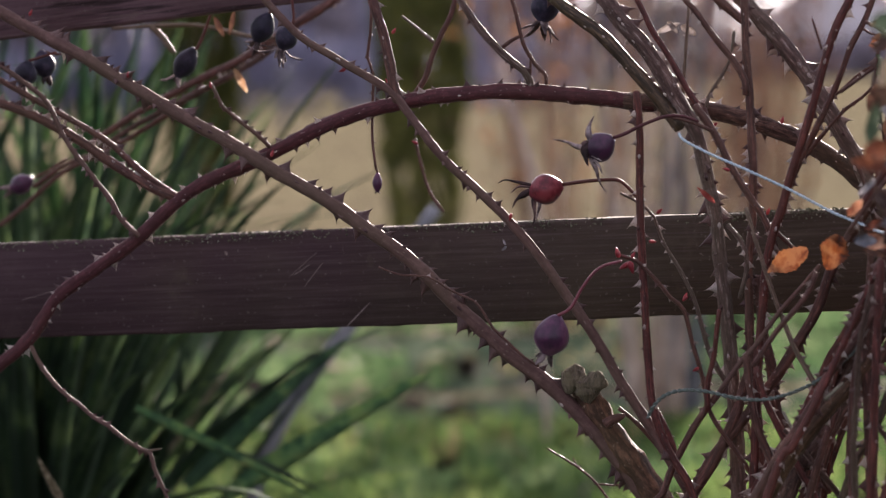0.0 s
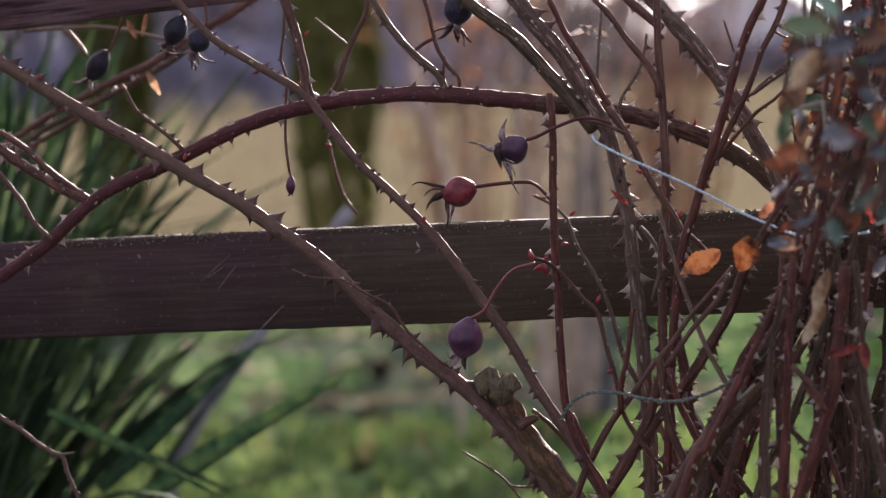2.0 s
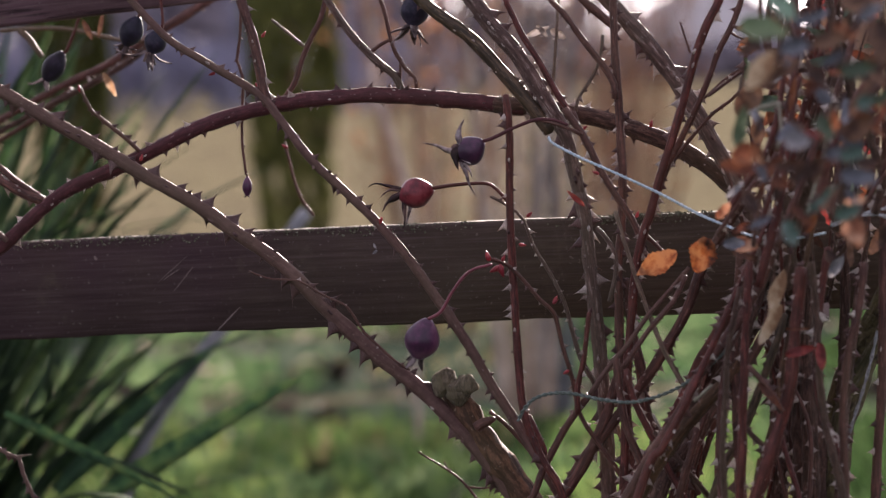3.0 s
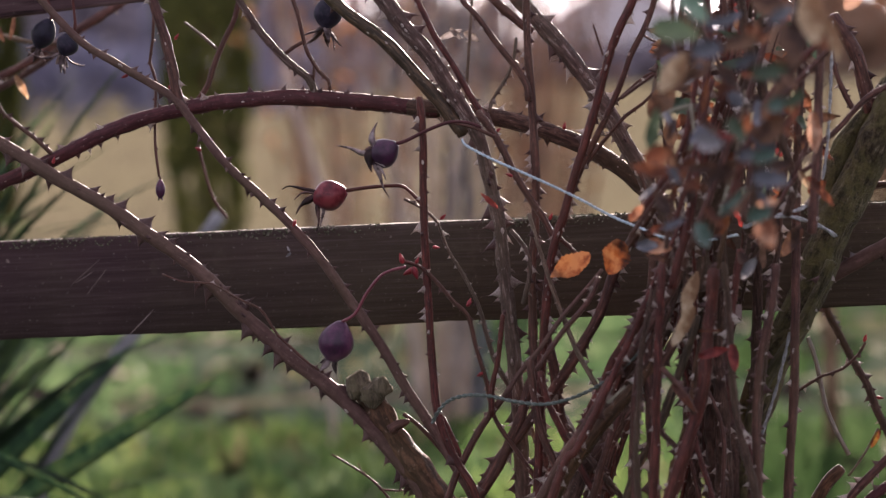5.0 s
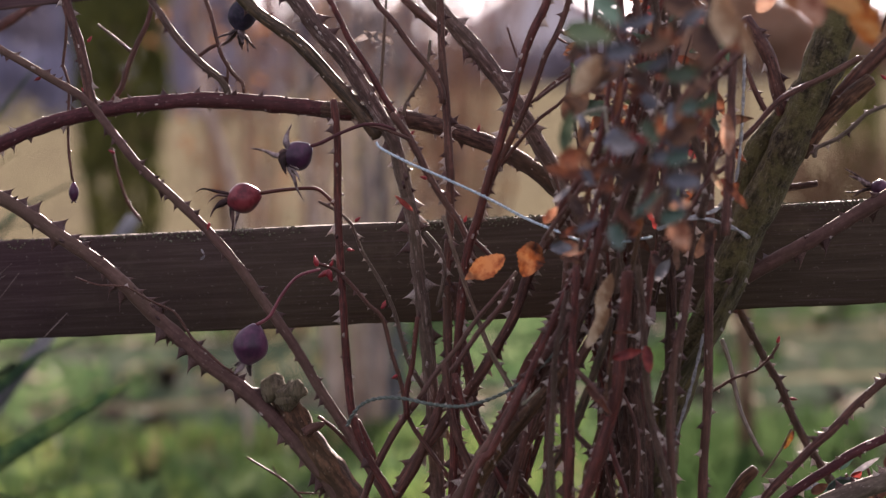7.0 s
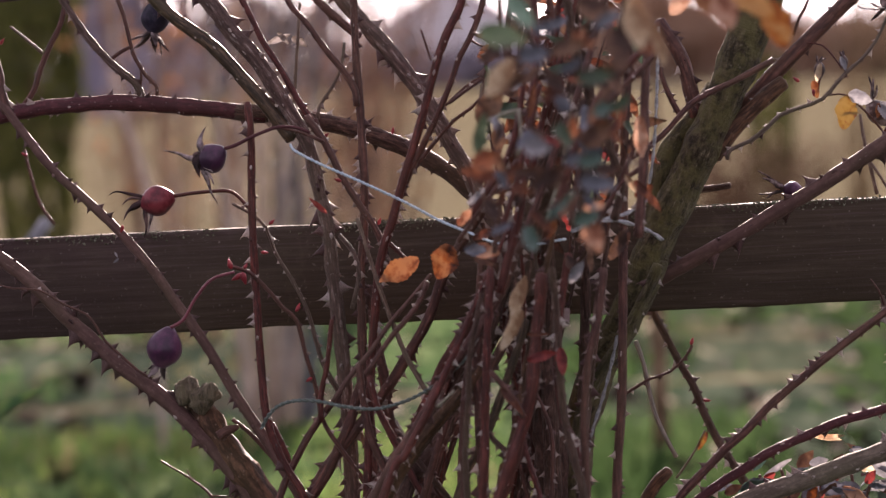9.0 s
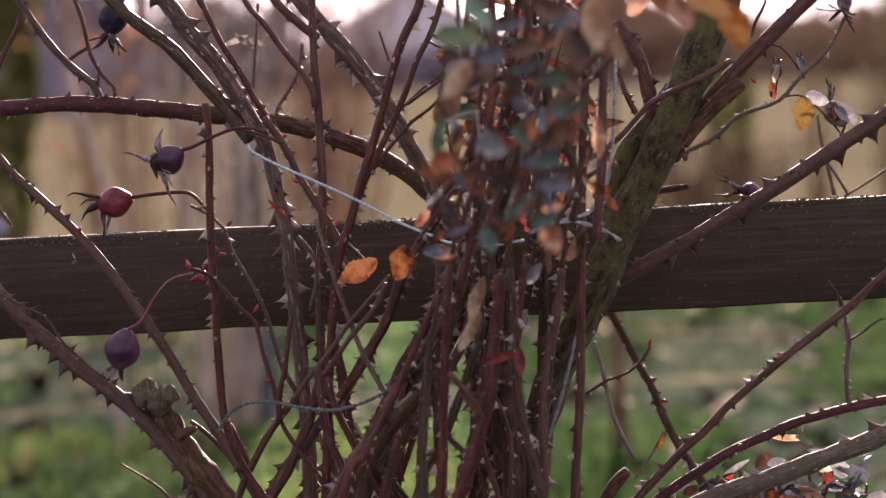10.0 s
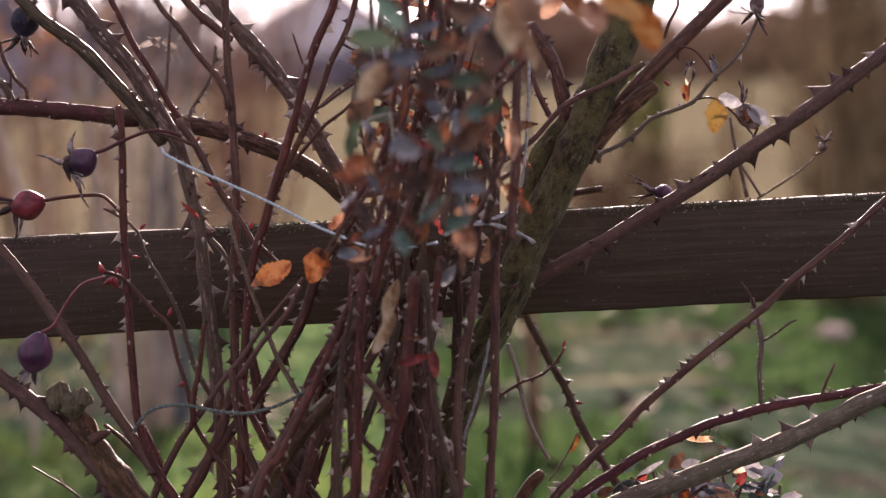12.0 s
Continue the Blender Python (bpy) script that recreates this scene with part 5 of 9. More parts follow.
cane('brown', [(-0.0195, 2.2377, 0.8647), (-0.0102, 2.2364, 0.8490), (-0.0016, 2.2352, 0.8400), (0.0166, 2.2327, 0.8131), (0.0281, 2.2311, 0.7970), (0.0356, 2.2300, 0.7840), (0.0367, 2.2299, 0.7730)], 0.0044, 0.0058, gap=0.018, size=0.006)
cane('brown', [(0.0361, 2.2349, 0.8704), (0.0369, 2.2348, 0.8352), (0.0378, 2.2347, 0.8044), (0.0394, 2.2345, 0.7690), (0.0403, 2.2344, 0.7380), (0.0408, 2.2343, 0.7070), (0.0395, 2.2345, 0.6760), (0.0359, 2.2350, 0.6405), (0.0353, 2.2351, 0.5871), (0.0391, 2.2345, 0.5334), (0.0422, 2.2341, 0.4840), (0.0440, 2.2338, 0.4526), (0.0468, 2.2334, 0.4027), (0.0697, 2.2335, 0.1963), (0.0926, 2.2336, -0.0100)], 0.0063, 0.0098, gap=0.011, size=0.0088)
cane('grey', [(0.0136, 2.2881, 0.8773), (0.0310, 2.2838, 0.8542), (0.0462, 2.2799, 0.8366), (0.0657, 2.2754, 0.8126), (0.0829, 2.2711, 0.7897), (0.1000, 2.2669, 0.7623), (0.1126, 2.2633, 0.7387), (0.1253, 2.2597, 0.7147), (0.1418, 2.2556, 0.6719), (0.1537, 2.2521, 0.6179), (0.1605, 2.2494, 0.5371), (0.1582, 2.2479, 0.4471), (0.1569, 2.2470, 0.3971), (0.1515, 2.2415, 0.1936), (0.1460, 2.2359, -0.0100)], 0.0135, 0.0145, gap=0.01, size=0.012, rough=0.13)
cane('brown', [(-0.0002, 2.2750, 0.8683), (0.0128, 2.2732, 0.8522), (0.0281, 2.2711, 0.8383), (0.0412, 2.2692, 0.8267)], 0.0068, 0.0077, size=0.007)
cane('red', [(0.1237, 2.2027, 0.8668), (0.1167, 2.2037, 0.8454), (0.1067, 2.2051, 0.8262), (0.0983, 2.2062, 0.8025), (0.0897, 2.2074, 0.7723), (0.0802, 2.2088, 0.7420), (0.0698, 2.2102, 0.7116), (0.0612, 2.2114, 0.6832), (0.0531, 2.2126, 0.6592), (0.0469, 2.2134, 0.6241), (0.0422, 2.2141, 0.5800), (0.0383, 2.2146, 0.5180), (0.0348, 2.2151, 0.4558), (0.0320, 2.2155, 0.4058), (0.0479, 2.2168, 0.1979), (0.0638, 2.2182, -0.0100)], 0.0067, 0.0087, gap=0.01, size=0.0088)
cane('brown', [(0.1396, 2.2154, 0.8624), (0.1325, 2.2164, 0.8387), (0.1256, 2.2174, 0.8228), (0.1165, 2.2187, 0.8064), (0.1063, 2.2201, 0.7804), (0.0933, 2.2219, 0.7522), (0.0772, 2.2242, 0.7218), (0.0678, 2.2255, 0.7000)], 0.0045, 0.0056, gap=0.012, size=0.006)
cane('brown', [(0.0878, 2.2077, 0.8303), (0.0909, 2.2073, 0.8193), (0.0949, 2.2067, 0.8061)], 0.0015, 0.0019, gap=0)
cane('brown', [(0.1256, 2.2174, 0.8219), (0.1325, 2.2165, 0.8177), (0.1394, 2.2155, 0.8162), (0.1438, 2.2149, 0.8187)], 0.0019, 0.0015, gap=0)
cane('brown', [(0.1394, 2.2155, 0.8162), (0.1391, 2.2155, 0.8057), (0.1345, 2.2162, 0.7936)], 0.0023, 0.0015, gap=0)
cane('brown', [(0.1342, 2.2112, 0.7937), (0.1201, 2.2132, 0.7853), (0.1045, 2.2154, 0.7718)], 0.0022, 0.0022, gap=0.012, size=0.003)
cane('brown', [(0.1408, 2.2303, 0.7838), (0.1251, 2.2325, 0.7688), (0.1117, 2.2344, 0.7594), (0.0936, 2.2369, 0.7386), (0.0835, 2.2383, 0.7256)], 0.0023, 0.0034, gap=0.014, size=0.004)
cane('straw', [(-0.0050, 2.2807, 0.8551), (-0.0076, 2.2811, 0.8283), (-0.0104, 2.2815, 0.7969), (-0.0130, 2.2818, 0.7699)], 0.0023, 0.0031, gap=0.012, size=0.004)
cane('ash', [(0.0288, 2.2560, 0.8225), (0.0256, 2.2564, 0.8025), (0.0176, 2.2575, 0.7872), (0.0083, 2.2588, 0.7740), (0.0057, 2.2592, 0.7630)], 0.0026, 0.0031, gap=0.008, size=0.007)
cane('brown', [(0.0035, 2.2495, 0.7632), (0.0117, 2.2484, 0.7385), (0.0244, 2.2466, 0.7159), (0.0359, 2.2450, 0.7001)], 0.0045, 0.0045, gap=0.014, size=0.006)

# lower fan of canes
cane('brown', [(0.1323, 2.2015, 0.6926), (0.1212, 2.2053, 0.6753), (0.1100, 2.2090, 0.6578), (0.0986, 2.2129, 0.6359), (0.0870, 2.2167, 0.6050), (0.0710, 2.2212, 0.5776), (0.0481, 2.2266, 0.5430), (0.0261, 2.2319, 0.5162), (0.0044, 2.2372, 0.4883), (-0.0143, 2.2420, 0.4575), (-0.0401, 2.2487, 0.4152), (-0.0501, 2.2293, 0.2026), (-0.0600, 2.2099, -0.0100)], 0.0078, 0.0117, gap=0.01, size=0.0088)
cane('smooth', [(0.0889, 2.1875, 0.6424), (0.0764, 2.1893, 0.6278), (0.0577, 2.1919, 0.6067), (0.0396, 2.1945, 0.5820), (0.0239, 2.1967, 0.5638), (0.0102, 2.1986, 0.5447)], 0.0033, 0.0041, gap=0.02, size=0.004)
cane('brown', [(0.0103, 2.2186, 0.5423), (-0.0012, 2.2202, 0.5274), (-0.0128, 2.2218, 0.5097), (-0.0268, 2.2238, 0.4839), (-0.0340, 2.2248, 0.4652), (-0.0520, 2.2273, 0.4186), (-0.0499, 2.2206, 0.2043), (-0.0478, 2.2138, -0.0100)], 0.0056, 0.0067, gap=0.02, size=0.005)
cane('brown', [(-0.0634, 2.2089, 0.6514), (-0.0569, 2.2107, 0.6493), (-0.0496, 2.2124, 0.6455), (-0.0377, 2.2135, 0.6332), (-0.0250, 2.2144, 0.6173), (-0.0156, 2.2158, 0.6081), (-0.0093, 2.2177, 0.5812), (-0.0026, 2.2195, 0.5542), (0.0032, 2.2214, 0.5271), (0.0202, 2.2217, 0.4998), (0.0372, 2.2221, 0.4725), (0.0455, 2.2236, 0.4519), (0.0642, 2.2271, 0.4057), (0.1142, 2.2150, 0.1978), (0.1642, 2.2029, -0.0100)], 0.0030, 0.0060, gap=0.018, size=0.005)
cane('grey', [(-0.0628, 2.2388, 0.6987), (-0.0488, 2.2368, 0.6909), (-0.0367, 2.2351, 0.6791), (-0.0306, 2.2343, 0.6603), (-0.0179, 2.2325, 0.6378), (-0.0075, 2.2310, 0.6154), (-0.0015, 2.2302, 0.5930), (0.0045, 2.2294, 0.5707), (0.0150, 2.2279, 0.5505)], 0.0022, 0.0042, gap=0.011, size=0.005)
cane('straw', [(0.0339, 2.2003, 0.6868), (0.0418, 2.1992, 0.6560), (0.0518, 2.1977, 0.6252), (0.0599, 2.1966, 0.6031), (0.0701, 2.1952, 0.5767), (0.0845, 2.1932, 0.5493)], 0.0033, 0.0041, gap=0.013, size=0.006)
cane('brown', [(0.0472, 2.2234, 0.6764), (0.0643, 2.2210, 0.6584), (0.0771, 2.2192, 0.6449)], 0.0037, 0.0037, gap=0.014, size=0.005)
cane('brown', [(0.0510, 2.2529, 0.5444), (0.0549, 2.2523, 0.5218), (0.0654, 2.2508, 0.4991), (0.0802, 2.2488, 0.4673), (0.0841, 2.2482, 0.4469), (0.0936, 2.2469, 0.3979), (0.1190, 2.2290, 0.1939), (0.1444, 2.2110, -0.0100)], 0.0114, 0.0129, gap=0.014, size=0.01)
cane('straw', [(0.0312, 2.2656, 0.5186), (0.0365, 2.2649, 0.4981), (0.0458, 2.2636, 0.4775), (0.0579, 2.2619, 0.4569)], 0.0034, 0.0034, gap=0)
cane('brown', [(0.0420, 2.2441, 0.6308), (0.0453, 2.2437, 0.5904), (0.0513, 2.2428, 0.5635), (0.0538, 2.2425, 0.5410)], 0.0068, 0.0091, gap=0.012, size=0.008)
cane('brown', [(-0.0686, 2.2596, 0.5267), (-0.0576, 2.2581, 0.5176), (-0.0467, 2.2565, 0.5061), (-0.0336, 2.2547, 0.4901)], 0.0034, 0.0038, gap=0)
cane('red', [(-0.0377, 2.2353, 0.5257), (-0.0318, 2.2345, 0.5131), (-0.0264, 2.2337, 0.4996), (-0.0237, 2.2333, 0.4861)], 0.0042, 0.0045, gap=0.015, size=0.004)
cane('red', [(0.0121, 2.2133, 0.6075), (0.0071, 2.2140, 0.5722), (0.0021, 2.2147, 0.5501), (0.0010, 2.2149, 0.5279)], 0.0037, 0.0048, gap=0.012, size=0.005)
cane('grey', [(0.0197, 2.2172, 0.6731), (0.0299, 2.2158, 0.6597), (0.0338, 2.2153, 0.6420), (0.0278, 2.2161, 0.6156)], 0.0037, 0.0037, gap=0.01, size=0.006)
cane('red', [(0.1402, 2.1704, 0.6550), (0.1247, 2.1768, 0.6204), (0.1100, 2.1832, 0.5933), (0.0967, 2.1893, 0.5721), (0.0845, 2.1953, 0.5455), (0.0686, 2.2018, 0.5143), (0.0482, 2.2090, 0.4852), (0.0322, 2.2155, 0.4580), (0.0073, 2.2256, 0.4159), (-0.0204, 2.2088, 0.2029), (-0.0481, 2.1920, -0.0100)], 0.0077, 0.0101, gap=0.011, size=0.0088)
cane('old', [(0.1464, 2.2095, 0.6215), (0.1307, 2.2150, 0.5941), (0.1149, 2.2206, 0.5684), (0.0966, 2.2265, 0.5327), (0.0783, 2.2324, 0.5056), (0.0643, 2.2377, 0.4739), (0.0571, 2.2420, 0.4487), (0.0434, 2.2502, 0.4013), (0.0372, 2.2299, 0.1956), (0.0309, 2.2096, -0.0100)], 0.0120, 0.0144, gap=0.02, size=0.008, rough=0.14)
cane('brown', [(0.1271, 2.1622, 0.6646), (0.1240, 2.1626, 0.6259), (0.1210, 2.1631, 0.5914), (0.1116, 2.1644, 0.5569), (0.1087, 2.1648, 0.5136), (0.1061, 2.1651, 0.4614), (0.1036, 2.1655, 0.4115), (0.1062, 2.1826, 0.2007), (0.1088, 2.1997, -0.0100)], 0.0055, 0.0051, gap=0.014, size=0.006)
cane('old', [(0.1776, 2.1951, 0.6916), (0.1809, 2.1967, 0.6390), (0.1778, 2.1991, 0.5951), (0.1789, 2.2010, 0.5421), (0.1802, 2.2028, 0.4977), (0.1793, 2.2049, 0.4509), (0.1783, 2.2072, 0.4010), (0.1692, 2.2108, 0.1955), (0.1601, 2.2145, -0.0100)], 0.0097, 0.0233, gap=0.03, size=0.007, sides=18, rough=0.18)
cane('old', [(0.2089, 2.2108, 0.6592), (0.2099, 2.2106, 0.6108), (0.2076, 2.2109, 0.5667), (0.2049, 2.2113, 0.5224), (0.2027, 2.2116, 0.4825), (0.1997, 2.2120, 0.4492), (0.1953, 2.2127, 0.3994), (0.1771, 2.2032, 0.1947), (0.1589, 2.1938, -0.0100)], 0.0076, 0.0113, gap=0.02, size=0.008, rough=0.14)
cane('brown', [(0.1735, 2.1757, 0.6754), (0.1621, 2.1773, 0.6453), (0.1530, 2.1786, 0.6238), (0.1436, 2.1799, 0.5891), (0.1234, 2.1827, 0.5546), (0.0987, 2.1862, 0.5199), (0.0849, 2.1881, 0.4893), (0.0775, 2.1891, 0.4563), (0.0666, 2.1907, 0.4076), (0.0611, 2.1952, 0.1988), (0.0556, 2.1997, -0.0100)], 0.0074, 0.0096, gap=0.014, size=0.008)
cane('brown', [(0.2333, 2.1773, 0.7383), (0.2279, 2.1831, 0.6994), (0.2242, 2.1886, 0.6645), (0.2218, 2.1939, 0.6293), (0.2172, 2.1996, 0.5939), (0.2127, 2.2052, 0.5627), (0.2114, 2.2104, 0.5401), (0.2065, 2.2161, 0.4951), (0.2028, 2.2216, 0.4476), (0.1990, 2.2274, 0.3981), (0.1810, 2.2262, 0.1940), (0.1631, 2.2250, -0.0100)], 0.0045, 0.0068, gap=0.012, size=0.008)
cane('brown', [(0.0728, 2.1998, 0.5101), (0.0831, 2.1984, 0.4879), (0.0935, 2.1969, 0.4657)], 0.0033, 0.0037, gap=0)

# upper clump where the tied canes fan out
cane('brown', [(0.1701, 2.2425, 0.8624), (0.1620, 2.2415, 0.7525), (0.1621, 2.2393, 0.6873), (0.1313, 2.2414, 0.6092), (0.0995, 2.2438, 0.5440), (0.0719, 2.2455, 0.4477), (0.0582, 2.2463, 0.3997), (0.0493, 2.2263, 0.1948), (0.0405, 2.2062, -0.0100)], 0.0040, 0.0073, gap=0.012, size=0.0056)
cane('red', [(0.1862, 2.0906, 0.8574), (0.1777, 2.1236, 0.7656), (0.1504, 2.1592, 0.6975), (0.1506, 2.1909, 0.6150), (0.1063, 2.2289, 0.5455), (0.0901, 2.2630, 0.4445), (0.0826, 2.2788, 0.3976), (0.0798, 2.2487, 0.1938), (0.0771, 2.2186, -0.0100)], 0.0039, 0.0072, gap=0.012, size=0.0056)
cane('old', [(0.2278, 2.2231, 0.8601), (0.2081, 2.2345, 0.7575), (0.1953, 2.2450, 0.6830), (0.1377, 2.2618, 0.6145), (0.1139, 2.2738, 0.5402), (0.0801, 2.2873, 0.4410), (0.0641, 2.2936, 0.3940), (0.0498, 2.2759, 0.1920), (0.0356, 2.2583, -0.0100)], 0.0030, 0.0048, gap=0.012, size=0.0056)
cane('red', [(0.1817, 2.1449, 0.8591), (0.1840, 2.1732, 0.7441), (0.1730, 2.2034, 0.6695), (0.1805, 2.2310, 0.5565), (0.1833, 2.2592, 0.4423), (0.1844, 2.2712, 0.3938), (0.1780, 2.2464, 0.1919), (0.1715, 2.2216, -0.0100)], 0.0041, 0.0045, gap=0.012, size=0.0056)
cane('red', [(0.2119, 2.2122, 0.8603), (0.1905, 2.2287, 0.7471), (0.1812, 2.2436, 0.6562), (0.1786, 2.2575, 0.5537), (0.1401, 2.2765, 0.4409), (0.1242, 2.2843, 0.3942), (0.0984, 2.2627, 0.1921), (0.0725, 2.2411, -0.0100)], 0.0040, 0.0049, gap=0.012, size=0.0056)
cane('grey', [(0.2390, 2.1768, 0.7812), (0.1985, 2.1929, 0.7563), (0.2026, 2.2028, 0.6682), (0.1789, 2.2166, 0.5581), (0.1683, 2.2286, 0.4475), (0.1636, 2.2339, 0.3981), (0.1509, 2.2311, 0.1940), (0.1382, 2.2282, -0.0100)], 0.0011, 0.0050, gap=0.012, size=0.0056)
cane('old', [(0.2602, 2.1602, 0.7807), (0.2315, 2.1794, 0.7418), (0.2094, 2.1977, 0.6604), (0.1802, 2.2169, 0.5580), (0.1316, 2.2389, 0.4470), (0.1118, 2.2478, 0.4019), (0.0793, 2.2319, 0.1960), (0.0467, 2.2160, -0.0100)], 0.0011, 0.0050, gap=0.012, size=0.0056)
cane('old', [(0.2121, 2.1522, 0.7481), (0.2081, 2.1713, 0.6586), (0.1317, 2.2005, 0.5840), (0.0873, 2.2253, 0.5197), (0.0594, 2.2477, 0.4477), (0.0421, 2.2616, 0.4030), (0.0273, 2.2414, 0.1965), (0.0124, 2.2211, -0.0100)], 0.0033, 0.0044, gap=0.012, size=0.0072)
cane('brown', [(0.1207, 2.2170, 0.7173), (0.1362, 2.2075, 0.6567), (0.1450, 2.1990, 0.5943), (0.1773, 2.1873, 0.5218), (0.1760, 2.1802, 0.4549), (0.1750, 2.1750, 0.4051), (0.1666, 2.1832, 0.1976), (0.1581, 2.1915, -0.0100)], 0.0032, 0.0053, gap=0.012, size=0.0072)
cane('red', [(0.1548, 2.1292, 0.7211), (0.1568, 2.1535, 0.6599), (0.1586, 2.1779, 0.5893), (0.1562, 2.2028, 0.5205), (0.1373, 2.2301, 0.4482), (0.1254, 2.2472, 0.4028), (0.1055, 2.2280, 0.1964), (0.0856, 2.2087, -0.0100)], 0.0028, 0.0048, gap=0.012, size=0.0072)
cane('old', [(0.0976, 2.2633, 0.5428), (0.0892, 2.2645, 0.4938), (0.0893, 2.2645, 0.4442), (0.0893, 2.2645, 0.3942), (0.0991, 2.2423, 0.1921), (0.1090, 2.2201, -0.0100)], 0.0075, 0.0078, gap=0.014, size=0.009)
cane('brown', [(0.1731, 2.2238, 0.5681), (0.1677, 2.2246, 0.5085), (0.1720, 2.2240, 0.4481), (0.1755, 2.2235, 0.3983), (0.1747, 2.2160, 0.1941), (0.1739, 2.2085, -0.0100)], 0.0059, 0.0064, gap=0.014, size=0.009)

# mossy old stem and the canes beyond it
cane('moss', [(0.3625, 2.2292, 0.8652), (0.3534, 2.2305, 0.8438), (0.3376, 2.2327, 0.8005), (0.3196, 2.2353, 0.7567), (0.2994, 2.2381, 0.7149), (0.2884, 2.2396, 0.6951), (0.2764, 2.2413, 0.6708), (0.2652, 2.2429, 0.6465), (0.2576, 2.2439, 0.6242), (0.2447, 2.2457, 0.5998), (0.2321, 2.2475, 0.5775), (0.2214, 2.2490, 0.5552), (0.2133, 2.2501, 0.5327), (0.2059, 2.2512, 0.5057), (0.1999, 2.2520, 0.4432), (0.1706, 2.2174, 0.1934), (0.1457, 2.2038, -0.0100)], 0.0334, 0.0150, gap=0.035, size=0.008, sides=20, rough=0.11)
cane('moss', [(0.3222, 2.2499, 0.7784), (0.3063, 2.2511, 0.7544), (0.2882, 2.2526, 0.7348), (0.2766, 2.2533, 0.7084), (0.2738, 2.2527, 0.6861), (0.2753, 2.2515, 0.6593)], 0.0182, 0.0209, gap=0.03, size=0.008, rough=0.15)
cane('brown', [(0.2768, 2.2513, 0.8330), (0.2924, 2.2491, 0.8059), (0.3006, 2.2479, 0.7790), (0.3058, 2.2472, 0.7567)], 0.0116, 0.0130, gap=0.018, size=0.0079, rough=0.13)
cane('brown', [(0.2738, 2.2317, 0.8063), (0.2765, 2.2313, 0.7886), (0.2839, 2.2303, 0.7686), (0.2901, 2.2294, 0.7574)], 0.0039, 0.0050, gap=0.009, size=0.0053)
cane('brown', [(0.2433, 2.1459, 0.8616), (0.2409, 2.1477, 0.8025), (0.2368, 2.1497, 0.7389), (0.2341, 2.1515, 0.6664), (0.2329, 2.1531, 0.6063), (0.2309, 2.1548, 0.5459), (0.2268, 2.1568, 0.5025), (0.2242, 2.1586, 0.4568), (0.2214, 2.1606, 0.4069), (0.2009, 2.1726, 0.1985), (0.1803, 2.1846, -0.0100)], 0.0064, 0.0086, gap=0.02, size=0.0070)
cane('brown', [(0.3557, 2.1802, 0.7993), (0.3251, 2.1795, 0.7839), (0.2945, 2.1788, 0.7688), (0.2680, 2.1775, 0.7438), (0.2415, 2.1762, 0.7252)], 0.0050, 0.0042, gap=0.03, size=0.0035)
cane('smooth', [(0.2684, 2.2524, 0.6262), (0.2992, 2.2414, 0.6435), (0.3270, 2.2309, 0.6593), (0.3582, 2.2199, 0.6777), (0.3873, 2.2091, 0.6954), (0.4219, 2.1976, 0.7182), (0.4589, 2.1858, 0.7429), (0.4956, 2.1740, 0.7691), (0.5372, 2.1615, 0.8002), (0.5710, 2.1501, 0.8273)], 0.0120, 0.0120, gap=0.0125, size=0.0136)
cane('brown', [(0.3048, 2.2523, 0.7174), (0.3232, 2.2498, 0.7417), (0.3437, 2.2469, 0.7635), (0.3665, 2.2437, 0.7876), (0.3891, 2.2405, 0.8093), (0.4117, 2.2374, 0.8310), (0.4342, 2.2342, 0.8526), (0.4523, 2.2317, 0.8743)], 0.0131, 0.0116, gap=0.018, size=0.0079, rough=0.12)
cane('stump', [(0.3719, 2.2279, 0.7821), (0.3503, 2.2310, 0.7649), (0.3345, 2.2332, 0.7484), (0.3162, 2.2357, 0.7243)], 0.0123, 0.0138, gap=0.03, size=0.0062, tip=0.95, rough=0.15)
cane('old', [(0.3347, 2.2731, 0.7004), (0.3189, 2.2753, 0.6980), (0.3054, 2.2772, 0.6961)], 0.0055, 0.0062, gap=0, tip=0.95, rough=0.15)
cane('ash', [(0.3251, 2.2195, 0.7232), (0.3270, 2.2192, 0.7302), (0.3430, 2.2170, 0.7369), (0.3564, 2.2151, 0.7472), (0.3653, 2.2139, 0.7558), (0.3808, 2.2117, 0.7616), (0.3984, 2.2092, 0.7681), (0.4163, 2.2067, 0.7871), (0.4296, 2.2049, 0.7982), (0.4408, 2.2033, 0.8119), (0.4521, 2.2017, 0.8358), (0.4555, 2.2012, 0.8511)], 0.0039, 0.0025, gap=0.007, size=0.0053)
cane('red', [(0.3884, 2.2106, 0.8121), (0.3993, 2.2091, 0.8096), (0.4078, 2.2079, 0.7997), (0.4133, 2.2071, 0.7907)], 0.0014, 0.0014, gap=0)
cane('brown', [(0.4006, 2.2089, 0.7707), (0.4116, 2.2074, 0.7722), (0.4202, 2.2062, 0.7693)], 0.0014, 0.0014, gap=0)
cane('brown', [(0.4313, 2.2296, 0.7612), (0.4400, 2.2284, 0.7520), (0.4485, 2.2272, 0.7406)], 0.0018, 0.0018, gap=0)
cane('straw', [(0.4528, 2.3366, 0.7523), (0.4552, 2.3363, 0.7335), (0.4602, 2.3356, 0.7099), (0.4653, 2.3349, 0.6863)], 0.0026, 0.0034, gap=0.014, size=0.0035)
cane('straw', [(0.4558, 2.3362, 0.7194), (0.4648, 2.3349, 0.7051), (0.4759, 2.3334, 0.6860)], 0.0023, 0.0023, gap=0.02, size=0.0026)
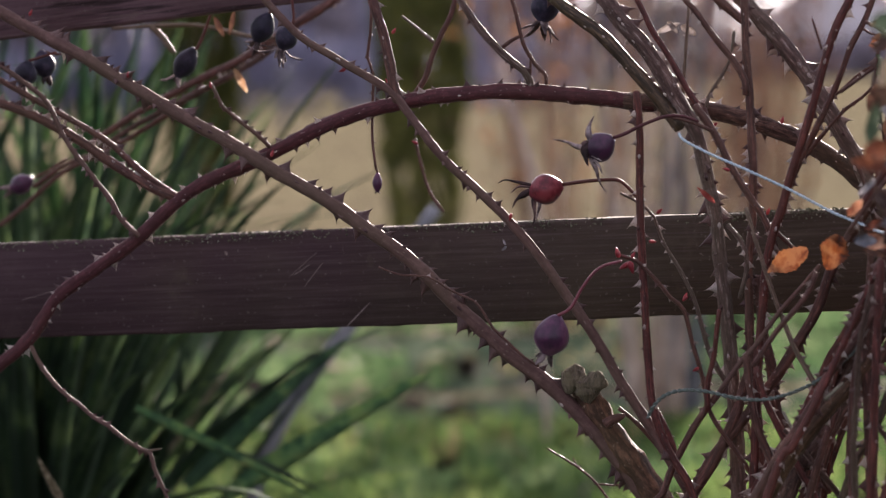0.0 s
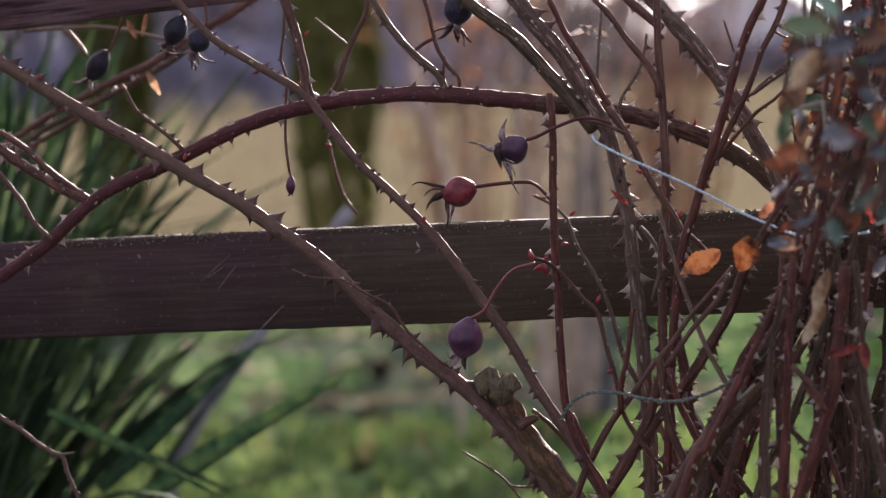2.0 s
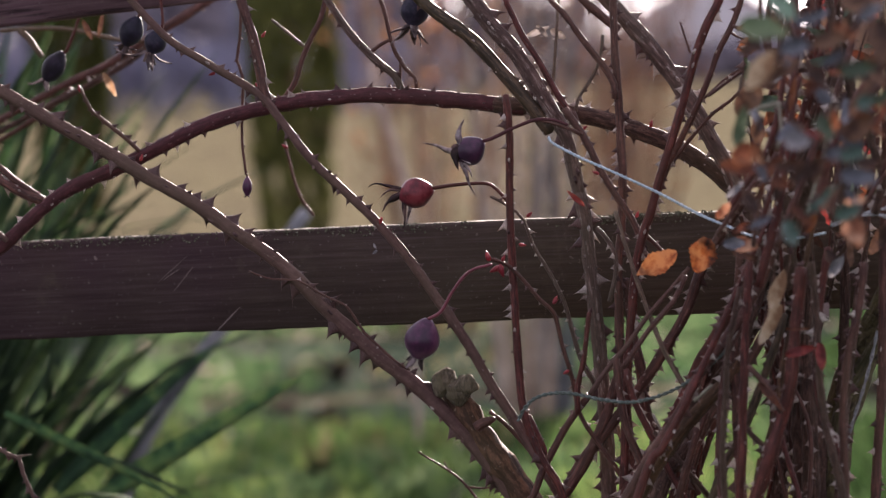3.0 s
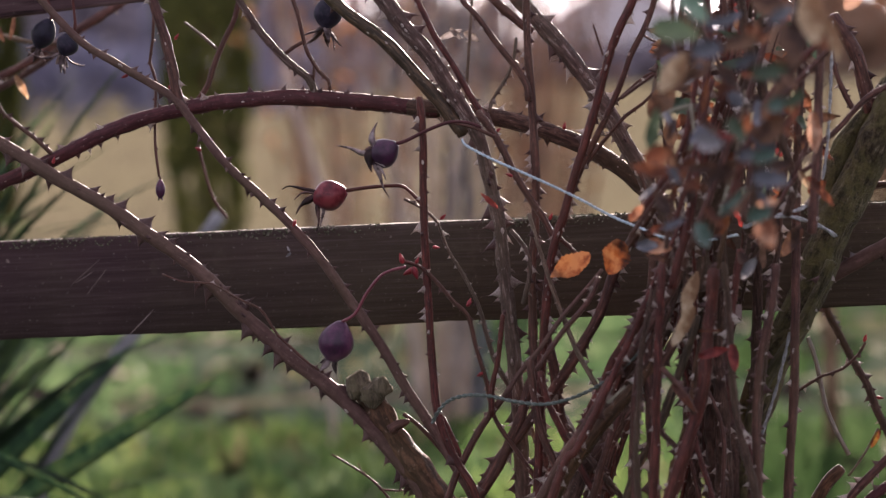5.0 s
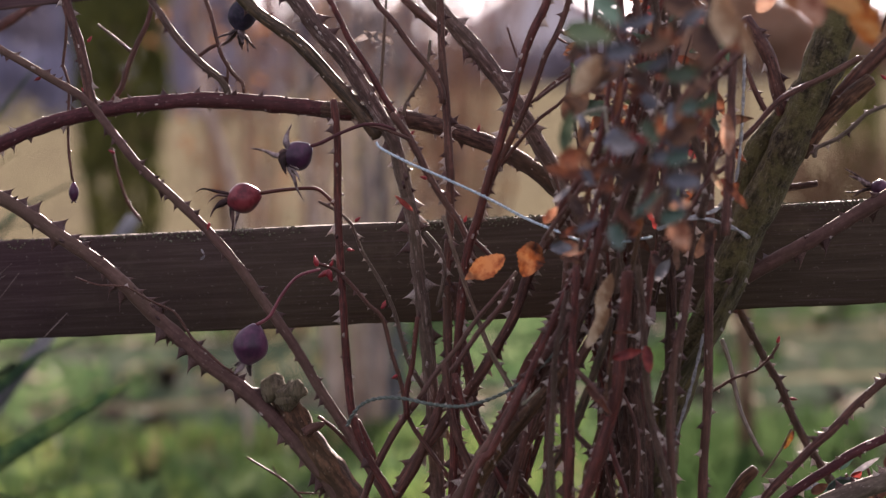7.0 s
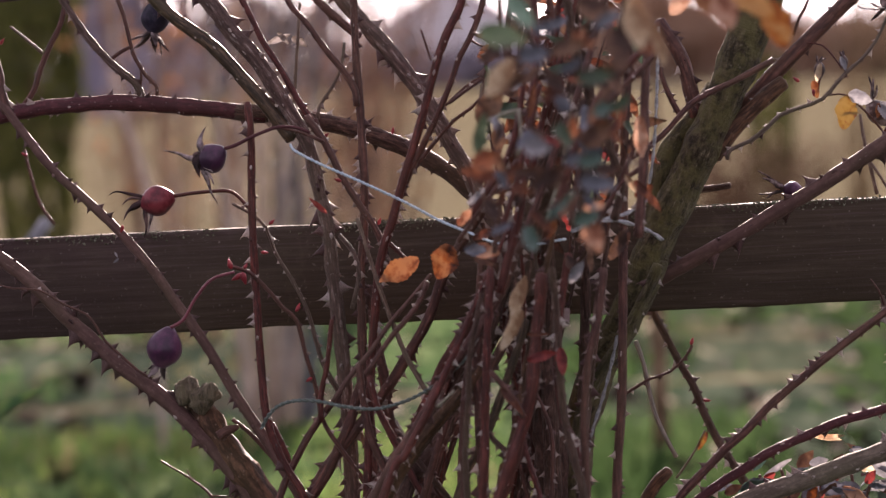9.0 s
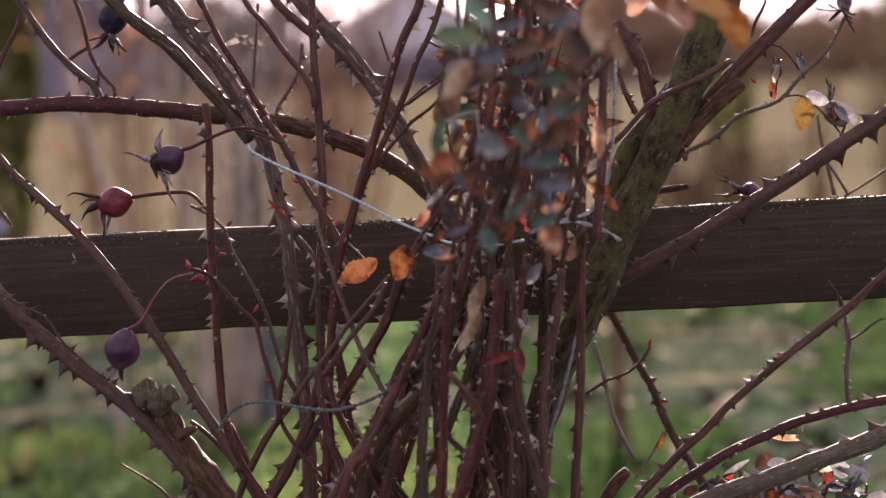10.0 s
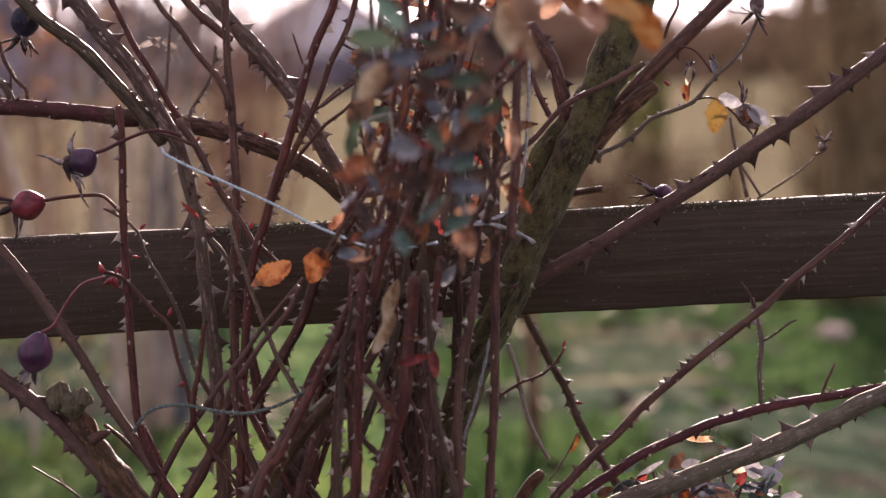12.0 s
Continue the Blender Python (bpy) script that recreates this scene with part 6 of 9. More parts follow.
cane('straw', [(0.5429, 2.3940, 0.7209), (0.5260, 2.3964, 0.7059), (0.5067, 2.3991, 0.6929), (0.4874, 2.4018, 0.6818)], 0.0019, 0.0023, gap=0)
cane('old', [(0.2710, 2.3721, 0.6245), (0.2829, 2.3682, 0.5892), (0.2911, 2.3648, 0.5711), (0.3011, 2.3612, 0.5502), (0.3129, 2.3573, 0.5287), (0.3196, 2.3541, 0.5089), (0.3259, 2.3510, 0.4943), (0.3341, 2.3477, 0.4782), (0.3441, 2.3440, 0.4617), (0.3572, 2.3400, 0.4394)], 0.0058, 0.0076, gap=0.01, size=0.0079)
cane('brown', [(0.5829, 2.1684, 0.7203), (0.5425, 2.1733, 0.6885), (0.5124, 2.1767, 0.6616), (0.4916, 2.1789, 0.6454), (0.4667, 2.1816, 0.6253), (0.4445, 2.1839, 0.6052), (0.4117, 2.1878, 0.5813), (0.3814, 2.1912, 0.5573), (0.3528, 2.1945, 0.5331), (0.3334, 2.1964, 0.5132), (0.3164, 2.1980, 0.4986), (0.3006, 2.1995, 0.4825), (0.2834, 2.2011, 0.4652), (0.2711, 2.2020, 0.4500), (0.2397, 2.2045, 0.4111), (0.1484, 2.1983, 0.2006), (0.0570, 2.1921, -0.0100)], 0.0061, 0.0078, gap=0.011, size=0.0079)
cane('plum', [(0.5835, 2.1483, 0.5550), (0.5492, 2.1538, 0.5478), (0.5239, 2.1581, 0.5430), (0.5064, 2.1612, 0.5398), (0.4862, 2.1648, 0.5367), (0.4656, 2.1684, 0.5344), (0.4405, 2.1726, 0.5296), (0.4211, 2.1761, 0.5238), (0.3990, 2.1799, 0.5180), (0.3776, 2.1836, 0.5086), (0.3456, 2.1888, 0.4933), (0.3289, 2.1918, 0.4824), (0.3117, 2.1949, 0.4725), (0.2953, 2.1979, 0.4607), (0.2797, 2.2008, 0.4453), (0.2444, 2.2074, 0.4105), (0.1399, 2.2010, 0.2003), (0.0353, 2.1947, -0.0100)], 0.0067, 0.0096, gap=0.01, size=0.0072)
cane('ash', [(0.5758, 2.1194, 0.5669), (0.5506, 2.1245, 0.5535), (0.5274, 2.1292, 0.5426), (0.5085, 2.1334, 0.5337), (0.4916, 2.1373, 0.5243), (0.4730, 2.1415, 0.5163), (0.4578, 2.1451, 0.5094), (0.4391, 2.1493, 0.5014), (0.4182, 2.1538, 0.4937), (0.3943, 2.1586, 0.4848), (0.3724, 2.1632, 0.4767), (0.3509, 2.1678, 0.4690), (0.3293, 2.1724, 0.4609), (0.3032, 2.1775, 0.4479), (0.2592, 2.1863, 0.4261), (0.1307, 2.1925, 0.2080), (0.0023, 2.1987, -0.0100)], 0.0146, 0.0169, gap=0.012, size=0.0128, rough=0.12)
cane('grey', [(0.4536, 2.2665, 0.6073), (0.4538, 2.2465, 0.5884), (0.4522, 2.2267, 0.5744), (0.4464, 2.2075, 0.5540), (0.4437, 2.1879, 0.5295)], 0.0041, 0.0036, gap=0.012, size=0.0044)
cane('grey', [(0.4526, 2.2266, 0.5753), (0.4652, 2.2249, 0.5831), (0.4755, 2.2234, 0.5909), (0.4809, 2.2227, 0.5926)], 0.0022, 0.0018, gap=0.01, size=0.0035)
cane('brown', [(0.4479, 2.2273, 0.6038), (0.4437, 2.2279, 0.6151), (0.4373, 2.2288, 0.6243)], 0.0018, 0.0014, gap=0)
cane('brown', [(0.4842, 2.1622, 0.5344), (0.4879, 2.1617, 0.5462), (0.4924, 2.1611, 0.5562), (0.4960, 2.1606, 0.5636)], 0.0025, 0.0018, gap=0.01, size=0.0026)
cane('bleached', [(0.2540, 2.2644, 0.5781), (0.2598, 2.2636, 0.5598), (0.2630, 2.2632, 0.5415), (0.2678, 2.2625, 0.5208), (0.2754, 2.2614, 0.5024), (0.2848, 2.2601, 0.4839)], 0.0040, 0.0037, gap=0)
cane('brown', [(0.2438, 2.2559, 0.5362), (0.2551, 2.2543, 0.5427), (0.2642, 2.2530, 0.5480), (0.2800, 2.2508, 0.5535), (0.2914, 2.2492, 0.5646), (0.2975, 2.2484, 0.5744)], 0.0026, 0.0022, gap=0.012, size=0.0044)
cane('stump', [(0.2792, 2.2609, 0.4735), (0.2676, 2.2625, 0.4614), (0.2582, 2.2639, 0.4456)], 0.0094, 0.0110, gap=0, tip=0.9, rough=0.15)
cane('straw', [(0.3185, 2.3354, 0.4946), (0.3102, 2.3366, 0.4797), (0.3006, 2.3379, 0.4657), (0.2934, 2.3389, 0.4564)], 0.0019, 0.0019, gap=0)
cane('brown', [(0.3917, 2.2352, 0.8626), (0.3935, 2.2349, 0.8447), (0.3866, 2.2359, 0.8316), (0.3818, 2.2365, 0.8184)], 0.0018, 0.0026, gap=0)
cane('brown', [(-0.1284, 2.2980, 0.4900), (-0.1139, 2.2959, 0.4808), (-0.1039, 2.2945, 0.4739), (-0.0935, 2.2931, 0.4651), (-0.0833, 2.2917, 0.4527), (-0.0736, 2.2903, 0.4376)], 0.0014, 0.0024, gap=0.012, size=0.0035)
cane('brown', [(-0.0535, 2.2875, 0.4551), (-0.0638, 2.2889, 0.4606), (-0.0776, 2.2909, 0.4601), (-0.0913, 2.2928, 0.4614)], 0.0013, 0.0018, gap=0.012, size=0.0035)
cane('brown', [(-0.1078, 2.2951, 0.4826), (-0.1052, 2.2947, 0.4762), (-0.1035, 2.2945, 0.4729)], 0.0010, 0.0014, gap=0)

# hips
hip('plum', (-0.1171, 2.1964, 0.5925), (-0.3110, 0.0435, -0.9494), 0.0268, 0.0302, [(-0.1021, 2.1943, 0.6129), (-0.0929, 2.1930, 0.6282), (-0.0794, 2.1911, 0.6433), (-0.0619, 2.1887, 0.6487)], 0.0028, 4, 0.012, 0.35, 'ripe dark plum rose hip hanging on a curved pink stalk', 'pink')
red_hip = hip('red', (-0.1205, 2.2368, 0.7034), (-0.955, 0.1385, -0.24), 0.0238, 0.0262, [(-0.0926, 2.2329, 0.7086), (-0.0770, 2.2308, 0.7096), (-0.0650, 2.2291, 0.7093), (-0.0593, 2.2283, 0.7061), (-0.0537, 2.2275, 0.7003), (-0.0499, 2.2270, 0.6958)], 0.0032, 0, label='dull red rose hip with long dried maroon sepals', stalk_kind='red')
dried_sepal(red_hip, [(-0.1300, 2.2342, 0.7060), (-0.1416, 2.2358, 0.7089), (-0.1528, 2.2374, 0.7113), (-0.1587, 2.2382, 0.7088)], 0.0027, SEPAL_DARK)
dried_sepal(red_hip, [(-0.1310, 2.2343, 0.7051), (-0.1408, 2.2357, 0.7062), (-0.1458, 2.2364, 0.7036), (-0.1490, 2.2368, 0.7006)], 0.0022, SEPAL_DARK)
dried_sepal(red_hip, [(-0.1301, 2.2342, 0.7033), (-0.1387, 2.2354, 0.6995), (-0.1447, 2.2362, 0.6952), (-0.1480, 2.2367, 0.6890)], 0.0053, SEPAL_DARK)
dried_sepal(red_hip, [(-0.1302, 2.2342, 0.7020), (-0.1309, 2.2343, 0.6918), (-0.1303, 2.2342, 0.6829), (-0.1323, 2.2345, 0.6740)], 0.0036, SEPAL_DARK)
dried_sepal(red_hip, [(-0.1275, 2.2338, 0.7015), (-0.1260, 2.2336, 0.6926), (-0.1280, 2.2339, 0.6846), (-0.1300, 2.2342, 0.6767)], 0.0027, SEPAL)
dried_sepal(red_hip, [(-0.1274, 2.2338, 0.7050), (-0.1314, 2.2344, 0.7042), (-0.1333, 2.2346, 0.7012)], 0.0062, SEPAL_DARK)
purple_hip = hip('plum', (-0.0765, 2.2107, 0.7363), (-0.80, 0.1305, -0.55), 0.0226, 0.0238, [(-0.0591, 2.2083, 0.7451), (-0.0467, 2.2065, 0.7509), (-0.0356, 2.2050, 0.7554), (-0.0246, 2.2035, 0.7586), (-0.0115, 2.2016, 0.7579), (-0.0008, 2.2001, 0.7537)], 0.0030, 0, label='purple rose hip with frayed pale and black sepals', stalk_kind='plum')
dried_sepal(purple_hip, [(-0.0844, 2.2038, 0.7411), (-0.0855, 2.2040, 0.7481), (-0.0841, 2.2038, 0.7541), (-0.0808, 2.2033, 0.7602)], 0.0049, SEPAL_PALE)
dried_sepal(purple_hip, [(-0.0854, 2.2040, 0.7376), (-0.0934, 2.2051, 0.7365), (-0.1025, 2.2064, 0.7406), (-0.1139, 2.2080, 0.7431)], 0.0040, SEPAL)
dried_sepal(purple_hip, [(-0.0836, 2.2037, 0.7384), (-0.0873, 2.2042, 0.7341), (-0.0879, 2.2043, 0.7280), (-0.0863, 2.2041, 0.7214)], 0.0089, SEPAL_DARK)
dried_sepal(purple_hip, [(-0.0848, 2.2039, 0.7271), (-0.0806, 2.2033, 0.7200), (-0.0778, 2.2029, 0.7095), (-0.0728, 2.2022, 0.7010)], 0.0031, SEPAL)
dried_sepal(purple_hip, [(-0.0822, 2.2035, 0.7262), (-0.0779, 2.2029, 0.7217), (-0.0755, 2.2026, 0.7155)], 0.0027, SEPAL)
dried_sepal(purple_hip, [(-0.0853, 2.2040, 0.7402), (-0.0898, 2.2046, 0.7386), (-0.0908, 2.2047, 0.7351)], 0.0044, SEPAL_DARK)
dried_sepal(purple_hip, [(-0.0828, 2.2036, 0.7358), (-0.0821, 2.2035, 0.7297), (-0.0761, 2.2027, 0.7256)], 0.0031, SEPAL_PALE)
hip('black', (-0.4476, 2.4827, 0.8119), (-0.5600, 0.0503, -0.8300), 0.0188, 0.0290, [(-0.4368, 2.4812, 0.8240), (-0.4285, 2.4800, 0.8410), (-0.4212, 2.4790, 0.8605)], 0.0029, 5, 0.012, 0.4, 'blue-black rose hip', 'red')
hip('black', (-0.3660, 2.4012, 0.8393), (-0.4506, 0.0631, -0.8905), 0.0195, 0.0256, [(-0.3586, 2.4002, 0.8548), (-0.3630, 2.4008, 0.8716)], 0.0028, 4, 0.012, 0.4, 'blue-black rose hip', 'red')
hip('black', (-0.3427, 2.3780, 0.8298), (-0.4857, 0.0680, -0.8715), 0.0185, 0.0205, [(-0.3363, 2.3771, 0.8466), (-0.3379, 2.3773, 0.8702)], 0.0028, 7, 0.026, 0.7, 'shrivelled black rose hip with hanging sepals', 'red')
hip('black', (-0.5741, 2.4104, 0.8063), (-0.2915, 0.0408, -0.9557), 0.0194, 0.0217, [(-0.5665, 2.4093, 0.8177), (-0.5459, 2.4064, 0.8234)], 0.0023, 3, 0.008, 0.4, 'blue-black rose hip', 'red')
hip('black', (-0.5623, 2.4287, 0.8142), (0.1684, -0.0236, -0.9854), 0.0195, 0.0228, [(-0.5548, 2.4277, 0.8222), (-0.5446, 2.4262, 0.8215)], 0.0023, 3, 0.008, 0.4, 'blue-black rose hip', 'red')
hip('plum', (-0.6357, 2.6390, 0.7030), (-0.9051, 0.1267, -0.4059), 0.0182, 0.0232, [(-0.6129, 2.6358, 0.7132), (-0.5902, 2.6326, 0.7260)], 0.0025, 4, 0.012, 0.5, 'small purple rose hip half hidden behind canes', 'red')
hip('black', (-0.1211, 2.2970, 0.8481), (-0.1757, 0.0246, -0.9841), 0.0226, 0.0253, [(-0.1116, 2.2956, 0.8636)], 0.0027, 8, 0.02, 0.7, 'black shrivelled rose hip with ragged sepals', 'red')
hip('plum', (-0.2660, 2.3422, 0.7080), (-0.0301, 0.0042, -0.9995), 0.0078, 0.0155, [(-0.2666, 2.3423, 0.7183)], 0.0018, 2, 0.002, 0.3, 'small withered dark flower bud', 'red')
hip('plum', (0.3878, 2.2857, 0.6938), (-0.97, 0.1386, 0.2), 0.0140, 0.0160, [(0.3998, 2.2957, 0.6908), (0.4103, 2.2926, 0.6898)], 0.0023, 5, 0.022, 0.5, 'small purple rose hip behind a cane', 'red')
hip('dry', (0.4486, 2.2372, 0.7548), (-0.5992, 0.0839, 0.7962), 0.0173, 0.0228, [(0.4527, 2.2366, 0.7403)], 0.0023, 7, 0.022, 0.9, 'split dried rose hip with pale lining', 'red')
hip('dry', (0.4501, 2.2020, 0.8434), (-0.2924, 0.0409, -0.9554), 0.0117, 0.0135, [(0.4555, 2.2012, 0.8533)], 0.0022, 7, 0.018, 1, 'dried rose hip with ragged sepals', 'red')
hip('dry', (0.5430, 2.3940, 0.7237), (0.2125, -0.0297, 0.9767), 0.0078, 0.0098, [(0.5357, 2.3950, 0.7177)], 0.0020, 7, 0.014, 0.9, 'withered grey flower remnant', 'red')
hip('dry', (0.3980, 2.2143, 0.7903), (-0.05, 0, 1), 0.0085, 0.0125, [(0.3960, 2.2143, 0.7743)], 0.0018, 3, 0.006, 0.4, 'small grey-green rose bud', 'red')
hip('dry', (0.4165, 2.2117, 0.7960), (-0.15, 0, 1), 0.0070, 0.0105, [(0.4175, 2.2117, 0.7840)], 0.0018, 2, 0.004, 0.4, 'small pale rose bud', 'red')
bud((-0.5520, 2.3373, 0.8533), (0.4454, -0.0624, 0.8932), 0.0058)
bud((-0.4698, 2.3308, 0.7995), (0.1654, -0.0232, 0.9860), 0.0058)
bud((-0.3519, 2.3293, 0.7312), (0.2802, -0.0392, 0.9591), 0.0059)
bud((-0.4006, 2.3361, 0.7892), (-0.2517, 0.0352, 0.9672), 0.0059)
bud((-0.2471, 2.2846, 0.7882), (-0.5838, 0.0817, 0.8078), 0.0058)
bud((-0.2440, 2.2842, 0.8289), (0.5862, -0.0821, 0.8060), 0.0058)
bud((-0.2253, 2.2815, 0.7400), (-0.8806, 0.1233, 0.4575), 0.0058)
bud((-0.2829, 2.2896, 0.8019), (-0.9335, 0.1307, -0.3339), 0.0058)
bud((-0.1504, 2.2611, 0.6835), (-0.3017, 0.0422, -0.9525), 0.0058)
bud((-0.0349, 2.2349, 0.6821), (0.7749, -0.1085, 0.6226), 0.0057)
bud((-0.2592, 2.2863, 0.8484), (-0.1386, 0.0194, 0.9902), 0.0058)
bud((-0.0152, 2.2221, 0.6154), (0.4617, -0.0646, 0.8847), 0.0057)
bud((-0.0641, 2.1990, 0.6503), (-0.25, 0.03, 0.95), 0.0085)
bud((-0.0544, 2.1976, 0.6502), (0.4715, -0.0660, 0.8794), 0.0056)
bud((-0.0553, 2.1937, 0.6465), (-0.7, 0.10, -0.35), 0.0095)
bud((-0.0561, 2.1908, 0.6484), (0.25, -0.03, -0.85), 0.0100)
bud((-0.0162, 2.2023, 0.6158), (0.7683, -0.1076, 0.6310), 0.0057)
bud((-0.0046, 2.2106, 0.5631), (-0.8592, 0.1203, -0.4973), 0.0057)
bud((0.0096, 2.2286, 0.7488), (0.7924, -0.1109, 0.5998), 0.0057)
bud((0.0227, 2.2168, 0.7149), (-0.9325, 0.1306, 0.3367), 0.0057)
bud((0.0504, 2.2229, 0.6799), (0.3938, -0.0551, 0.9175), 0.0057)
bud((-0.0413, 2.2158, 0.6618), (0.9776, -0.1369, -0.1601), 0.0057)
bud((0.0647, 2.2709, 0.7489), (0.2218, -0.0311, 0.9746), 0.0059)
bud((0.3173, 2.3356, 0.5206), (0.9768, -0.1368, -0.1645), 0.0061)
bud((0.4551, 2.2263, 0.8438), (-0.5749, 0.0805, 0.8143), 0.0059)
bud((0.2966, 2.2485, 0.5753), (0.3352, -0.0469, 0.9410), 0.0059)
bud((0.3821, 2.2165, 0.7818), (-0.7763, 0.1087, 0.6210), 0.0058)
bud((0.3911, 2.2052, 0.7759), (0.0869, -0.0122, -0.9961), 0.0058)

# leaves that still hang on
leaf('red', (0.0106, 2.2335, 0.6893), (-0.7345, 0.1028, 0.6707), 0.0187, 0.0053, 0, 0.4, 0.3)
leaf('orange', (0.0786, 2.1490, 0.6570), (-0.8258, 0.1156, -0.5520), 0.0353, 0.0208, 15, 0.3, 0.5, label='orange withered rose leaf with brown spots')
leaf('orange', (0.1007, 2.1259, 0.6687), (-0.3653, 0.0511, -0.9295), 0.0276, 0.0271, -15, 0.3, 0.5, label='pale orange round withered rose leaf')
leaf('brown', (0.2053, 2.2223, 0.6645), (0.6999, -0.0980, -0.7074), 0.0152, 0.0088, -35, 0.4, 0.672292)
leaf('red', (0.2027, 2.2340, 0.6697), (-0.1748, 0.0245, 0.9843), 0.0262, 0.0145, -60, 0.4, 0.73546)
leaf('brown', (0.1838, 2.2590, 0.6678), (0.7328, -0.1026, -0.6726), 0.0252, 0.0104, 30, 0.4, 0.687469)
leaf('green', (0.1918, 2.2202, 0.8276), (0.3741, -0.0524, -0.9259), 0.0149, 0.0079, -60, 0.4, 1.07228)
leaf('red', (0.2123, 2.2601, 0.7845), (0.8487, -0.1188, 0.5153), 0.0140, 0.0085, -35, 0.4, 0.783824)
leaf('brown', (0.1597, 2.2102, 0.7568), (0.8759, -0.1226, 0.4666), 0.0231, 0.0140, 30, 0.4, 0.562919)
leaf('red', (0.2102, 2.2278, 0.8087), (-0.9015, 0.1262, -0.4139), 0.0219, 0.0090, -35, 0.4, 0.900859)
leaf('green', (0.2418, 2.2233, 0.8110), (0.6364, -0.0891, 0.7662), 0.0259, 0.0130, 0, 0.4, 1.0308)
leaf('cream', (0.1923, 2.2078, 0.7765), (0.8554, -0.1198, -0.5039), 0.0131, 0.0073, 0, 0.4, 0.485697)
leaf('green', (0.2149, 2.2316, 0.6696), (0.5270, -0.0738, 0.8466), 0.0265, 0.0173, 0, 0.4, 1.06105)
leaf('cream', (0.2059, 2.2405, 0.8023), (-0.9896, 0.1386, 0.0375), 0.0146, 0.0070, -35, 0.4, 0.410195)
leaf('brown', (0.2293, 2.2491, 0.7352), (0.9897, -0.1386, 0.0352), 0.0136, 0.0054, 60, 0.4, 0.7198)
leaf('brown', (0.1851, 2.2475, 0.7402), (-0.2315, 0.0324, 0.9723), 0.0214, 0.0138, -60, 0.4, 0.931755)
leaf('brown', (0.1515, 2.2291, 0.8564), (0.9878, -0.1383, 0.0715), 0.0194, 0.0079, 0, 0.4, 0.654914)
leaf('green', (0.2325, 2.2553, 0.8071), (0.9640, -0.1350, -0.2292), 0.0210, 0.0130, -60, 0.4, 0.597981)
leaf('red', (0.2330, 2.2363, 0.7237), (-0.2801, 0.0392, 0.9592), 0.0196, 0.0106, -35, 0.4, 0.858372)
leaf('brown', (0.2474, 2.2415, 0.7971), (0.6455, -0.0904, -0.7584), 0.0161, 0.0105, -35, 0.4, 0.687549)
leaf('red', (0.2024, 2.2588, 0.8511), (-0.3890, 0.0545, -0.9196), 0.0266, 0.0139, -35, 0.4, 1.03201)
leaf('cream', (0.2207, 2.2420, 0.6615), (0.4411, -0.0618, 0.8953), 0.0194, 0.0110, -35, 0.4, 0.925607)
leaf('red', (0.1801, 2.2012, 0.7320), (-0.1908, 0.0267, -0.9813), 0.0140, 0.0093, 60, 0.4, 0.464903)
leaf('brown', (0.2011, 2.2126, 0.8055), (0.4225, -0.0592, -0.9044), 0.0152, 0.0071, 30, 0.4, 0.559459)
leaf('brown', (0.2293, 2.2296, 0.7335), (0.4822, -0.0675, 0.8735), 0.0144, 0.0057, 30, 0.4, 1.06286)
leaf('brown', (0.2466, 2.2481, 0.8327), (-0.2819, 0.0395, -0.9586), 0.0146, 0.0091, -60, 0.4, 0.868606)
leaf('red', (0.1779, 2.2552, 0.7996), (0.2300, -0.0322, -0.9727), 0.0176, 0.0070, 60, 0.4, 0.752277)
leaf('cream', (0.1971, 2.2483, 0.8562), (-0.9809, 0.1373, -0.1375), 0.0191, 0.0100, -35, 0.4, 0.852127)
leaf('brown', (0.1565, 2.2479, 0.8077), (0.9443, -0.1322, -0.3014), 0.0143, 0.0062, -35, 0.4, 0.593872)
leaf('brown', (0.2208, 2.2288, 0.8157), (-0.7004, 0.0981, -0.7070), 0.0205, 0.0092, -60, 0.4, 1.03278)
leaf('brown', (0.1590, 2.2567, 0.8412), (0.6404, -0.0897, -0.7628), 0.0233, 0.0119, 30, 0.4, 0.80578)
leaf('red', (0.1886, 2.2156, 0.7191), (-0.9513, 0.1332, -0.2782), 0.0189, 0.0086, 60, 0.4, 0.403152)
leaf('cream', (0.1956, 2.2218, 0.8027), (-0.9640, 0.1350, -0.2293), 0.0227, 0.0133, 0, 0.4, 0.657836)
leaf('brown', (0.1749, 2.2610, 0.6898), (-0.4456, 0.0624, -0.8931), 0.0225, 0.0144, 30, 0.4, 1.07165)
leaf('cream', (0.1614, 2.2278, 0.8006), (0.3153, -0.0441, -0.9480), 0.0148, 0.0082, 0, 0.4, 0.469114)
leaf('green', (0.1744, 2.2263, 0.6826), (0.7265, -0.1017, -0.6796), 0.0235, 0.0122, 60, 0.4, 0.597533)
leaf('amber', (0.2787, 1.7210, 0.8356), (0.2846, -0.0398, -0.9578), 0.0330, 0.0218, 0, 0.35, 0.6, label='bright orange withered rose leaf')
leaf('amber', (0.2539, 1.7045, 0.8426), (0.7947, -0.1113, -0.5967), 0.0319, 0.0178, 0, 0.3, 0.5, label='bright orange withered rose leaf')
leaf('pink', (0.2403, 1.6664, 0.8384), (0.3168, -0.0444, -0.9474), 0.0229, 0.0211, 0, 0.3, 0.5, label='pale orange withered rose leaf')
leaf('orange', (0.2328, 1.7074, 0.8440), (0.4738, -0.0663, -0.8781), 0.0213, 0.0149, 0, 0.3, 0.5, label='orange withered rose leaf')
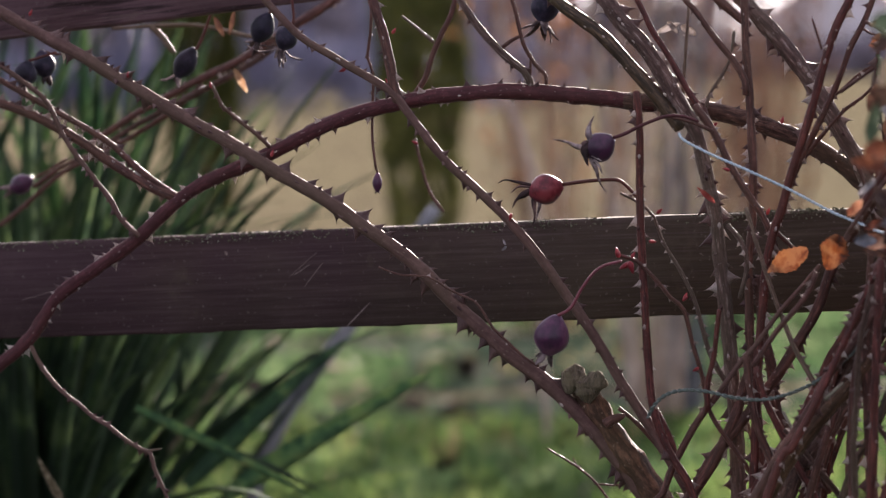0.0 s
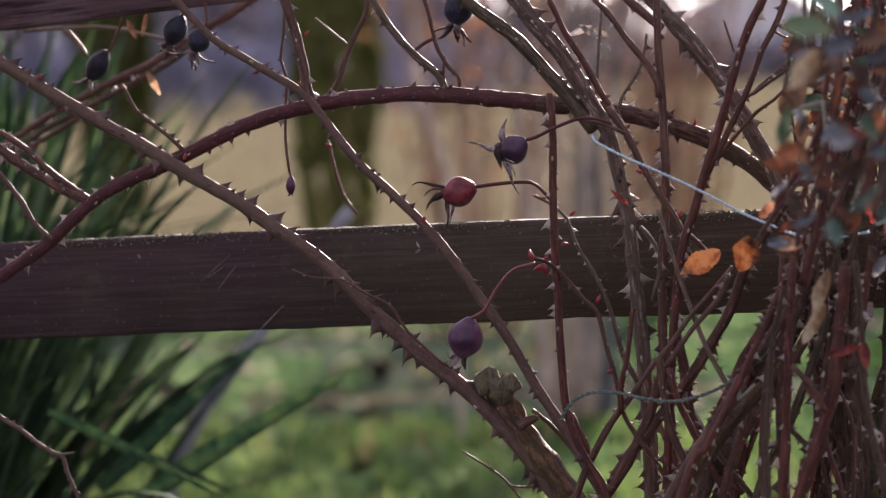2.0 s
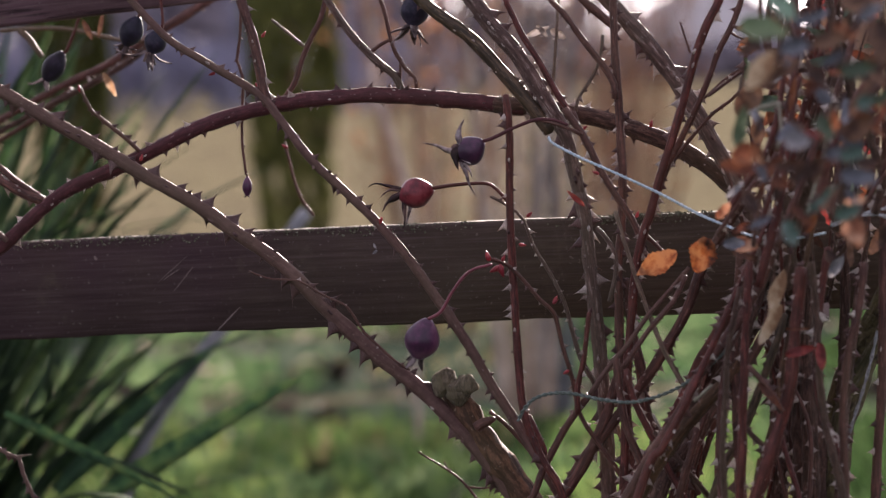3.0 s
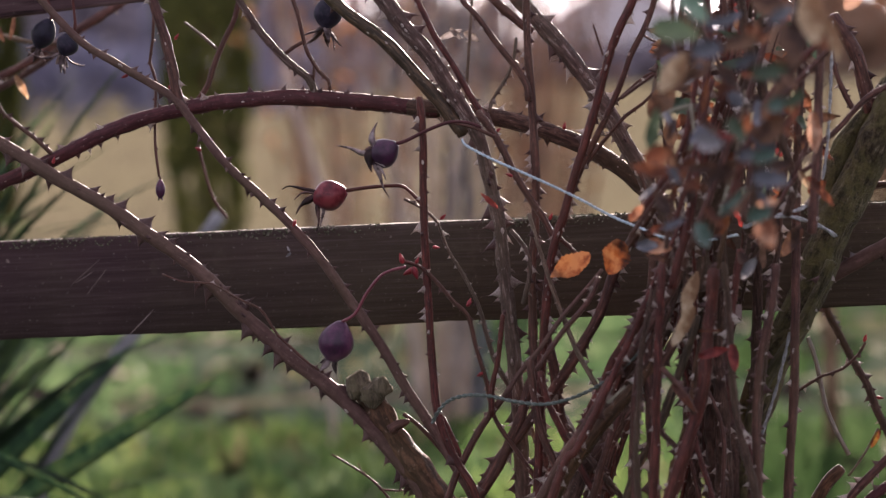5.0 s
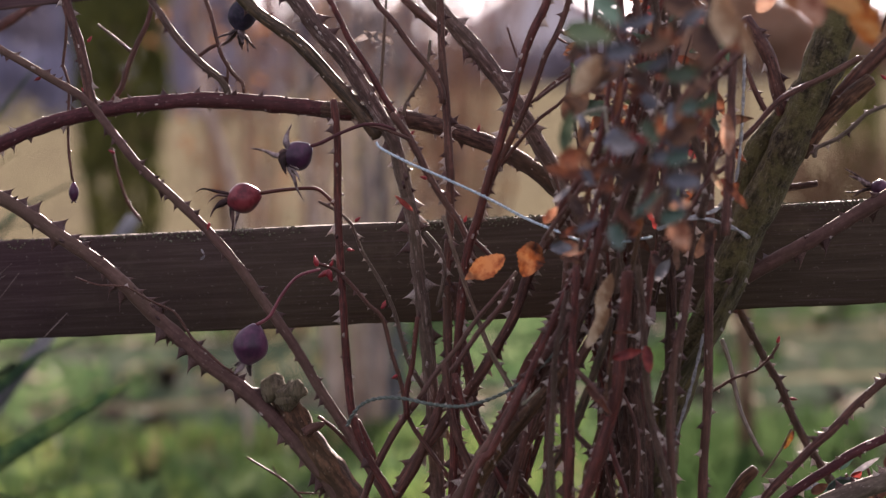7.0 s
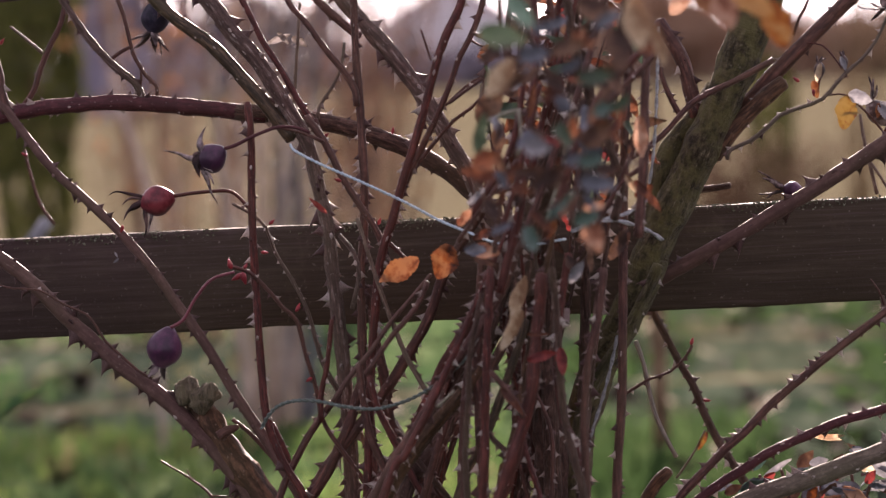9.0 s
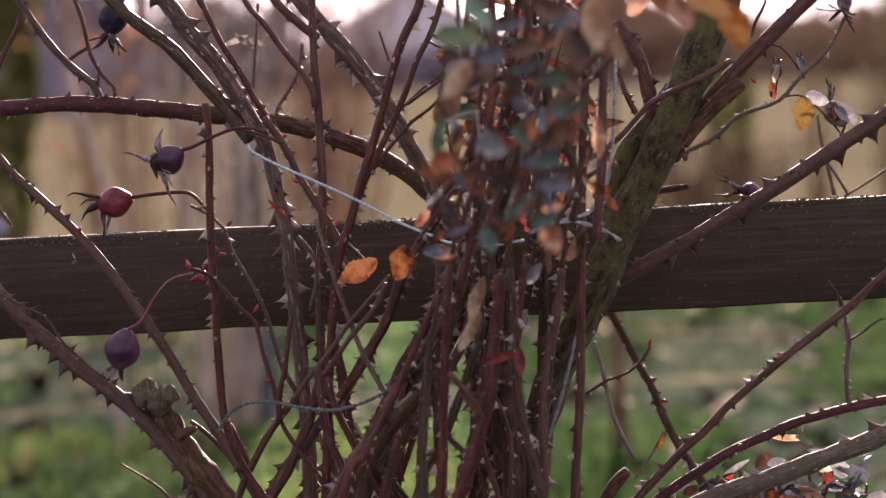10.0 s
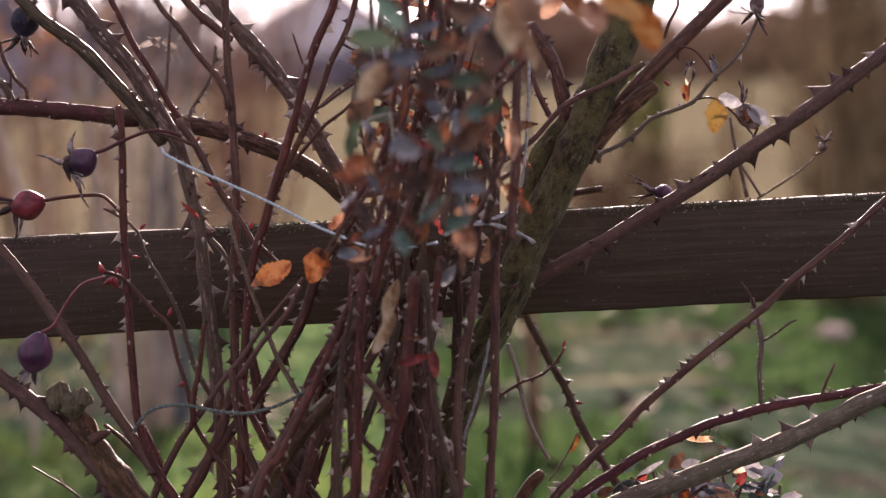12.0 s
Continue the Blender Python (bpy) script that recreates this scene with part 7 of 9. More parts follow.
leaf('pink', (0.2694, 2.0123, 0.8505), (-0.5721, 0.0801, -0.8163), 0.0229, 0.0162, 0, 0.3, 0.6)
leaf('brown', (0.2850, 2.0101, 0.8380), (-0.7280, 0.1019, 0.6779), 0.0225, 0.0162, 0, 0.3, 0.6)
leaf('yellow', (0.4178, 2.2035, 0.7700), (-0.1556, 0.0218, -0.9876), 0.0267, 0.0202, 0, 0.15, 0.3, label='yellow rose leaf with red-brown spots')
leaf('white', (0.4181, 2.2015, 0.7720), (0.9538, -0.1335, -0.2693), 0.0192, 0.0152, 30, 0.4, 0.4, label='pale blue-green curled leaf')
leaf('white', (0.4135, 2.2071, 0.8004), (0.2915, -0.0408, -0.9557), 0.0118, 0.0063, 0, 0.5, 0.3)
leaf('cream', (0.3977, 2.2093, 0.7955), (-0.2467, 0.0345, -0.9685), 0.0144, 0.0072, 0, 0.5, 0.3)
leaf('orange', (0.3921, 2.2101, 0.7825), (0.1718, -0.0241, -0.9848), 0.0143, 0.0081, 0, 0.4, 0.3)
leaf('white', (0.4472, 2.2274, 0.7630), (0.6390, -0.0895, -0.7640), 0.0228, 0.0172, 0, 0.4, 0.6, label='pale dried leaf')
leaf('orange', (0.4468, 2.2274, 0.7630), (-0.1385, 0.0194, -0.9902), 0.0119, 0.0063, 0, 0.4, 0.4)
leaf('yellow', (0.3199, 2.3352, 0.4936), (-0.4617, 0.0646, -0.8847), 0.0168, 0.0075, 0, 0.5, 0.3)
leaf('green', (0.4102, 2.2326, 0.5030), (0.8093, -0.1133, -0.5764), 0.0172, 0.0091, 0, 0.5, 0.4)
leaf('cream', (0.3946, 2.2348, 0.4988), (0.9863, -0.1381, 0.0898), 0.0216, 0.0054, 0, 0.4, 0.5)
leaf('white', (0.4188, 2.2314, 0.4892), (0.9757, -0.1366, -0.1711), 0.0192, 0.0063, 0, 0.4, 0.5)

# stems, twigs and leaves of the tied clump
cane('brown', [(0.1434, 1.9999, 0.8588), (0.1569, 1.9980, 0.8190), (0.1680, 1.9965, 0.7950), (0.1796, 1.9949, 0.7741), (0.1865, 1.9939, 0.7509)], 0.0032, 0.0036, gap=0.013, size=0.007)
cane('red', [(0.1641, 2.0770, 0.8607), (0.1657, 2.0768, 0.8114), (0.1596, 2.0777, 0.7664), (0.1555, 2.0782, 0.7211), (0.1457, 2.0796, 0.6758), (0.1355, 2.0810, 0.6346)], 0.0053, 0.0070, gap=0.013, size=0.007)
cane('old', [(0.1891, 2.0935, 0.8605), (0.1935, 2.0929, 0.8232), (0.1968, 2.0924, 0.7941), (0.1877, 2.0937, 0.7612), (0.1789, 2.0950, 0.7365)], 0.0062, 0.0092, gap=0.013, size=0.007)
cane('brown', [(0.2169, 2.0496, 0.8584), (0.2036, 2.0515, 0.8102), (0.1927, 2.0530, 0.7780), (0.1776, 2.0551, 0.7417), (0.1624, 2.0573, 0.7012), (0.1472, 2.0594, 0.6646)], 0.0045, 0.0061, gap=0.013, size=0.007)
cane('old', [(0.1903, 2.1734, 0.7534), (0.1823, 2.1745, 0.7255), (0.1717, 2.1760, 0.6955), (0.1635, 2.1771, 0.6610), (0.1582, 2.1778, 0.6263)], 0.0224, 0.0191, gap=0.012, size=0.009, rough=0.2, sides=16)
cane('red', [(0.1532, 2.0285, 0.7914), (0.1459, 2.0296, 0.7554), (0.1380, 2.0307, 0.7314), (0.1243, 2.0326, 0.7116), (0.1076, 2.0349, 0.6897)], 0.0040, 0.0053, gap=0.013, size=0.007)
cane('brown', [(0.1483, 2.0492, 0.7325), (0.1324, 2.0515, 0.7126), (0.1169, 2.0536, 0.6926), (0.1042, 2.0554, 0.6745)], 0.0041, 0.0037, gap=0.013, size=0.007)
cane('red', [(0.1635, 2.0171, 0.7871), (0.1525, 2.0186, 0.7474), (0.1458, 2.0196, 0.7195), (0.1350, 2.0211, 0.6876)], 0.0036, 0.0048, gap=0.013, size=0.007)
cane('brown', [(0.1303, 1.9818, 0.7419), (0.1335, 1.9813, 0.7174), (0.1285, 1.9820, 0.6919), (0.1252, 1.9825, 0.6702)], 0.0028, 0.0032, gap=0.013, size=0.007)
cane('brown', [(0.2433, 2.0459, 0.8212), (0.2419, 2.0461, 0.7807), (0.2398, 2.0464, 0.7401), (0.2374, 2.0468, 0.7075), (0.2346, 2.0472, 0.6749)], 0.0061, 0.0073, gap=0.013, size=0.007)
cane('brown', [(0.2462, 2.0155, 0.8067), (0.2117, 2.0204, 0.7717), (0.1950, 2.0227, 0.7420), (0.1883, 2.0236, 0.7140), (0.1836, 2.0243, 0.6859)], 0.0040, 0.0048, gap=0.013, size=0.007)
cane('red', [(0.2362, 1.9469, 0.8162), (0.2205, 1.9491, 0.8012), (0.2008, 1.9519, 0.7805), (0.1827, 1.9544, 0.7480), (0.1731, 1.9558, 0.7172), (0.1619, 1.9573, 0.6863)], 0.0050, 0.0055, gap=0.013, size=0.007)
cane('old', [(0.2148, 2.0899, 0.7750), (0.2182, 2.0895, 0.7438), (0.2238, 2.0887, 0.7228), (0.2268, 2.0882, 0.7103), (0.2208, 2.0891, 0.6854)], 0.0058, 0.0067, gap=0.010, size=0.009)
cane('brown', [(0.2380, 2.0667, 0.7231), (0.2247, 2.0685, 0.7132), (0.2107, 2.0705, 0.6908), (0.1978, 2.0723, 0.6664)], 0.0037, 0.0041, gap=0.013, size=0.007)
cane('brown', [(0.2398, 2.0664, 0.7478), (0.2300, 2.0678, 0.7275), (0.2226, 2.0688, 0.7112)], 0.0029, 0.0033, gap=0.013, size=0.007)
cane('brown', [(0.1284, 2.1420, 0.7698), (0.1341, 2.1412, 0.8086), (0.1373, 2.1408, 0.8178), (0.1241, 2.1426, 0.8258)], 0.0025, 0.0030, gap=0.02, size=0.008)
cane('brown', [(0.1053, 2.1453, 0.7734), (0.1225, 2.1428, 0.7856), (0.1375, 2.1407, 0.7958)], 0.0025, 0.0025, gap=0.02, size=0.006)
cane('straw', [(0.1265, 2.1023, 0.7878), (0.1247, 2.1025, 0.7671), (0.1282, 2.1021, 0.7440)], 0.0021, 0.0025, gap=0.014, size=0.006)
cane('bleached', [(0.1186, 1.9634, 0.7598), (0.1312, 1.9616, 0.7661), (0.1448, 1.9597, 0.7692)], 0.0031, 0.0035, gap=0)
cane('old', [(0.2082, 2.1309, 0.8486), (0.2070, 2.1310, 0.8023), (0.2100, 2.1306, 0.7557), (0.2046, 2.1313, 0.7092), (0.1974, 2.1324, 0.6712)], 0.0076, 0.0093, gap=0.013, size=0.007)
cane('brown', [(0.1792, 2.1349, 0.8621), (0.1845, 2.1342, 0.8240), (0.1854, 2.1340, 0.7775), (0.1739, 2.1357, 0.7397)], 0.0046, 0.0051, gap=0.013, size=0.007)
cane('brown', [(0.1562, 2.1681, 0.8638), (0.1518, 2.1688, 0.8254), (0.1533, 2.1685, 0.7868), (0.1574, 2.1680, 0.7480), (0.1597, 2.1676, 0.7092)], 0.0039, 0.0052, gap=0.013, size=0.007)
cane('old', [(0.2409, 2.1363, 0.8605), (0.2344, 2.1372, 0.8185), (0.2285, 2.1380, 0.7847), (0.2192, 2.1393, 0.7468), (0.2098, 2.1406, 0.7087)], 0.0055, 0.0064, gap=0.013, size=0.007)
cane('red', [(0.2015, 2.1018, 0.8605), (0.1879, 2.1037, 0.8110), (0.1744, 2.1056, 0.7697), (0.1628, 2.1072, 0.7241)], 0.0042, 0.0050, gap=0.013, size=0.007)
cane('brown', [(0.1331, 1.9814, 0.8585), (0.1342, 1.9812, 0.8272), (0.1382, 1.9807, 0.8036)], 0.0031, 0.0027, gap=0.013, size=0.007)
cane('straw', [(0.1815, 1.9746, 0.7789), (0.1767, 1.9753, 0.7438), (0.1701, 1.9762, 0.7165), (0.1617, 1.9774, 0.6911)], 0.0024, 0.0028, gap=0.013, size=0.007)
cane('straw', [(0.1832, 1.9543, 0.7674), (0.1790, 1.9549, 0.7520)], 0.0023, 0.0023, gap=0)
cane('bleached', [(0.1668, 1.9566, 0.7142), (0.1626, 1.9572, 0.7011), (0.1593, 1.9577, 0.6910)], 0.0019, 0.0023, gap=0)
cane('bleached', [(0.1421, 1.9501, 0.7706), (0.1435, 1.9499, 0.7493), (0.1405, 1.9503, 0.7397)], 0.0023, 0.0019, gap=0)
cane('red', [(0.1459, 2.0796, 0.6862), (0.1299, 2.0818, 0.6555), (0.1137, 2.0841, 0.6205), (0.0978, 2.0863, 0.5854), (0.0776, 2.0891, 0.5439), (0.0627, 2.0912, 0.5169), (0.0424, 2.0941, 0.4773), (-0.0429, 2.0941, 0.2000), (-0.0634, 2.0941, -0.0100)], 0.0037, 0.0150, gap=0.012, size=0.009)
cane('old', [(0.1519, 2.1787, 0.6482), (0.1370, 2.1808, 0.6050), (0.1199, 2.1832, 0.5639), (0.1011, 2.1858, 0.5292), (0.0783, 2.1890, 0.4922), (0.0600, 2.1916, 0.4617), (-0.0341, 2.1916, 0.2000), (-0.0581, 2.1916, -0.0100)], 0.0061, 0.0280, gap=0.014, size=0.009, rough=0.2, sides=16)
cane('old', [(0.1691, 2.2163, 0.6451), (0.1738, 2.2157, 0.6052), (0.1778, 2.2151, 0.5607), (0.1793, 2.2149, 0.5162), (0.1803, 2.2148, 0.4538), (0.1827, 2.2148, 0.2000), (0.1834, 2.2148, -0.0100)], 0.0212, 0.0426, gap=0.015, size=0.010, rough=0.22, sides=20)
cane('stump', [(0.1783, 2.1050, 0.6818), (0.1712, 2.1060, 0.6483), (0.1628, 2.1072, 0.6148), (0.1547, 2.1083, 0.5770), (0.1491, 2.1091, 0.5411), (0.1390, 2.1105, 0.5053), (0.1322, 2.1115, 0.4714), (0.0996, 2.1115, 0.2000), (0.0915, 2.1115, -0.0100)], 0.0038, 0.0177, gap=0.015, size=0.009)
cane('red', [(0.1872, 2.0938, 0.6612), (0.1798, 2.0948, 0.6153), (0.1761, 2.0954, 0.5818), (0.1808, 2.0947, 0.5397), (0.1897, 2.0934, 0.5142), (0.1956, 2.0926, 0.4719), (0.2187, 2.0926, 0.2000), (0.2243, 2.0926, -0.0100)], 0.0058, 0.0075, gap=0.012, size=0.009)
cane('brown', [(0.1370, 2.1008, 0.6414), (0.1244, 2.1026, 0.6060), (0.1111, 2.1044, 0.5789), (0.1063, 2.1051, 0.5410), (0.1057, 2.1052, 0.4733), (0.1041, 2.1052, 0.2000), (0.1037, 2.1052, -0.0100)], 0.0033, 0.0076, gap=0.012, size=0.010)
cane('moss', [(0.2672, 2.2026, 0.6429), (0.2525, 2.2046, 0.6124), (0.2379, 2.2067, 0.5862), (0.2226, 2.2088, 0.5643), (0.2088, 2.2108, 0.5379), (0.2007, 2.2119, 0.5114), (0.1948, 2.2127, 0.4535), (0.1794, 2.2127, 0.2000), (0.1753, 2.2127, -0.0100)], 0.0088, 0.0186, gap=0.03, size=0.008, rough=0.15)
cane('old', [(0.2245, 2.1686, 0.6682), (0.2172, 2.1696, 0.6337), (0.2135, 2.1701, 0.6034), (0.2100, 2.1706, 0.5687), (0.2037, 2.1715, 0.5208), (0.2021, 2.1717, 0.4596), (0.1982, 2.1717, 0.2000), (0.1971, 2.1717, -0.0100)], 0.0043, 0.0130, gap=0.013, size=0.009)
cane('brown', [(0.1247, 2.0525, 0.5797), (0.1389, 2.0506, 0.5629), (0.1474, 2.0494, 0.5463)], 0.0041, 0.0049, gap=0.012, size=0.008)
# A glint on the canes, built as a short pale twig.
cane('bleached', [(0.0849, 2.0481, 0.5561), (0.0974, 2.0464, 0.5681)], 0.0020, 0.0016, gap=0)
cane('bleached', [(0.0574, 2.1320, 0.5373), (0.0674, 2.1306, 0.5179)], 0.0021, 0.0017, gap=0)
cane('brown', [(0.0829, 2.1084, 0.6426), (0.0740, 2.1096, 0.6238), (0.0546, 2.1124, 0.6011), (0.0349, 2.1151, 0.5740)], 0.0042, 0.0042, gap=0.02, size=0.006)
leaf('green', (0.0936, 1.5569, 0.8195), (0.9625, -0.1348, -0.2353), 0.0275, 0.0170, 0, 0.2, 0.4, label='blue-green rose leaf')
leaf('teal', (0.1106, 1.5745, 0.8388), (0.5895, -0.0825, -0.8036), 0.0231, 0.0144, 0, 0.2, 0.4, label='blue-green rose leaf')
leaf('blue', (0.1173, 1.5936, 0.8058), (0.9887, -0.1384, 0.0583), 0.0188, 0.0132, 0, 0.2, 0.4, label='blue-grey rose leaf')
leaf('blue', (0.1265, 1.6123, 0.8202), (0.9800, -0.1372, 0.1440), 0.0183, 0.0091, 0, 0.3, 0.4, label='blue-grey rose leaf')
leaf('cream', (0.1214, 1.6930, 0.8043), (-0.5495, 0.0769, -0.8320), 0.0284, 0.0155, 10, 0.25, 0.5, label='pale cream rose leaf')
leaf('white', (0.1355, 1.9310, 0.7835), (0.8275, -0.1159, 0.5493), 0.0146, 0.0059, 0, 0.5, 0.5)
leaf('green', (0.1476, 1.5693, 0.7923), (0.9886, -0.1384, 0.0591), 0.0211, 0.0123, 0, 0.25, 0.4, label='dark green rose leaf')
leaf('blue', (0.1419, 1.6101, 0.7958), (0.8716, -0.1220, 0.4748), 0.0162, 0.0077, 0, 0.3, 0.4)
leaf('brown', (0.1747, 1.6255, 0.8207), (0.1477, -0.0207, -0.9888), 0.0266, 0.0198, 0, 0.3, 0.5, label='broad brown withered rose leaf')
leaf('cream', (0.1883, 1.6436, 0.8379), (0.1139, -0.0159, -0.9934), 0.0317, 0.0193, 0, 0.3, 0.5, label='long cream dead leaf')
leaf('cream', (0.2058, 1.7012, 0.8238), (0.2330, -0.0326, -0.9719), 0.0272, 0.0111, 0, 0.4, 0.4, label='pale tan hanging leaf')
leaf('blue', (0.1601, 1.5876, 0.8199), (0.8276, -0.1159, 0.5493), 0.0179, 0.0103, 0, 0.3, 0.4, label='blue-grey rose leaf')
leaf('brown', (0.1610, 1.6875, 0.8371), (0.8437, -0.1181, -0.5236), 0.0248, 0.0177, 0, 0.3, 0.4)
leaf('brown', (0.1419, 1.6701, 0.8085), (0.9799, -0.1372, 0.1447), 0.0217, 0.0131, 0, 0.3, 0.4)
leaf('green', (0.1722, 1.6259, 0.7726), (0.7751, -0.1085, 0.6224), 0.0150, 0.0085, 0, 0.3, 0.4)
leaf('teal', (0.1599, 1.6076, 0.7726), (0.9394, -0.1315, 0.3165), 0.0122, 0.0098, 0, 0.3, 0.4)
leaf('brown', (0.1177, 1.9835, 0.7609), (0.5202, -0.0728, 0.8510), 0.0292, 0.0216, 0, 0.3, 0.4)
leaf('brown', (0.1089, 1.7347, 0.8094), (0.9212, -0.1290, -0.3672), 0.0109, 0.0091, 0, 0.3, 0.4)
leaf('pink', (0.1641, 1.7270, 0.8142), (0.3638, -0.0509, 0.9301), 0.0094, 0.0045, 0, 0.4, 0.5)
leaf('pink', (0.1691, 1.7263, 0.8101), (0.7766, -0.1087, 0.6205), 0.0087, 0.0045, 0, 0.4, 0.5)
leaf('green', (0.1011, 1.7358, 0.7479), (0.1998, -0.0280, 0.9794), 0.0255, 0.0106, 0, 0.4, 0.3, label='olive green rose leaf')
leaf('rust', (0.0981, 1.7363, 0.7404), (0.9393, -0.1315, 0.3168), 0.0205, 0.0160, 0, 0.3, 0.5, label='rusty brown rose leaf')
leaf('rust', (0.1156, 1.7538, 0.7329), (-0.9841, 0.1378, 0.1119), 0.0252, 0.0138, 0, 0.3, 0.5, label='rusty brown rose leaf')
leaf('white', (0.1217, 1.6330, 0.7549), (0.9706, -0.1359, -0.1988), 0.0158, 0.0143, 0, 0.25, 0.4, label='pale blue-green rose leaf')
leaf('red', (0.1379, 1.6807, 0.7577), (0.9216, -0.1290, -0.3661), 0.0113, 0.0051, 0, 0.3, 0.4)
leaf('green', (0.1427, 1.6500, 0.7663), (0.4730, -0.0662, -0.8786), 0.0160, 0.0122, 0, 0.3, 0.4)
leaf('brown', (0.1657, 1.7268, 0.7508), (0.7749, -0.1085, 0.6227), 0.0218, 0.0166, 0, 0.3, 0.4)
leaf('rust', (0.1553, 1.7083, 0.7548), (0.1974, -0.0276, 0.9799), 0.0144, 0.0097, 0, 0.3, 0.4)
leaf('blue', (0.1467, 1.6495, 0.7429), (0.8701, -0.1218, 0.4775), 0.0125, 0.0094, 0, 0.3, 0.4)
leaf('teal', (0.1508, 1.6089, 0.7444), (0.9794, -0.1371, 0.1486), 0.0163, 0.0098, 0, 0.3, 0.4, label='green rose leaf')
leaf('brown', (0.1724, 1.7259, 0.7366), (0.9900, -0.1386, -0.0252), 0.0174, 0.0090, 0, 0.3, 0.4)
leaf('blue', (0.1514, 1.6088, 0.7343), (0.9770, -0.1368, -0.1638), 0.0210, 0.0134, 0, 0.25, 0.4, label='blue-grey rose leaf')
leaf('teal', (0.1351, 1.6511, 0.7099), (0.7175, -0.1005, 0.6892), 0.0251, 0.0065, 0, 0.4, 0.2, label='narrow blue-green rose leaf')
leaf('teal', (0.1534, 1.6685, 0.7073), (0.9383, -0.1314, 0.3198), 0.0162, 0.0124, 0, 0.3, 0.4)
leaf('pink', (0.1642, 1.7070, 0.7056), (0.3952, -0.0553, -0.9169), 0.0209, 0.0165, 10, 0.3, 0.4, label='pale orange hanging rose leaf')
leaf('brown', (0.1434, 1.7299, 0.7258), (0.5175, -0.0724, 0.8526), 0.0182, 0.0121, 0, 0.3, 0.4)
leaf('pink', (0.2278, 1.9681, 0.7632), (0.0449, -0.0063, -0.9990), 0.0290, 0.0129, 10, 0.3, 0.3, label='pale orange hanging rose leaf')
leaf('rust', (0.2253, 1.9885, 0.7179), (0.6169, -0.0864, -0.7823), 0.0285, 0.0096, 0, 0.6, 0.4, label='rusty curled rose leaf')
leaf('cream', (0.2214, 2.0090, 0.7211), (0.4731, -0.0662, -0.8785), 0.0144, 0.0062, 0, 0.5, 0.3)
leaf('teal', (0.1293, 1.7319, 0.7024), (0.3139, -0.0439, -0.9484), 0.0168, 0.0129, 0, 0.3, 0.4, label='grey-green rose leaf')
leaf('blue', (0.1082, 1.7549, 0.6972), (0.9075, -0.1271, 0.4003), 0.0171, 0.0062, 0, 0.4, 0.3)
leaf('rust', (0.1111, 1.9845, 0.6813), (0.9385, -0.1314, 0.3192), 0.0168, 0.0087, 0, 0.5, 0.4)
leaf('orange', (0.1570, 1.9280, 0.6828), (0.5168, -0.0724, 0.8530), 0.0147, 0.0085, 0, 0.3, 0.4)
leaf('pink', (0.0998, 1.9660, 0.6917), (0.6573, -0.0920, 0.7480), 0.0150, 0.0086, 0, 0.4, 0.4)
leaf('white', (0.1065, 1.9651, 0.7060), (0.7756, -0.1086, 0.6218), 0.0166, 0.0060, 0, 0.5, 0.4)
leaf('pink', (0.1670, 1.7466, 0.7114), (0.9791, -0.1371, 0.1501), 0.0133, 0.0076, 0, 0.4, 0.4)
leaf('rust', (0.1280, 1.9821, 0.7002), (0.3644, -0.0510, 0.9299), 0.0167, 0.0061, 0, 0.5, 0.5)
leaf('brown', (0.1397, 1.9604, 0.7030), (0.3639, -0.0509, 0.9301), 0.0207, 0.0086, 0, 0.5, 0.4)
leaf('rust', (0.1503, 1.9590, 0.7646), (0.1986, -0.0278, 0.9797), 0.0247, 0.0068, 0, 0.6, 0.3)
leaf('cream', (0.1497, 2.0190, 0.6513), (-0.2815, 0.0394, -0.9587), 0.0343, 0.0133, 20, 0.35, 0.5, label='long curled cream dead leaf')
leaf('cream', (0.1458, 2.0096, 0.6278), (-0.5453, 0.0763, -0.8347), 0.0325, 0.0133, -20, 0.35, 0.4, label='long curled cream dead leaf')
leaf('white', (0.1824, 2.0345, 0.6441), (0.5155, -0.0722, 0.8538), 0.0216, 0.0107, 0, 0.5, 0.8, label='grey crumpled dead leaf')
leaf('brown', (0.1821, 2.0545, 0.6620), (0.4727, -0.0662, -0.8787), 0.0156, 0.0108, 0, 0.5, 0.9)
leaf('red', (0.1491, 2.0191, 0.5910), (0.9614, -0.1346, 0.2402), 0.0223, 0.0098, 0, 0.4, 0.4, label='dull red rose leaf')
leaf('red', (0.1746, 2.0356, 0.5973), (0.0601, -0.0084, -0.9982), 0.0199, 0.0108, 0, 0.4, 0.4, label='dull red rose leaf')
leaf('rust', (0.1507, 2.0389, 0.6076), (0.9901, -0.1386, -0.0203), 0.0172, 0.0040, 0, 0.5, 0.3)
leaf('rust', (0.1313, 2.0416, 0.5687), (0.6172, -0.0864, -0.7821), 0.0259, 0.0081, 0, 0.6, 0.5, label='curled rusty brown leaf')
leaf('blue', (0.1049, 1.9853, 0.6731), (0.9901, -0.1386, -0.0228), 0.0159, 0.0104, 0, 0.25, 0.4, label='purple-grey rose leaf')
leaf('pink', (0.1100, 2.0046, 0.6727), (0.9711, -0.1360, -0.1960), 0.0220, 0.0132, 0, 0.3, 0.4, label='withered pink rose leaf')
leaf('brown', (0.1131, 2.0142, 0.6657), (0.9226, -0.1292, -0.3635), 0.0170, 0.0079, 0, 0.5, 0.4)
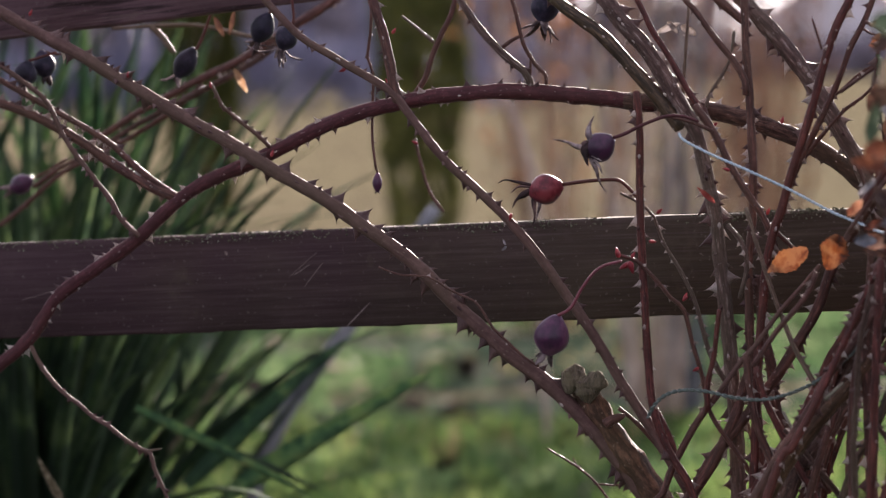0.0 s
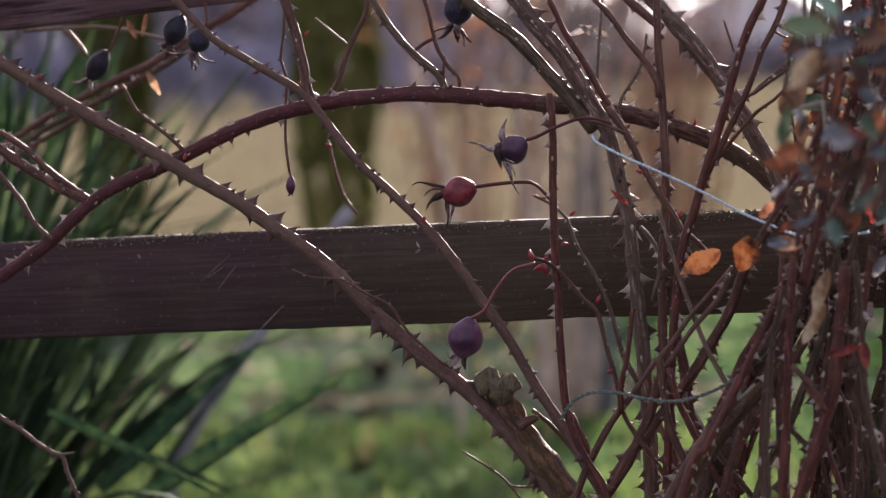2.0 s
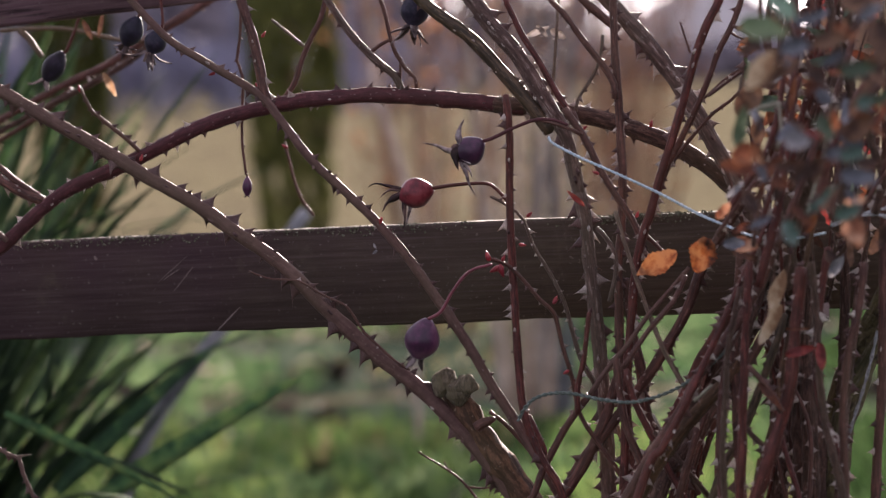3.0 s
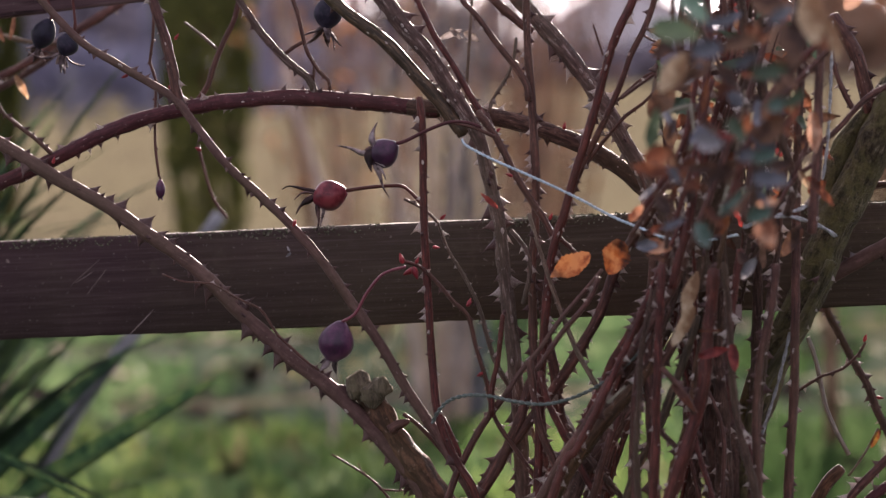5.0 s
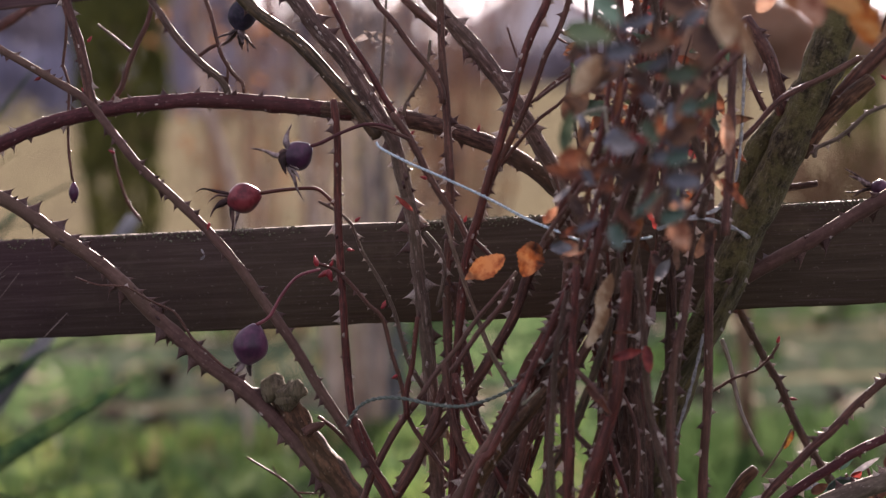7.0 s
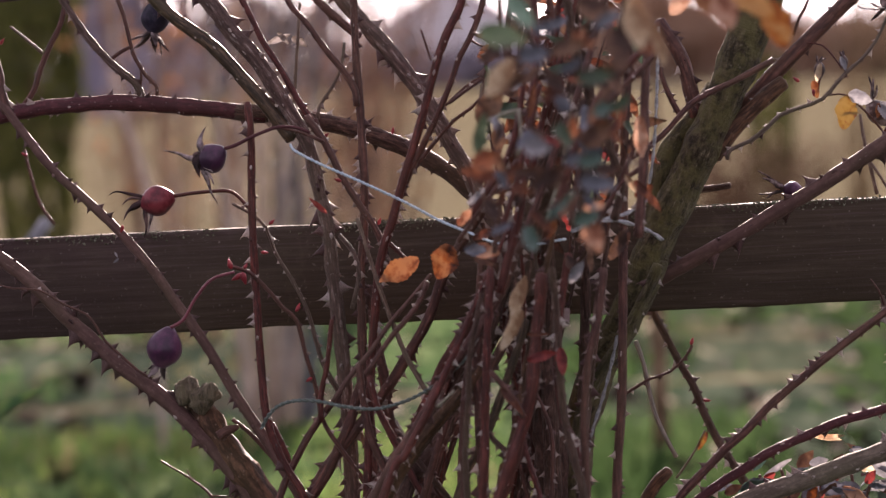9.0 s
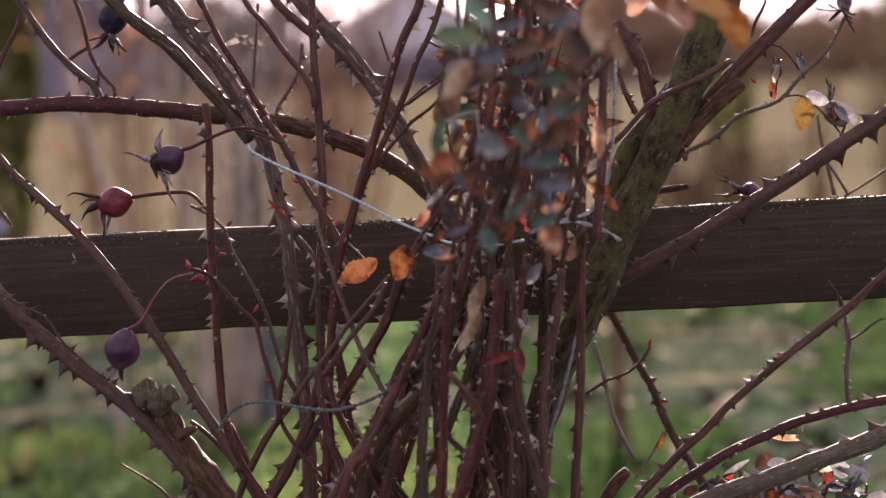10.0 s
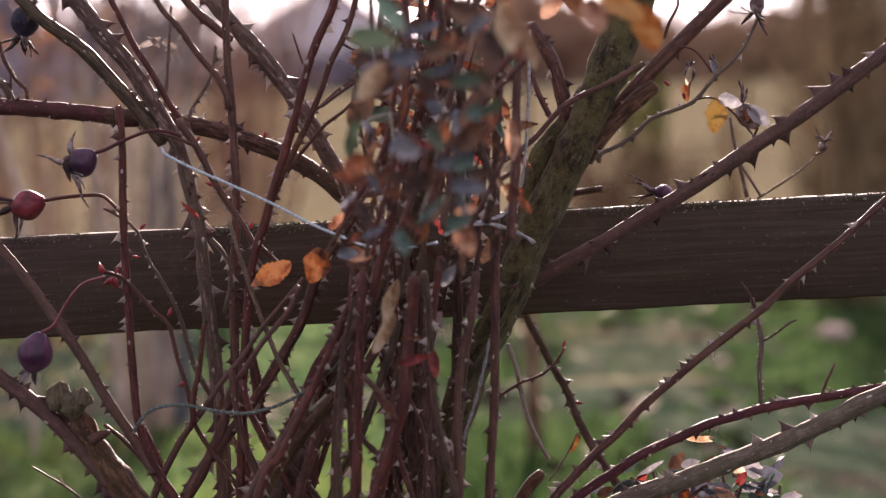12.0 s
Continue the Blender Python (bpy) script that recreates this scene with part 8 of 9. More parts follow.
cane('stump', [(0.1278, 2.1221, 0.5843), (0.1096, 2.1247, 0.5591), (0.0932, 2.1270, 0.5410), (0.0780, 2.1291, 0.5241), (0.0640, 2.1310, 0.5054), (0.0463, 2.1335, 0.4764), (0.0329, 2.1362, 0.4465), (0.0599, 2.1485, 0.3305), (0.0736, 2.1635, 0.1846), (0.0918, 2.1835, -0.0100)], 0.0101, 0.0170, gap=0.020, size=0.0062, rough=0.18, tip=0.80)
cane('brown', [(0.1483, 2.0992, 0.6634), (0.1386, 2.1006, 0.6364), (0.1244, 2.1026, 0.6136), (0.1093, 2.1047, 0.5920), (0.0921, 2.1071, 0.5700), (0.0812, 2.1086, 0.5490), (0.0716, 2.1100, 0.5335), (0.0572, 2.1120, 0.5125), (0.0374, 2.1148, 0.4795), (0.0225, 2.1177, 0.4464), (0.0521, 2.1298, 0.3327), (0.0668, 2.1448, 0.1858), (0.0865, 2.1648, -0.0100)], 0.0071, 0.0105, gap=0.012, size=0.0070, rough=0.14)
cane('old', [(0.1199, 2.0532, 0.6365), (0.1154, 2.0539, 0.6161), (0.1098, 2.0546, 0.5887), (0.1079, 2.0549, 0.5608), (0.1060, 2.0552, 0.5353), (0.1046, 2.0554, 0.5105), (0.1051, 2.0553, 0.4824), (0.1059, 2.0559, 0.4531), (0.1117, 2.0703, 0.3347), (0.1183, 2.0853, 0.1870), (0.1271, 2.1053, -0.0100)], 0.0045, 0.0062, gap=0.012, size=0.0062, rough=0.14)
cane('red', [(0.1280, 2.0721, 0.6534), (0.1251, 2.0725, 0.6162), (0.1231, 2.0728, 0.5832), (0.1214, 2.0730, 0.5500), (0.1198, 2.0732, 0.5168), (0.1181, 2.0735, 0.4793), (0.1169, 2.0744, 0.4425), (0.1231, 2.0885, 0.3325), (0.1281, 2.1035, 0.1857), (0.1348, 2.1235, -0.0100)], 0.0062, 0.0083, gap=0.012, size=0.0062, rough=0.14)
cane('green', [(0.1560, 2.1182, 0.6114), (0.1515, 2.1188, 0.5967), (0.1435, 2.1199, 0.5735), (0.1345, 2.1212, 0.5490), (0.1230, 2.1228, 0.5228), (0.1107, 2.1245, 0.5007), (0.1008, 2.1259, 0.4739), (0.0932, 2.1277, 0.4457), (0.1079, 2.1409, 0.3287), (0.1150, 2.1559, 0.1836), (0.1245, 2.1759, -0.0100)], 0.0063, 0.0093, gap=0.016, size=0.0062, rough=0.14)
cane('red', [(0.1646, 2.0570, 0.6493), (0.1615, 2.0574, 0.6227), (0.1586, 2.0578, 0.6001), (0.1554, 2.0582, 0.5681), (0.1491, 2.0591, 0.5426), (0.1404, 2.0603, 0.5179), (0.1334, 2.0613, 0.4973), (0.1281, 2.0621, 0.4807), (0.1241, 2.0634, 0.4606), (0.1319, 2.0771, 0.3335), (0.1358, 2.0921, 0.1863), (0.1409, 2.1121, -0.0100)], 0.0090, 0.0148, gap=0.012, size=0.0070, rough=0.18)
cane('old', [(0.1711, 2.0460, 0.6539), (0.1729, 2.0458, 0.6254), (0.1735, 2.0457, 0.6000), (0.1748, 2.0455, 0.5681), (0.1778, 2.0451, 0.5427), (0.1821, 2.0445, 0.5188), (0.1869, 2.0438, 0.4983), (0.1897, 2.0434, 0.4818), (0.1918, 2.0438, 0.4617), (0.1862, 2.0584, 0.3343), (0.1826, 2.0734, 0.1867), (0.1778, 2.0934, -0.0100)], 0.0053, 0.0094, gap=0.014, size=0.0062, rough=0.14)
cane('brown', [(0.2081, 2.0509, 0.6525), (0.2033, 2.0515, 0.6158), (0.1958, 2.0526, 0.5832), (0.1922, 2.0531, 0.5503), (0.1915, 2.0532, 0.5174), (0.1923, 2.0531, 0.4803), (0.1927, 2.0537, 0.4438), (0.1884, 2.0681, 0.3332), (0.1845, 2.0831, 0.1861), (0.1794, 2.1031, -0.0100)], 0.0057, 0.0078, gap=0.014, size=0.0062, rough=0.14)
cane('old', [(0.1184, 2.1034, 0.5359), (0.1232, 2.1027, 0.5308), (0.1284, 2.1020, 0.5232), (0.1357, 2.1010, 0.5163), (0.1406, 2.1003, 0.5125)], 0.0029, 0.0050, gap=0.008, size=0.0060, rough=0.14)
cane('brown', [(0.1735, 2.1379, 0.8591), (0.1517, 2.1589, 0.7685), (0.1600, 2.1756, 0.6904), (0.1233, 2.1987, 0.6169), (0.0993, 2.2200, 0.5467), (0.0803, 2.2406, 0.4482), (0.0710, 2.2506, 0.4001), (0.0676, 2.2376, 0.1951), (0.0643, 2.2245, -0.0100)], 0.0032, 0.0056, gap=0.012, size=0.0064)
cane('brown', [(0.1994, 2.2241, 0.8610), (0.1701, 2.2297, 0.7574), (0.1797, 2.2300, 0.6943), (0.1286, 2.2387, 0.6144), (0.1084, 2.2431, 0.5438), (0.0819, 2.2484, 0.4470), (0.0687, 2.2510, 0.3988), (0.0590, 2.2377, 0.1944), (0.0493, 2.2244, -0.0100)], 0.0038, 0.0084, gap=0.012, size=0.0064)
cane('old', [(0.2015, 2.1079, 0.8574), (0.1910, 2.1415, 0.7621), (0.1641, 2.1774, 0.6933), (0.1540, 2.2110, 0.6216), (0.0949, 2.2514, 0.5433), (0.0905, 2.2842, 0.4411), (0.0884, 2.2995, 0.3936), (0.0947, 2.2703, 0.1918), (0.1010, 2.2410, -0.0100)], 0.0046, 0.0068, gap=0.012, size=0.0064)
cane('brown', [(0.2268, 2.1229, 0.8572), (0.1900, 2.1526, 0.7674), (0.1710, 2.1797, 0.6839), (0.1504, 2.2071, 0.6119), (0.1191, 2.2359, 0.5443), (0.0866, 2.2649, 0.4443), (0.0716, 2.2782, 0.3984), (0.0568, 2.2640, 0.1942), (0.0420, 2.2499, -0.0100)], 0.0042, 0.0055, gap=0.012, size=0.0064)
cane('red', [(0.1955, 2.1624, 0.7825), (0.1752, 2.1846, 0.7545), (0.1791, 2.2035, 0.6522), (0.1697, 2.2241, 0.5575), (0.1477, 2.2466, 0.4453), (0.1383, 2.2562, 0.3972), (0.1218, 2.2479, 0.1936), (0.1054, 2.2397, -0.0100)], 0.0013, 0.0060, gap=0.012, size=0.0064)
cane('brown', [(0.2227, 2.1400, 0.8199), (0.2041, 2.1678, 0.7458), (0.1966, 2.1940, 0.6523), (0.1810, 2.2213, 0.5575), (0.1813, 2.2464, 0.4444), (0.1815, 2.2572, 0.3956), (0.1737, 2.2478, 0.1928), (0.1660, 2.2385, -0.0100)], 0.0013, 0.0066, gap=0.012, size=0.0064)
cane('grey', [(0.2443, 2.2056, 0.8201), (0.2149, 2.2180, 0.7396), (0.2128, 2.2266, 0.6666), (0.1855, 2.2387, 0.5555), (0.1730, 2.2488, 0.4443), (0.1674, 2.2533, 0.3948), (0.1526, 2.2390, 0.1924), (0.1377, 2.2247, -0.0100)], 0.0013, 0.0064, gap=0.012, size=0.0064)
cane('red', [(0.1513, 2.1704, 0.7198), (0.1489, 2.1821, 0.6571), (0.1455, 2.1940, 0.5939), (0.1584, 2.2036, 0.5203), (0.1361, 2.2182, 0.4501), (0.1213, 2.2279, 0.4033), (0.0972, 2.2247, 0.1967), (0.0732, 2.2216, -0.0100)], 0.0029, 0.0058, gap=0.012, size=0.0072)
cane('brown', [(0.1381, 2.2145, 0.7331), (0.1322, 2.2141, 0.6560), (0.1563, 2.2095, 0.5961), (0.1513, 2.2090, 0.5199), (0.1622, 2.2063, 0.4512), (0.1701, 2.2044, 0.4018), (0.1780, 2.1947, 0.1959), (0.1859, 2.1850, -0.0100)], 0.0027, 0.0048, gap=0.012, size=0.0072)
cane('old', [(0.1367, 2.2095, 0.7613), (0.1527, 2.2169, 0.6600), (0.1516, 2.2267, 0.5858), (0.1669, 2.2342, 0.5163), (0.1570, 2.2452, 0.4453), (0.1503, 2.2528, 0.3963), (0.1365, 2.2402, 0.1932), (0.1227, 2.2276, -0.0100)], 0.0023, 0.0059, gap=0.012, size=0.0072)
cane('brown', [(0.1369, 2.1208, 0.6653), (0.1244, 2.1226, 0.6232), (0.1182, 2.1235, 0.5809), (0.1208, 2.1231, 0.5383), (0.1218, 2.1229, 0.4700), (0.1243, 2.1229, 0.2000), (0.1249, 2.1229, -0.0100)], 0.0084, 0.0110, gap=0.012, size=0.010)
cane('brown', [(0.0336, 2.2303, 0.5561), (0.0219, 2.2319, 0.5196), (0.0031, 2.2346, 0.4835), (-0.0141, 2.2370, 0.4580), (-0.0265, 2.2399, 0.4283), (0.0068, 2.2520, 0.3176), (0.0277, 2.2670, 0.1772), (0.0556, 2.2870, -0.0100)], 0.0080, 0.0143, gap=0.016, size=0.0070, rough=0.18, tip=0.80)
cane('brown', [(0.0317, 2.1956, 0.5731), (0.0337, 2.1953, 0.5503), (0.0385, 2.1946, 0.5203), (0.0482, 2.1932, 0.4929), (0.0592, 2.1917, 0.4629), (0.0688, 2.1915, 0.4294), (0.0713, 2.2067, 0.3210), (0.0834, 2.2217, 0.1791), (0.0995, 2.2417, -0.0100)], 0.0057, 0.0096, gap=0.014, size=0.0070, rough=0.14)
cane('red', [(0.0391, 2.1845, 0.5653), (0.0450, 2.1837, 0.5412), (0.0593, 2.1817, 0.5104), (0.0724, 2.1799, 0.4818), (0.0819, 2.1785, 0.4642), (0.0901, 2.1785, 0.4407), (0.0913, 2.1935, 0.3220), (0.1006, 2.2085, 0.1797), (0.1131, 2.2285, -0.0100)], 0.0052, 0.0078, gap=0.014, size=0.0062, rough=0.14)
cane('brown', [(0.0987, 2.1562, 0.5364), (0.0896, 2.1575, 0.5149), (0.0821, 2.1585, 0.4890), (0.0764, 2.1593, 0.4673), (0.0725, 2.1609, 0.4405), (0.0865, 2.1743, 0.3241), (0.0965, 2.1893, 0.1809), (0.1099, 2.2093, -0.0100)], 0.0060, 0.0095, gap=0.014, size=0.0062, rough=0.14)
cane('old', [(0.0592, 2.1717, 0.5183), (0.0726, 2.1698, 0.5029), (0.0884, 2.1676, 0.4823), (0.1009, 2.1659, 0.4656), (0.1113, 2.1655, 0.4428), (0.1080, 2.1809, 0.3229), (0.1151, 2.1959, 0.1802), (0.1245, 2.2159, -0.0100)], 0.0043, 0.0073, gap=0.014, size=0.0062, rough=0.14)
cane('red', [(0.1458, 2.0996, 0.5545), (0.1493, 2.0991, 0.5293), (0.1549, 2.0983, 0.5039), (0.1625, 2.0972, 0.4744), (0.1686, 2.0974, 0.4410), (0.1622, 2.1122, 0.3291), (0.1619, 2.1272, 0.1837), (0.1615, 2.1472, -0.0100)], 0.0042, 0.0075, gap=0.012, size=0.0062, rough=0.14)
# withered brown leaves on the near side of the clump
front = random.Random(33)
for _ in range(46):
    high = front.random()
    at = Vector((0.152 + front.uniform(-0.045, 0.038) + 0.012 * high, front.uniform(1.66, 1.86), 0.700 + 0.125 * high))
    way = (front.uniform(-1, 1), front.uniform(-0.3, 0.3), front.uniform(-1.2, 0.5))
    leaf(front.choice(("brown", "brown", "rust", "brown", "blue")), at, way, front.uniform(0.013, 0.022), front.uniform(0.007, 0.013), front.uniform(-40, 40), 0.4, front.uniform(0.3, 0.9))
# shrivelled leaves deep inside the clump
deep = random.Random(21)
for _ in range(95):
    high = deep.random() ** 0.8
    at = Vector((deep.uniform(0.137, 0.245) + (deep.random() - 0.5) * 0.05 * high, deep.uniform(2.08, 2.20), 0.665 + 0.20 * high))
    way = (deep.uniform(-1, 1), deep.uniform(-0.5, 0.5), deep.uniform(-1.2, 0.6))
    leaf(deep.choice(("brown", "brown", "brown", "rust", "green")), at, way, deep.uniform(0.016, 0.030), deep.uniform(0.008, 0.017), deep.uniform(-50, 50), 0.4, deep.uniform(0.3, 1.0))
# end of the tied clump
# low leafy shoots at the foot of the thick cane
leaf('brown', (0.3758, 2.3431, 0.4062), (0.8347, -0.1169, -0.5382), 0.0226, 0.0130, -40, 0.5, 0.311803)
leaf('white', (0.4535, 2.3187, 0.4496), (0.9886, -0.1384, 0.0595), 0.0330, 0.0160, 50, 0.5, 0.863157)
leaf('blue', (0.4231, 2.3074, 0.4152), (-0.9037, 0.1265, 0.4091), 0.0258, 0.0137, 70, 0.5, 0.575458)
leaf('brown', (0.4026, 2.3471, 0.4266), (-0.9279, 0.1299, -0.3495), 0.0225, 0.0092, -40, 0.5, 0.861342)
leaf('white', (0.4108, 2.2201, 0.4432), (0.2833, -0.0397, 0.9582), 0.0162, 0.0089, -70, 0.5, 0.487635)
leaf('blue', (0.4033, 2.3467, 0.4218), (-0.2297, 0.0322, 0.9727), 0.0162, 0.0097, 20, 0.5, 0.780178)
leaf('cream', (0.4775, 2.2328, 0.4234), (0.7762, -0.1087, -0.6211), 0.0252, 0.0174, -70, 0.5, 0.451939)
leaf('blue', (0.4433, 2.3274, 0.4192), (-0.5502, 0.0770, -0.8315), 0.0167, 0.0112, 0, 0.5, 1.03985)
leaf('brown', (0.4106, 2.2462, 0.4710), (0.3944, -0.0552, 0.9173), 0.0165, 0.0135, -15, 0.5, 0.803383)
leaf('white', (0.3399, 2.2718, 0.4270), (-0.6014, 0.0842, -0.7945), 0.0165, 0.0138, 70, 0.5, 0.620914)
leaf('brown', (0.4561, 2.2266, 0.4445), (-0.9791, 0.1371, 0.1502), 0.0186, 0.0095, -15, 0.5, 0.922283)
leaf('brown', (0.3437, 2.2745, 0.4348), (-0.2348, 0.0329, 0.9715), 0.0119, 0.0095, -40, 0.5, 0.497134)
leaf('brown', (0.3584, 2.2772, 0.4392), (-0.9220, 0.1291, -0.3649), 0.0211, 0.0132, -40, 0.5, 0.946214)
leaf('brown', (0.4583, 2.2966, 0.4473), (-0.3961, 0.0554, -0.9165), 0.0190, 0.0124, -40, 0.5, 0.677192)
leaf('blue', (0.3505, 2.2326, 0.4581), (0.8734, -0.1223, 0.4714), 0.0141, 0.0077, 20, 0.5, 0.42663)
leaf('blue', (0.3504, 2.3028, 0.4130), (-0.8822, 0.1235, 0.4544), 0.0193, 0.0116, -15, 0.5, 1.15066)
leaf('white', (0.3794, 2.2559, 0.4181), (0.2916, -0.0408, 0.9557), 0.0149, 0.0135, -15, 0.5, 0.563869)
leaf('blue', (0.3998, 2.2586, 0.4531), (-0.4089, 0.0572, -0.9108), 0.0190, 0.0129, 70, 0.5, 0.831724)
leaf('brown', (0.4779, 2.2882, 0.4226), (-0.7709, 0.1079, 0.6278), 0.0216, 0.0129, 70, 0.5, 0.947648)
leaf('blue', (0.3901, 2.2801, 0.4519), (0.6164, -0.0863, -0.7827), 0.0231, 0.0205, 0, 0.5, 0.827267)
leaf('brown', (0.4024, 2.2676, 0.4113), (-0.3865, 0.0541, 0.9207), 0.0124, 0.0071, 70, 0.5, 1.15702)
leaf('blue', (0.3964, 2.2745, 0.4688), (0.8491, -0.1189, -0.5146), 0.0207, 0.0109, -70, 0.5, 0.968104)
leaf('blue', (0.4037, 2.2758, 0.4530), (-0.9355, 0.1310, 0.3282), 0.0276, 0.0198, 20, 0.5, 0.498532)
leaf('brown', (0.4472, 2.3346, 0.4529), (0.9849, -0.1379, -0.1042), 0.0229, 0.0139, -70, 0.5, 0.75582)
leaf('blue', (0.4233, 2.2146, 0.4223), (-0.9444, 0.1322, -0.3012), 0.0290, 0.0128, 50, 0.5, 0.742301)
leaf('pink', (0.4982, 2.2895, 0.4139), (-0.7058, 0.0988, 0.7015), 0.0261, 0.0222, -70, 0.5, 0.833364)
leaf('brown', (0.3919, 2.3099, 0.4452), (-0.9413, 0.1318, -0.3108), 0.0210, 0.0152, 0, 0.5, 0.389774)
leaf('white', (0.4393, 2.2432, 0.4567), (0.1097, -0.0154, -0.9938), 0.0177, 0.0123, -15, 0.5, 1.14415)
leaf('brown', (0.3543, 2.2739, 0.4633), (0.3859, -0.0540, -0.9210), 0.0121, 0.0099, 50, 0.5, 0.627828)
leaf('blue', (0.4732, 2.2803, 0.4279), (-0.9463, 0.1325, -0.2949), 0.0330, 0.0186, 50, 0.5, 0.669152)
leaf('white', (0.4313, 2.2402, 0.4183), (0.9560, -0.1338, -0.2610), 0.0198, 0.0111, -70, 0.5, 0.529887)
leaf('brown', (0.4544, 2.3237, 0.4571), (-0.5263, 0.0737, -0.8471), 0.0139, 0.0130, -70, 0.5, 1.07109)
leaf('brown', (0.4408, 2.3289, 0.4429), (-0.9685, 0.1356, -0.2091), 0.0316, 0.0183, 0, 0.5, 0.378871)
leaf('blue', (0.3395, 2.3224, 0.4500), (-0.9903, 0.1386, -0.0127), 0.0211, 0.0095, -15, 0.5, 1.09698)
leaf('white', (0.4531, 2.2484, 0.4641), (-0.4839, 0.0677, 0.8725), 0.0231, 0.0190, -15, 0.5, 0.395883)
leaf('cream', (0.3658, 2.2978, 0.4240), (0.9800, -0.1372, -0.1445), 0.0183, 0.0121, -15, 0.5, 1.1543)
leaf('blue', (0.3943, 2.2477, 0.4695), (-0.9784, 0.1370, 0.1549), 0.0189, 0.0081, 0, 0.5, 1.0153)
leaf('yellow', (0.4451, 2.2517, 0.4138), (-0.8816, 0.1234, 0.4556), 0.0163, 0.0119, -40, 0.5, 1.18021)
leaf('green', (0.4273, 2.2362, 0.4540), (0.0275, -0.0038, 0.9996), 0.0144, 0.0132, 50, 0.5, 1.05619)
leaf('red', (0.3690, 2.2915, 0.4261), (0.8895, -0.1245, 0.4396), 0.0181, 0.0126, 0, 0.5, 1.07681)
leaf('red', (0.3944, 2.2254, 0.4498), (-0.3710, 0.0519, 0.9272), 0.0169, 0.0150, 50, 0.5, 0.801718)
leaf('blue', (0.4283, 2.2144, 0.4572), (-0.9150, 0.1281, 0.3826), 0.0279, 0.0153, -70, 0.5, 0.547139)
leaf('blue', (0.4503, 2.2105, 0.4417), (0.3286, -0.0460, -0.9433), 0.0183, 0.0116, 20, 0.5, 0.681223)
leaf('green', (0.4146, 2.3380, 0.4187), (-0.9567, 0.1339, 0.2584), 0.0295, 0.0141, -15, 0.5, 0.575022)
leaf('pink', (0.4795, 2.2752, 0.4171), (0.8294, -0.1161, 0.5464), 0.0261, 0.0137, 20, 0.5, 1.11426)
leaf('red', (0.3597, 2.2576, 0.4490), (-0.6022, 0.0843, -0.7939), 0.0138, 0.0108, -70, 0.5, 1.15707)
leaf('blue', (0.3654, 2.3376, 0.4114), (0.9900, -0.1386, -0.0273), 0.0295, 0.0121, 20, 0.5, 0.984375)
leaf('blue', (0.4594, 2.3113, 0.4406), (-0.9767, 0.1367, -0.1654), 0.0290, 0.0188, 20, 0.5, 0.719399)
leaf('blue', (0.4872, 2.2367, 0.4295), (-0.3994, 0.0559, -0.9151), 0.0132, 0.0129, -40, 0.5, 1.12655)
leaf('brown', (0.3693, 2.2575, 0.4435), (0.9599, -0.1344, -0.2458), 0.0232, 0.0112, -40, 0.5, 0.543936)
leaf('brown', (0.4055, 2.2172, 0.4640), (-0.9764, 0.1367, -0.1671), 0.0224, 0.0093, -40, 0.5, 1.17687)
leaf('brown', (0.4634, 2.2561, 0.4240), (-0.9518, 0.1333, -0.2762), 0.0260, 0.0162, -70, 0.5, 0.494037)
leaf('brown', (0.4214, 2.2118, 0.4589), (-0.4525, 0.0634, -0.8895), 0.0142, 0.0135, -40, 0.5, 0.654223)
leaf('blue', (0.4438, 2.2134, 0.4535), (0.6969, -0.0976, -0.7105), 0.0226, 0.0181, 20, 0.5, 0.712304)
leaf('blue', (0.4320, 2.3098, 0.4444), (0.2818, -0.0394, -0.9587), 0.0159, 0.0124, -70, 0.5, 0.879158)
leaf('blue', (0.4678, 2.3424, 0.4131), (0.7647, -0.1071, -0.6355), 0.0221, 0.0103, -40, 0.5, 0.676968)
leaf('green', (0.4267, 2.3117, 0.4466), (-0.9694, 0.1357, -0.2045), 0.0282, 0.0165, 20, 0.5, 1.14357)
leaf('green', (0.4718, 2.3434, 0.4241), (0.6191, -0.0867, 0.7805), 0.0152, 0.0078, 20, 0.5, 0.486627)
leaf('brown', (0.4169, 2.3284, 0.4169), (-0.1267, 0.0177, -0.9918), 0.0231, 0.0152, 70, 0.5, 0.521145)
leaf('brown', (0.3981, 2.3506, 0.4582), (0.5889, -0.0824, 0.8040), 0.0203, 0.0156, 0, 0.5, 0.405708)
leaf('brown', (0.3597, 2.3214, 0.4110), (-0.2311, 0.0324, 0.9724), 0.0128, 0.0106, 0, 0.5, 0.979049)
leaf('blue', (0.4284, 2.2109, 0.4632), (0.9659, -0.1352, 0.2206), 0.0188, 0.0084, 50, 0.5, 0.682682)
leaf('brown', (0.3723, 2.2651, 0.4575), (-0.9903, 0.1386, -0.0079), 0.0261, 0.0147, 0, 0.5, 0.797041)
leaf('blue', (0.4754, 2.3290, 0.4553), (0.5210, -0.0729, 0.8504), 0.0226, 0.0147, 50, 0.5, 0.55611)
leaf('green', (0.3833, 2.2346, 0.4245), (-0.5141, 0.0720, -0.8547), 0.0160, 0.0109, -70, 0.5, 0.359558)
leaf('brown', (0.4165, 2.2210, 0.4219), (-0.9698, 0.1358, 0.2027), 0.0273, 0.0153, -70, 0.5, 0.71951)
leaf('cream', (0.4820, 2.3238, 0.4328), (0.5674, -0.0794, 0.8196), 0.0132, 0.0121, 50, 0.5, 0.870469)
